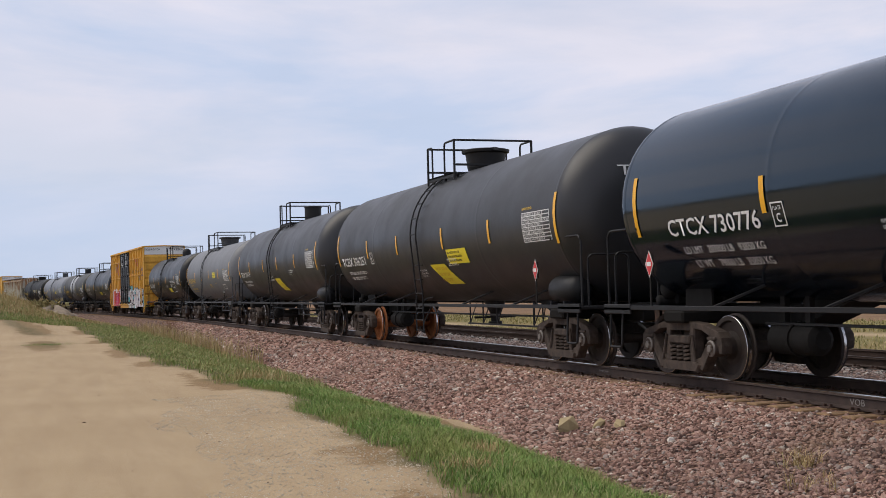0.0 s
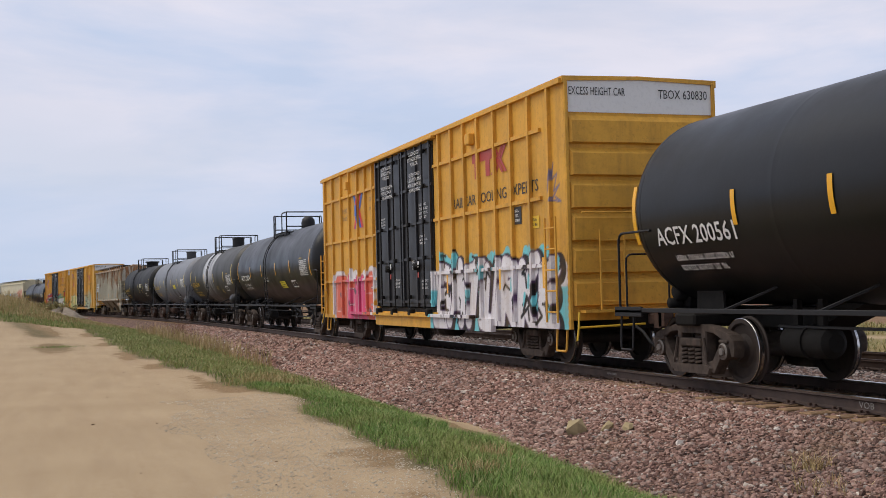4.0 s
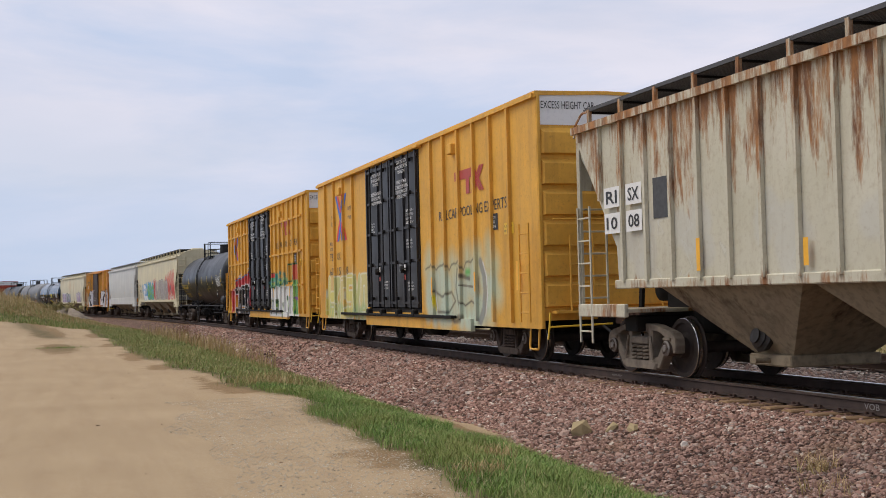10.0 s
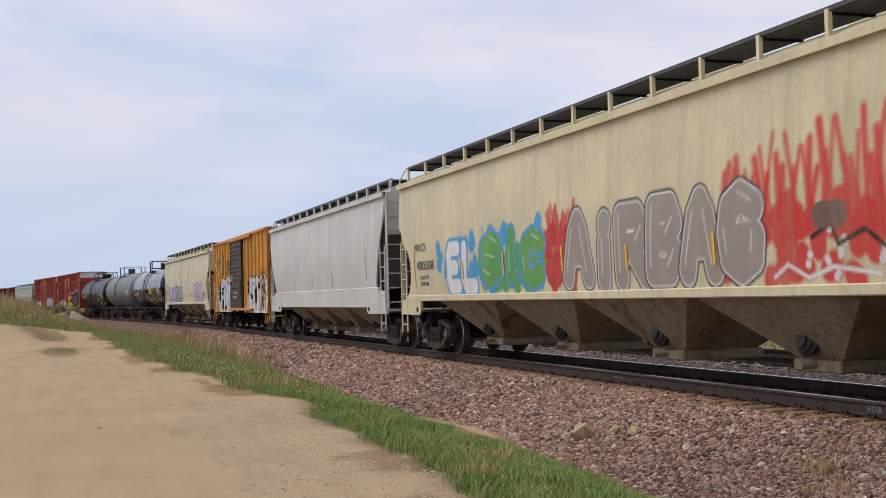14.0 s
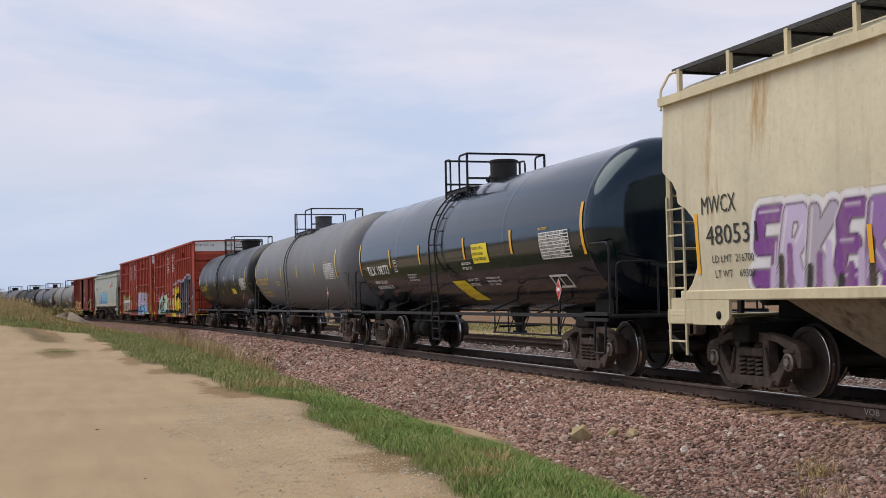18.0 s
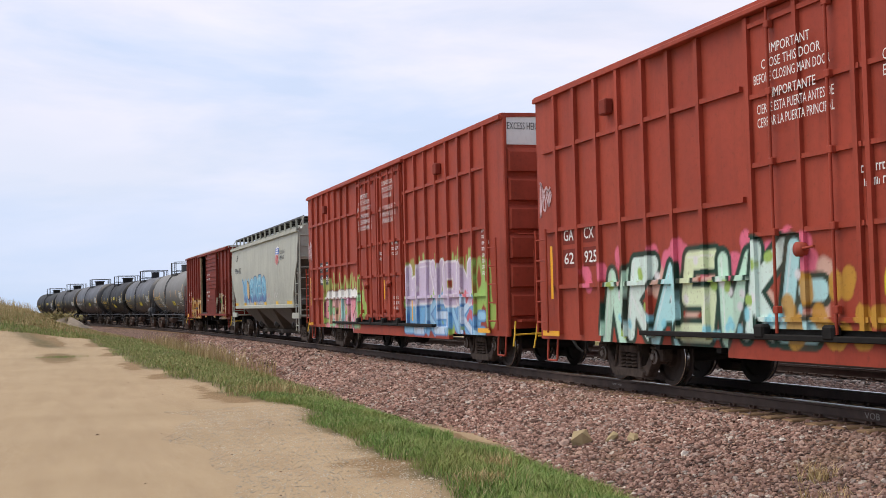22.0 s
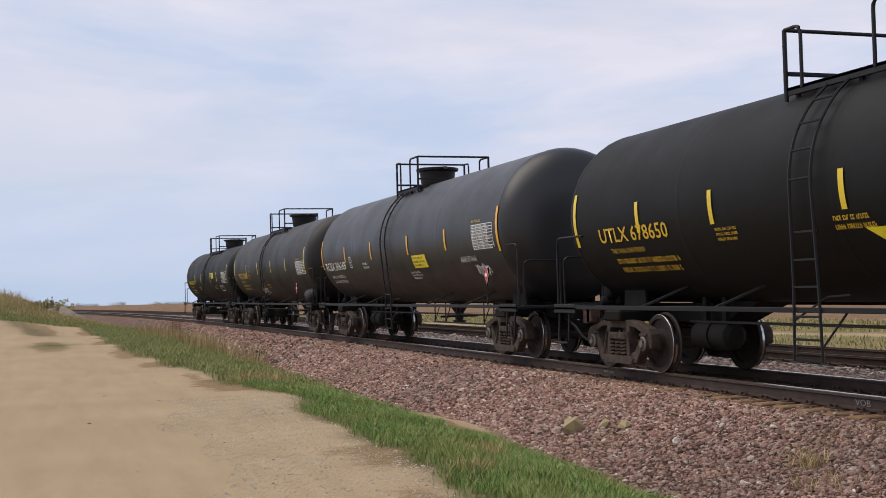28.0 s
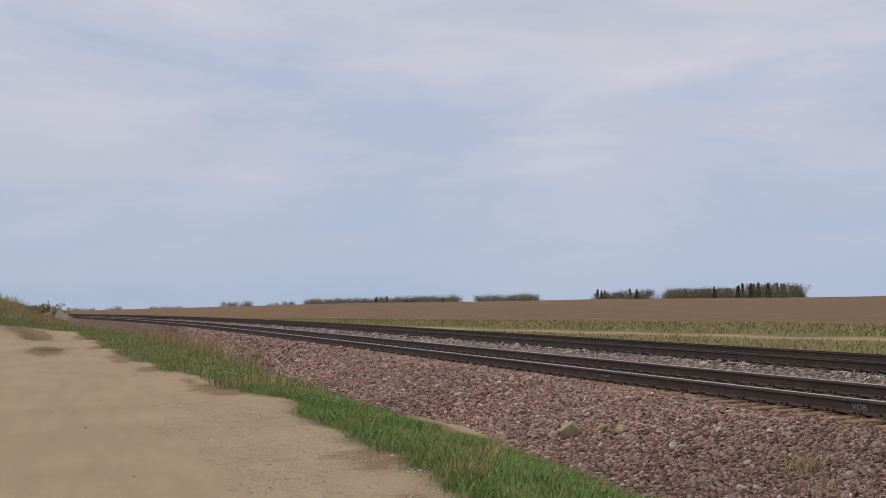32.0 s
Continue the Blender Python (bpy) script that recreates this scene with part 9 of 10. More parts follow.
G5 = (1 + 5 ** 0.5) / 2
ICO = np.array([(-1, G5, 0), (1, G5, 0), (-1, -G5, 0), (1, -G5, 0), (0, -1, G5), (0, 1, G5), (0, -1, -G5), (0, 1, -G5), (G5, 0, -1), (G5, 0, 1), (-G5, 0, -1), (-G5, 0, 1)]) / 1.9
ICO_F = np.array([(0, 11, 5), (0, 5, 1), (0, 1, 7), (0, 7, 10), (0, 10, 11), (1, 5, 9), (5, 11, 4), (11, 10, 2), (10, 7, 6), (7, 1, 8), (3, 9, 4), (3, 4, 2), (3, 2, 6), (3, 6, 8), (3, 8, 9), (4, 9, 5), (2, 4, 11), (6, 2, 10), (8, 6, 7), (9, 8, 1)])


def rocks(spots, size):
    """Angular stones lying at the spots."""
    k = len(spots)
    shape = ICO[None] * rs.uniform(0.62, 1.2, (k, 12, 1)) * rs.uniform(0.6, 1.15, (k, 1, 3))
    v = np.einsum("kij,knj->kni", turns(k), shape) * (size * rs.lognormal(0, 0.28, k))[:, None, None]
    v[:, :, 2] *= 0.8
    v += spots[:, None, :]
    f = ICO_F[None] + (np.arange(k) * 12)[:, None, None]
    return v.reshape(-1, 3), f.reshape(-1, 3)


def ballast_material(name="crushed_pink_quartzite", pale=0.0):
    n = Nodes(name)
    geo = n.t.nodes.new("ShaderNodeNewGeometry")
    c = n.ramp(geo.outputs["Random Per Island"], (0.0, (0.065, 0.033, 0.023)), (0.3, (0.285, 0.155, 0.118)), (0.58, (0.43, 0.25, 0.195)), (0.82, (0.58, 0.39, 0.31)), (0.94, (0.34, 0.285, 0.25)), (1.0, (0.85, 0.74, 0.62)))
    wide = n.noise(0.45, 3, 0.5)
    c = n.mix(n.ramp(wide, (0.42, g3(0)), (0.66, g3(0.65))), c, n.mix(0.5, c, (0.12, 0.095, 0.08)))
    c = n.mix(n.ramp(n.noise(0.8, 3, 0.6), (0.55, g3(0)), (0.75, g3(0.4))), c, (0.27, 0.17, 0.08))
    from_spot = n.node("ShaderNodeVectorMath")
    from_spot.operation = "DISTANCE"
    n.link(n.coord.outputs["Object"], from_spot.inputs[0])
    from_spot.inputs[1].default_value = (-10.6, 6.9, -0.5)
    wavy = n.node("ShaderNodeMath")
    wavy.operation = "MULTIPLY_ADD"
    n.link(n.noise(1.1, 5, 0.65), wavy.inputs[0])
    wavy.inputs[1].default_value = 4.5
    n.link(from_spot.outputs["Value"], wavy.inputs[2])
    c = n.mix(n.ramp(n.scaled(wavy.outputs["Value"], 0.1), (0.34, g3(0.5)), (0.56, g3(0))), c, n.mix(0.6, c, (0.06, 0.05, 0.046)))
    if pale:
        c = n.mix(pale, c, (0.42, 0.38, 0.345))
    fine = n.noise(60.0, 4, 0.6)
    c = n.mix(n.ramp(fine, (0.4, g3(0)), (0.8, g3(0.5))), c, (0.12, 0.085, 0.075))
    n.bump(fine, 0.4, 0.01)
    return n.done(c, 0.9, 0.0, 0.25)


BALLAST, BALLAST_PALE = ballast_material(), ballast_material("dusty_grey_ballast", 0.55)


def lie(s, n, lift=0.0):
    x, y, _ = on_line(s, n)
    return (x, y, height(s, n) + lift)


def scatter(count, s0, s1, n0, n1, lift=0.0, even=False):
    out = []
    for _ in range(count):
        s = s0 + (s1 - s0) * rs.rand()
        a = n0(s) if callable(n0) else n0
        b = n1(s) if callable(n1) else n1
        out.append(lie(s, a + (b - a) * rs.rand(), lift))
    return np.array(out)


def bare_ends(spots):
    """Leaves the ends of the ties bare where the ballast has sunk."""
    keep = [not (-15.2 < x < -5 and TRACK_Y - 1.42 < y < TRACK_Y - 0.8 and rs.rand() < 0.85) for x, y, z in spots]
    return spots[np.array(keep)]


piles = [rocks(bare_ends(scatter(23000, -19, -7.5, lambda s: toe(s) - 0.1, -0.86, 0.004)), 0.027),
         rocks(scatter(15000, -34, -19, lambda s: toe(s) - 0.05, -0.86, 0.004), 0.034),
         rocks(scatter(11000, -75, -34, lambda s: toe(s) - 0.05, -0.86, 0.004), 0.048),
         rocks(scatter(1800, -42, -9, -0.66, 0.66, -0.03), 0.04),
         rocks(scatter(1500, -42, -9, 4.05, 5.3, -0.03), 0.045)]
off = 0
vs, fs = [], []
for v, f in piles:
    vs.append(v)
    fs.append(f + off)
    off += len(v)
tagged(new("ballast_stones", fast_mesh("ballast_stones", np.concatenate(vs), np.concatenate(fs), BALLAST)), "crushed pinkish brown ballast stones beside the rails", "ballast", kind="stuff")

mid = [rocks(scatter(9000, -42, -7, 0.95, 3.75, 0.0), 0.036), rocks(scatter(3000, -110, -42, 0.95, 3.75, 0.0), 0.065)]
v = np.concatenate([mid[0][0], mid[1][0]])
f = np.concatenate([mid[0][1], mid[1][1] + len(mid[0][0])])
tagged(new("ballast_between_tracks", fast_mesh("ballast_between_tracks", v, f, BALLAST_PALE)), "paler grey ballast stones between the two tracks", "ballast", kind="stuff")

v, f = rocks(np.concatenate([scatter(230, -40, -9, 3.35, 3.9, 0.0), scatter(150, -17, -7, 3.2, 3.85, 0.0), scatter(60, -48, -14, 2.3, 3.4, 0.0)]), 0.05)
tagged(new("pale_stones", fast_mesh("pale_stones", v, f, plain("bleached_stone", (0.5, 0.46, 0.41), 0.9, 0, 0.25, 5))), "bleached pale stones along the second rail", "stones", kind="stuff")

# single larger rocks on the slope
for x, y, r, m, words in ((-14.45, 6.6, 0.12, (0.36, 0.28, 0.15), "squarish tan rock on the ballast slope"), (-14.15, 6.9, 0.095, (0.38, 0.30, 0.15), "tan rock on the ballast slope"), (-13.75, 7.0, 0.09, (0.38, 0.31, 0.16), "tan rock on the ballast slope"), (-11.7, 7.8, 0.06, (0.62, 0.56, 0.5), "small white rock among the ballast"), (-12.3, 6.9, 0.05, (0.6, 0.57, 0.52), "small pale rock among the ballast")):
    v, f = rocks(np.array([(0.0, 0.0, 0.0)]), r)
    nm = "tan_rock" if r > 0.08 else "pale_rock"
    mat = bpy.data.materials.get(nm) or plain(nm, m, 0.9, 0, 0.2, 9)
    ob = new("rock", fast_mesh("rock", v, f, mat))
    ob.location = (x, y, height(x, y - TRACK_Y) + r * 0.35)
    tagged(ob, words, "rock", "larger rocks on the ballast")


# ---- grass ----
def blade_mesh(name, roots, tall, wide, lean, mat):
    k = len(roots)
    a = rs.uniform(0, 2 * math.pi, k)
    d = np.stack([np.cos(a), np.sin(a), np.zeros(k)], 1)
    side = np.stack([-np.sin(a), np.cos(a), np.zeros(k)], 1)
    h = tall * rs.uniform(0.5, 1.25, k)
    w = wide * rs.uniform(0.6, 1.3, k)
    l = lean * h * rs.uniform(0.2, 1.3, k)
    up = np.array((0, 0, 1.0))
    p0, p1 = roots - side * w[:, None], roots + side * w[:, None]
    mid = roots + d * (l * 0.35)[:, None] + up * (h * 0.6)[:, None]
    p2, p3 = mid - side * (w * 0.7)[:, None], mid + side * (w * 0.7)[:, None]
    tip = roots + d * l[:, None] + up * h[:, None]
    v = np.stack([p0, p1, p2, p3, tip], 1).reshape(-1, 3)
    f = np.array([(0, 1, 3), (0, 3, 2), (2, 3, 4)])[None] + (np.arange(k) * 5)[:, None, None]
    return fast_mesh(name, v, f.reshape(-1, 3), mat)


def grass_material(name, *stops):
    n = Nodes(name)
    geo = n.t.nodes.new("ShaderNodeNewGeometry")
    c = n.ramp(geo.outputs["Random Per Island"], *stops)
    patchy = n.noise(0.75, 4, 0.6)
    c = n.mix(n.ramp(patchy, (0.46, g3(0)), (0.66, g3(0.8))), c, n.mix(0.6, c, (0.32, 0.29, 0.10)))
    return n.done(c, 0.7, 0.0, 0.2)


GREEN = grass_material("spring_grass", (0.0, (0.075, 0.14, 0.034)), (0.4, (0.15, 0.26, 0.058)), (0.72, (0.235, 0.34, 0.085)), (0.88, (0.25, 0.28, 0.10)), (0.95, (0.4, 0.34, 0.18)), (1.0, (0.5, 0.42, 0.25)))
OLIVE = grass_material("olive_grass", (0.0, (0.12, 0.17, 0.046)), (0.4, (0.21, 0.28, 0.082)), (0.66, (0.31, 0.335, 0.125)), (0.8, (0.35, 0.31, 0.14)), (1.0, (0.46, 0.37, 0.21)))
DRY = grass_material("dry_grass", (0.0, (0.30, 0.20, 0.09)), (0.5, (0.45, 0.33, 0.16)), (0.85, (0.56, 0.43, 0.24)), (1.0, (0.22, 0.21, 0.06)))


STRAW = grass_material("straw_grass", (0.0, (0.16, 0.16, 0.06)), (0.45, (0.29, 0.26, 0.11)), (0.8, (0.4, 0.34, 0.165)), (1.0, (0.5, 0.41, 0.22)))


def strip_roots(count, s0, s1, lo, hi, bare=0.0):
    out = []
    while len(out) < count:
        s = s0 + (s1 - s0) * rs.rand()
        a, b = lo(s), hi(s)
        f = rs.rand()
        n = a + (b - a) * f
        x, y, _ = on_line(s, n)
        if (f < 0.3 and rs.rand() > (f / 0.3) ** 0.7) or (f > 0.88 and rs.rand() > (1 - f) / 0.12):
            continue
        if -19.9 < s < -15.6 and n > b - 0.75 + 0.3 * noise.noise((x, y, 4)):
            continue
        if noise.noise((x * 1.1, y * 1.1, 21)) < -0.32 + bare and rs.rand() < 0.75:
            continue
        out.append((x, y, height(s, n) - 0.01))
    return np.array(out)


near = blade_mesh("grass", strip_roots(85000, -24, -7.5, verge, lambda s: toe(s) - 0.05), 0.105, 0.0034, 0.9, GREEN)
tagged(new("grass_near", near), "bright green spring grass along the dirt road", "grass", kind="stuff")
tagged(new("grass_strip", blade_mesh("grass", strip_roots(56000, -80, -24, lambda s: verge(s) - 0.1, lambda s: toe(s) + 0.05), 0.125, 0.0075, 0.8, OLIVE)), "green grass strip between road and ballast", "grass", kind="stuff")
tagged(new("grass_bank", blade_mesh("grass", strip_roots(13000, -114, -79, lambda s: -14.5, lambda s: toe(s)), 0.26, 0.028, 0.5, DRY)), "dry tan grass on the rise beside the line", "grass", kind="stuff")
tagged(new("grass_edge", blade_mesh("grass", strip_roots(16000, -97, -72, lambda s: -14.0, lambda s: toe(s)), 0.2, 0.02, 0.5, OLIVE)), "green grass at the foot of the rise", "grass", kind="stuff")
tall = [strip_roots(1100, -74, -46, lambda s: toe(s) - 1.1, lambda s: toe(s) + 0.25, 0.1), strip_roots(260, -46, -34, lambda s: toe(s) - 0.8, lambda s: toe(s) + 0.1, 0.15)]
tagged(new("tall_dry_grass", blade_mesh("grass", np.concatenate(tall), 0.62, 0.009, 0.45, DRY)), "tall dry grass stems at the foot of the ballast", "grass", kind="stuff")
tagged(new("ditch_grass", blade_mesh("grass", strip_roots(20000, -150, -22, lambda s: SECOND + 4.6, lambda s: lane(s) - 1.2), 0.17, 0.024, 0.8, STRAW)), "dry grass beyond the second track", "grass", kind="stuff")
tagged(new("field_margin", blade_mesh("grass", strip_roots(26000, -170, -25, lambda s: lane(s) + 2.0, lambda s: lane(s) + 9.5), 0.17, 0.028, 0.9, STRAW)), "rough grass bank along the ploughed field", "grass", kind="stuff")


def line_place(x, y):
    """Along and across the line from a place on the plan."""
    cx, cy = BEND_S, TRACK_Y - 1 / BEND_K
    if x >= cx:
        return x, y - TRACK_Y
    return cx + math.atan2(x - cx, y - cy) / BEND_K, math.hypot(x - cx, y - cy) - 1 / BEND_K


def tuft(name, label, x, y, count, radius, tall_h, mat):
    k = rs.normal(size=(count, 2)) * radius * 0.5
    roots = np.stack([k[:, 0], k[:, 1], np.zeros(count)], 1)
    ob = new(name, blade_mesh(name, roots, tall_h, 0.004, 0.9, mat))
    ob.location = (x, y, height(*line_place(x, y)) - 0.01)
    tagged(ob, label, "grass tuft" if "tuft" in name else "shrub", "single tufts", "stuff")


tuft("grass_tuft", "dry orange tuft of grass on the ballast", -9.9, 7.0, 150, 0.17, 0.16, DRY)
tuft("grass_tuft", "thin dry tuft among ballast stones", -9.2, 6.6, 90, 0.35, 0.12, DRY)
tuft("grass_tuft", "bleached tuft in the green grass", -12.6, 4.7, 220, 0.22, 0.2, DRY)
tuft("grass_tuft", "bleached tuft at the edge of the road", -11.2, 4.05, 220, 0.3, 0.15, DRY)
tuft("grass_tuft", "pale tuft in the grass strip", -24.6, 4.3, 500, 0.7, 0.28, DRY)
tuft("grass_tuft", "faded tuft between the ruts of the road", -49.8, 0.5, 500, 1.0, 0.08, GREEN)
tuft("dead_weed", "dark dead weed at the foot of the ballast", -38.4, 6.75, 60, 0.14, 0.3, plain("dead_stalk", (0.05, 0.03, 0.02), 0.9))
tuft("dead_weed", "reddish dead weed stems near the track", -66.0, 7.0, 200, 0.5, 0.75, plain("red_stalk", (0.2, 0.09, 0.05), 0.9))

k = rs.normal(size=(900, 3)) * (0.6, 0.55, 0.22) + rs.choice((-0.9, 0.0, 0.8), (900, 1)) * (0.3, 0.9, 0.0) + (0, 0, 0.42)
v = (k[:, None, :] + rs.normal(size=(900, 3, 3)) * 0.1).reshape(-1, 3)
ob = new("bush", fast_mesh("bush", v, np.arange(2700).reshape(-1, 3), grass_material("bush_leaves", (0.0, (0.16, 0.15, 0.06)), (0.6, (0.3, 0.25, 0.11)), (1.0, (0.42, 0.32, 0.17)))))
ob.location = (-98.0, 0.6, height(*line_place(-98.0, 0.6)) - 0.15)
tagged(ob, "low brown-green bush on top of the rise", "bush")
tagged(new("bank_stems", blade_mesh("grass", strip_roots(1300, -114, -80, lambda s: -15.0, lambda s: -8.5), 0.8, 0.012, 0.5, DRY)), "tall pale grass stems along the top of the rise", "grass", kind="stuff")

# pebbles on the road
v, f = rocks(scatter(9000, -22, -7.2, lambda s: verge(s) - 1.9 + 0.6 * noise.noise((s * 0.5, 2.0, 0)), lambda s: verge(s) + 0.05, 0.0), 0.0105)
pebble = plain("pale_gravel", (0.5, 0.43, 0.325), 0.95, 0, 0.4, 3)
tagged(new("road_gravel", fast_mesh("road_gravel", v, f, pebble)), "pale gravel scattered along the road's edge", "gravel", kind="stuff")
v, f = rocks(scatter(34, -32, -7.2, -11.5, lambda s: verge(s) - 0.3, 0.0), 0.016)
tagged(new("road_clods", fast_mesh("road_clods", v, f, plain("dark_clod", (0.16, 0.1, 0.06), 0.95))), "dark clods of earth on the road", "clods", kind="stuff")

# mound of broken rock and earth where the bank meets the line
sh = Shape()
ring, steps = 20, 6
for i in range(steps + 1):
    q = i / steps
    for k in range(ring):
        a = 2 * math.pi * k / ring
        j = 1 + 0.22 * noise.noise((math.cos(a) * 1.5, math.sin(a) * 1.5, q * 2))
        sh.v.append((5.6 * q * j * math.cos(a), 1.7 * q * j * math.sin(a), 0.8 * (1 - q * q) * j * (0.85 + 0.3 * math.sin(a * 3)) - 0.25))
for i in range(steps):
    for k in range(ring):
        sh.f.append((i * ring + k, (i + 1) * ring + k, (i + 1) * ring + (k + 1) % ring, i * ring + (k + 1) % ring))
        sh.m.append(0)
        sh.smooth.append(True)
mound = new("earth_mound", sh.mesh("earth_mound", plain("grey_tan_earth", (0.22, 0.175, 0.125), 0.95, 0, 0.45, 2.5, 0.6)))
mound.location = (-97, 1.6, height(*line_place(-97, 1.6)))
tagged(mound, "low mound of grey-tan earth beside the track", "earth mound")

# ---- ties, plates and chalk on the rails ----
tie_top = Shape().box(-0.115, 0.115, -1.32, 1.32, -0.38, -0.181, 0, 0.012)
tie_mesh, tie_mesh2 = tie_top.mesh("tie", TIE), tie_top.mesh("tie", TIE_DARK)
plate_shape = Shape()
for e in (-0.7525, 0.7525):
    plate_shape.box(-0.09, 0.09, e - 0.17, e + 0.17, -0.182, -0.168)
    for x in (-0.055, 0.055):
        for y in (-0.1, 0.1):
            plate_shape.box(x - 0.014, x + 0.014, e + y - 0.02, e + y + 0.02, -0.17, -0.135)
plate_mesh = plate_shape.mesh("tie_plate", TRUCK_RUST)
rng = random.Random(3)
for tr, off in tracks:
    for i in range(240):
        s = -5.0 - 0.5 * i
        if off and s > -12:
            continue
        x, y, a = on_line(s + rng.uniform(-0.03, 0.03), off)
        at = pose(x, y, rng.uniform(-0.012, 0.0), 0, 0, math.degrees(a) + rng.uniform(-1, 1))
        t = part("tie", tie_mesh if off == 0 else tie_mesh2, None, tr, "", at)
        part("tie_plate", plate_mesh, None, t)
x, y, a = on_line(-12.05, -0.7525)
lettering("chalk_mark", "VOB", x - 0.14, x + 0.14, -0.135, -0.055, lambda u, z, e: (u, y - 0.0115 - e, z), CHALK, tracks[0][0], "faded chalk letters on the rail's web", e=0.004)
sh = Shape()
bars(sh, -18.95, -18.55, -0.12, -0.07, 1, lambda u, z, e: (u, TRACK_Y - 0.7525 - 0.0115 - e, z), random.Random(1), 0.004)
part("chalk_mark", sh, CHALK, tracks[0][0])

# ---- far trees and a farmstead on the horizon ----
BARK = plain("grey_bark", (0.11, 0.09, 0.075), 0.9, 0, 0.3, 2)
# twig and needle tones lightened, so distance haze is painted into them
TWIGS = grass_material("bare_twigs", (0.0, (0.14, 0.115, 0.095)), (0.6, (0.22, 0.18, 0.145)), (1.0, (0.23, 0.21, 0.13)))
NEEDLES = grass_material("dark_needles", (0.0, (0.05, 0.06, 0.042)), (0.7, (0.075, 0.09, 0.055)), (1.0, (0.1, 0.115, 0.07)))


def tree_meshes(seed, kind):
    """A trunk with limbs, and a loose crown of small leaf and twig clumps, ten metres tall."""
    r = random.Random(seed)
    sh = Shape()
    sh.lathe((0, 0, 0), (0, 0, 1), [(0, 0.3), (2, 0.22), (5, 0.15), (9.0, 0.03)], 7)
    tips = []
    for i in range(11):
        z, a = r.uniform(2.2, 7.5), r.uniform(0, 6.28)
        l = r.uniform(1.4, 3.4) * (1 if kind == "broad" else 0.45 * (10.5 - z) / 5)
        p = (math.cos(a) * l, math.sin(a) * l, z + l * (0.75 if kind == "broad" else 0.1))
        sh.pipe([(0, 0, z), (p[0] * 0.5, p[1] * 0.5, (z + p[2]) / 2 + 0.15), p], 0.06, 5)
        tips.append(p)
    k = 1100
    pts = []
    while len(pts) < k:
        if kind == "broad":
            c = r.choice(tips + [(0, 0, 8.6)])
            p = [c[j] + r.gauss(0, (1.05, 1.05, 0.85)[j]) for j in range(3)]
        else:
            z = r.uniform(1.0, 10.2)
            w = (10.6 - z) * 0.27 * (0.7 + 0.5 * (z * 1.3 % 1))
            a = r.uniform(0, 6.28)
            q = w * math.sqrt(r.random())
            p = [q * math.cos(a), q * math.sin(a), z]
        if 1.0 < p[2] < 10.6:
            pts.append(p)
    pts = np.array(pts)
    e = rs.normal(size=(k, 3, 3)) * (0.19 if kind == "broad" else 0.2)
    v = (pts[:, None, :] + e).reshape(-1, 3)
    f = np.arange(3 * k).reshape(-1, 3)
    return sh.mesh("trunk", BARK), fast_mesh("crown", v, f, TWIGS if kind == "broad" else NEEDLES)


KINDS = [(tree_meshes(1, "broad"), "bare brown deciduous tree on the horizon"), (tree_meshes(2, "broad"), "bare brown deciduous tree on the horizon"), (tree_meshes(3, "broad"), "bare brown deciduous tree on the horizon"), (tree_meshes(4, "conifer"), "dark green conifer on the horizon")]
rng = random.Random(12)


def far_ground(x, y):
    r, turn = math.hypot(x, y), math.atan2(y, -x)
    return -1.2 - 0.026 * max(r - (560 - 280 * ease((turn - 0.04) / 0.64)), 0) - 1.5


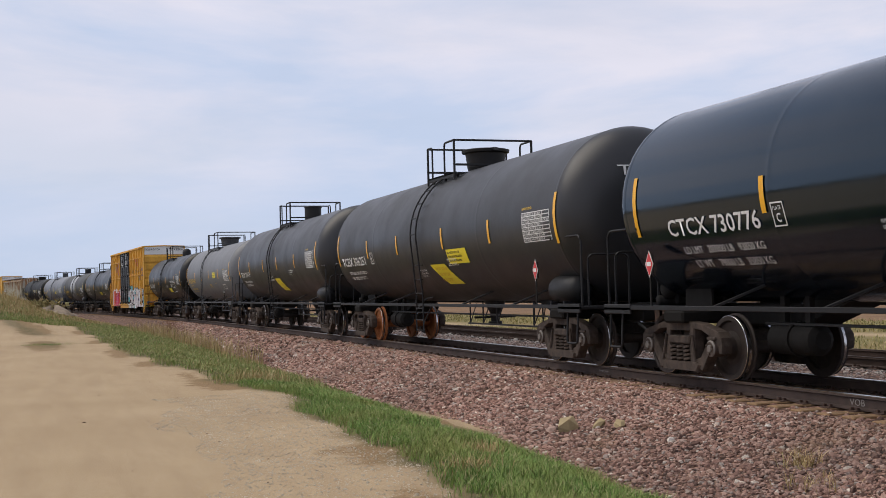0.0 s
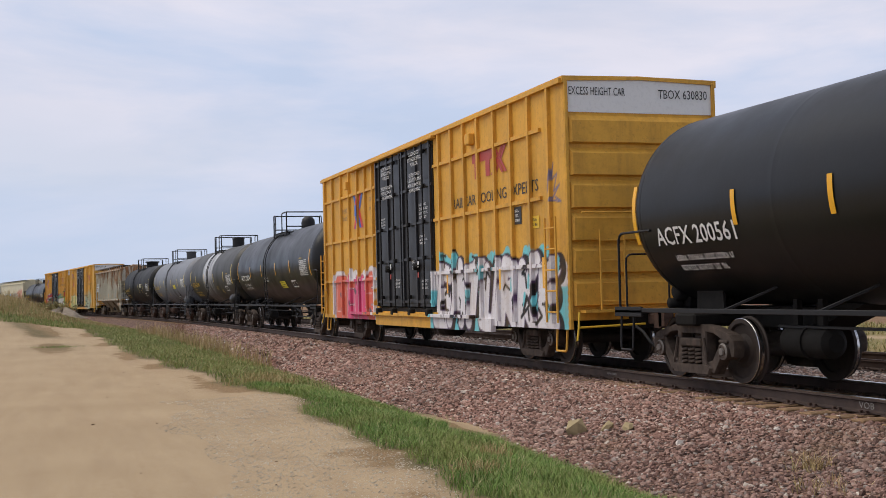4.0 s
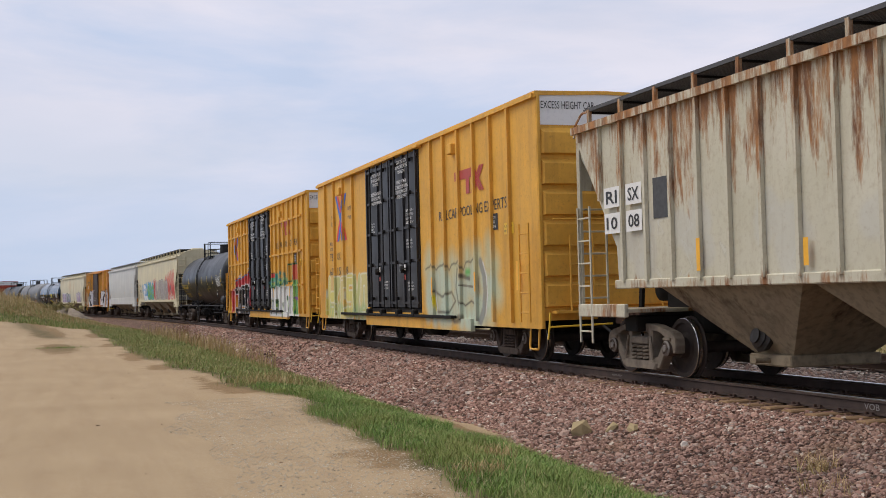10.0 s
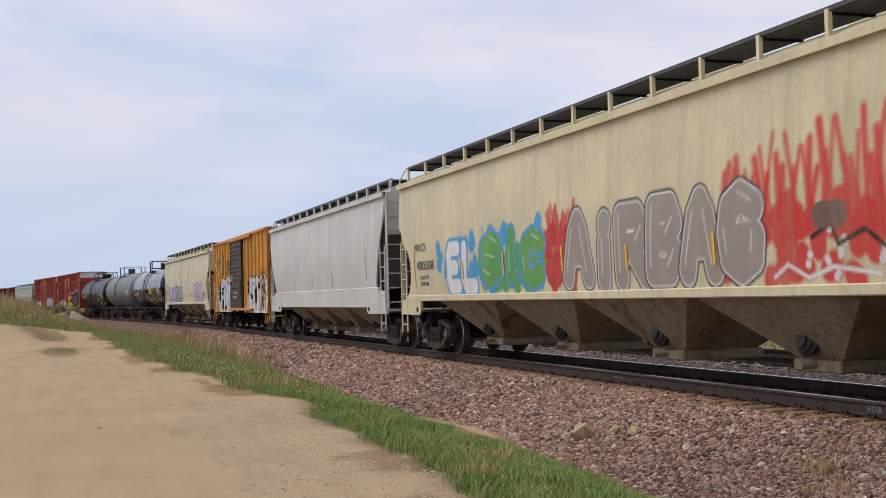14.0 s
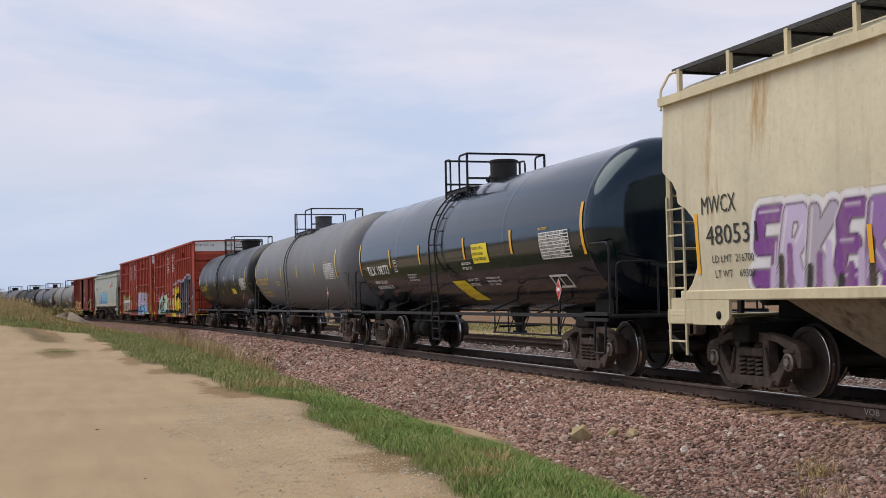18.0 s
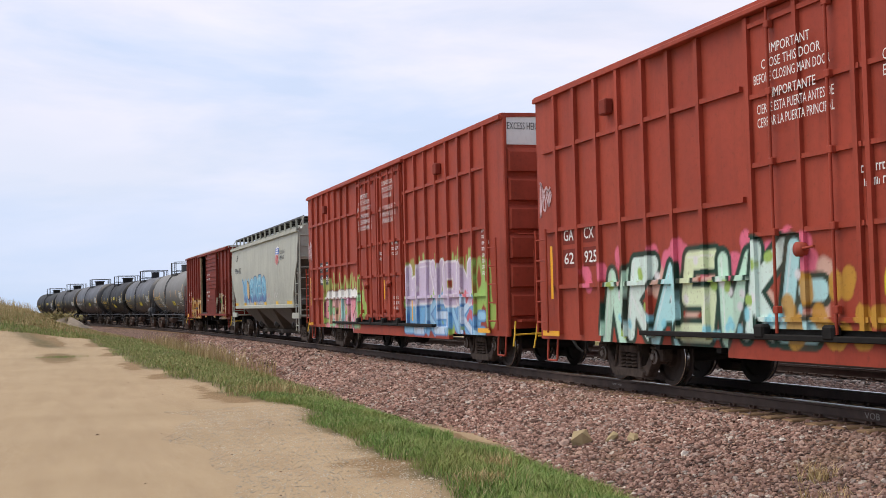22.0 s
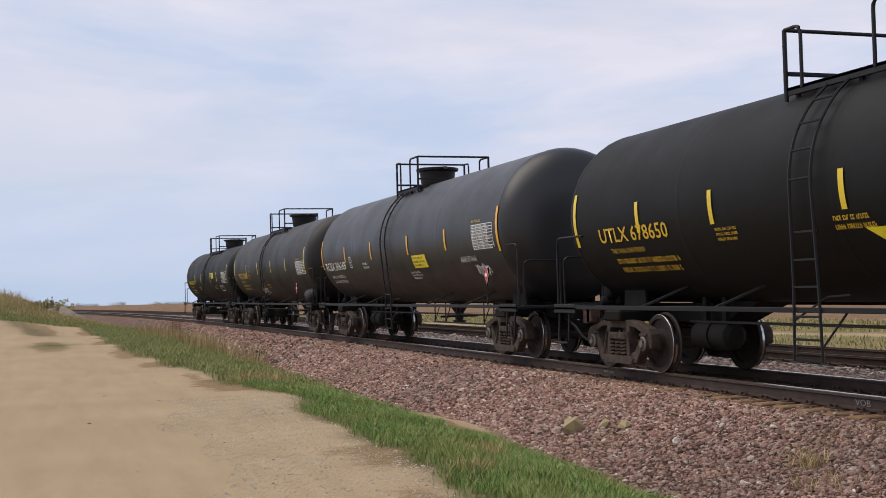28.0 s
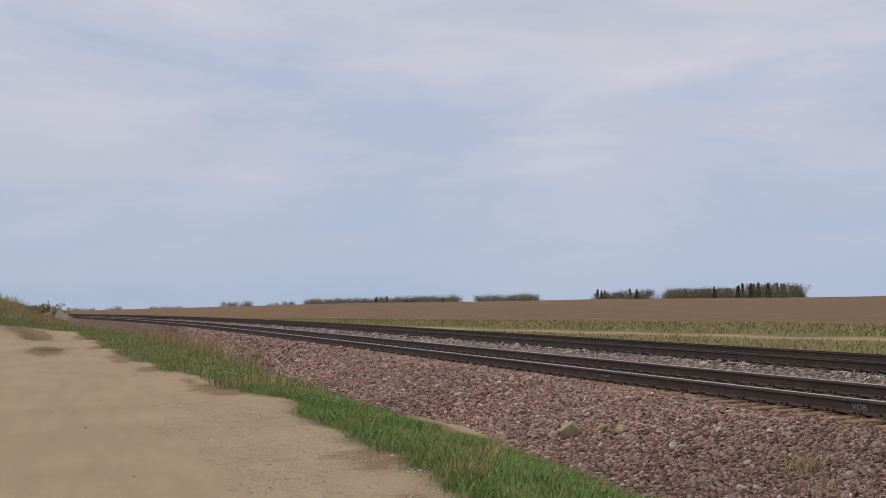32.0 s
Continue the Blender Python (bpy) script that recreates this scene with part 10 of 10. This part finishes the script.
# bearing from the line of the track in degrees; top above the eye's level in milliradians
for b0, b1, up0, up1, count, r, evergreen in ((12.3, 19.5, -3.4, 0.2, 84, 900, 0.12), (20.4, 23.4, -2.6, -0.4, 20, 900, 0.0), (25.9, 28.6, -1.8, 0.8, 20, 700, 0.2), (29.3, 32.4, -1.4, 0.8, 32, 640, 0.12), (32.4, 35.3, -0.6, 3.2, 24, 620, 0.3), (8.4, 9.7, -2.6, -0.6, 7, 900, 0.0), (5.0, 6.6, -4.0, -2.8, 6, 1000, 0.0), (10.5, 11.9, -3.0, -2.0, 5, 1000, 0.2), (3.3, 3.7, -3.2, -1.4, 2, 900, 0.0), (1.6, 2.6, -4.2, -2.6, 5, 950, 0.0)):
    for i in range(count):
        bearing = radians(b0 + (b1 - b0) * (i + rng.uniform(-0.4, 0.4) + 0.5) / count)
        d = r * rng.uniform(0.93, 1.07)
        x, y = -d * math.cos(bearing), d * math.sin(bearing)
        g = far_ground(x, y)
        topz = HEIGHT + d * rng.uniform(up0, up1) / 1000
        (tk, cr), words = KINDS[3] if rng.random() < evergreen else KINDS[rng.randrange(3)]
        k = max(topz - g, 3.0) / 10
        tree = thing("tree", words, "tree", "trees along the horizon", at=Matrix.LocRotScale((x, y, g), Euler((0, 0, rng.uniform(0, 6.28))), (k * 0.9, k * 0.9, k)))
        part("trunk", tk, None, tree)
        part("crown", cr, None, tree)

for bearing, d, w in ((17.35, 880, 9.0), (27.0, 690, 7.0)):
    b = radians(bearing)
    x, y = -d * math.cos(b), d * math.sin(b)
    g = far_ground(x, y)
    up = HEIGHT - g - d * 0.0034
    house = thing("farm_house", "small white farm house with a grey roof among far trees", "house", "farm buildings", at=pose(x, y, g, 0, 0, -bearing))
    part("wall", Shape().box(-w / 2, w / 2, -3, 3, 0, up - 2.4), WHITE, house)
    part("roof", Shape().prism([(-w / 2 - 0.3, up - 2.4), (w / 2 + 0.3, up - 2.4), (w / 2 - 1, up), (-w / 2 + 1, up)], -3.3, 3.3), TRIM_GREY, house)
    for q in (-0.25, 0.2):
        part("window", Shape().box(w * q - 0.5, w * q + 0.5, -3.05, -3.0, up - 4.4, up - 3.0), BLACK, house)


# ---- movement ----
def motions():
    """The whole train rolls by at an even pace; every wheelset turns on its axle."""
    for car, s0 in TRAIN:
        rows = []
        for k in range(33):
            x, y, a = on_line(s0 + SPEED * k)
            rows.append((k, pose(x, y, 0, 0, 0, math.degrees(a))))
        walk(car, rows)
    first = {}
    for ws in WHEELSETS:
        key = round(ws.matrix_basis.translation.x, 3)
        if key not in first:
            turn = SPEED / FPS / WHEEL_R
            walk(ws, [(k / FPS, pose(key, 0, WHEEL_R, 0, math.degrees(turn * k), 0)) for k in range(32 * FPS + 1)])
            first[key] = ws.animation_data.action
        else:
            ws.rotation_mode = "QUATERNION"
            keys = ws.animation_data_create()
            keys.action = first[key]
            keys.action_slot = first[key].slots[0]


motions()
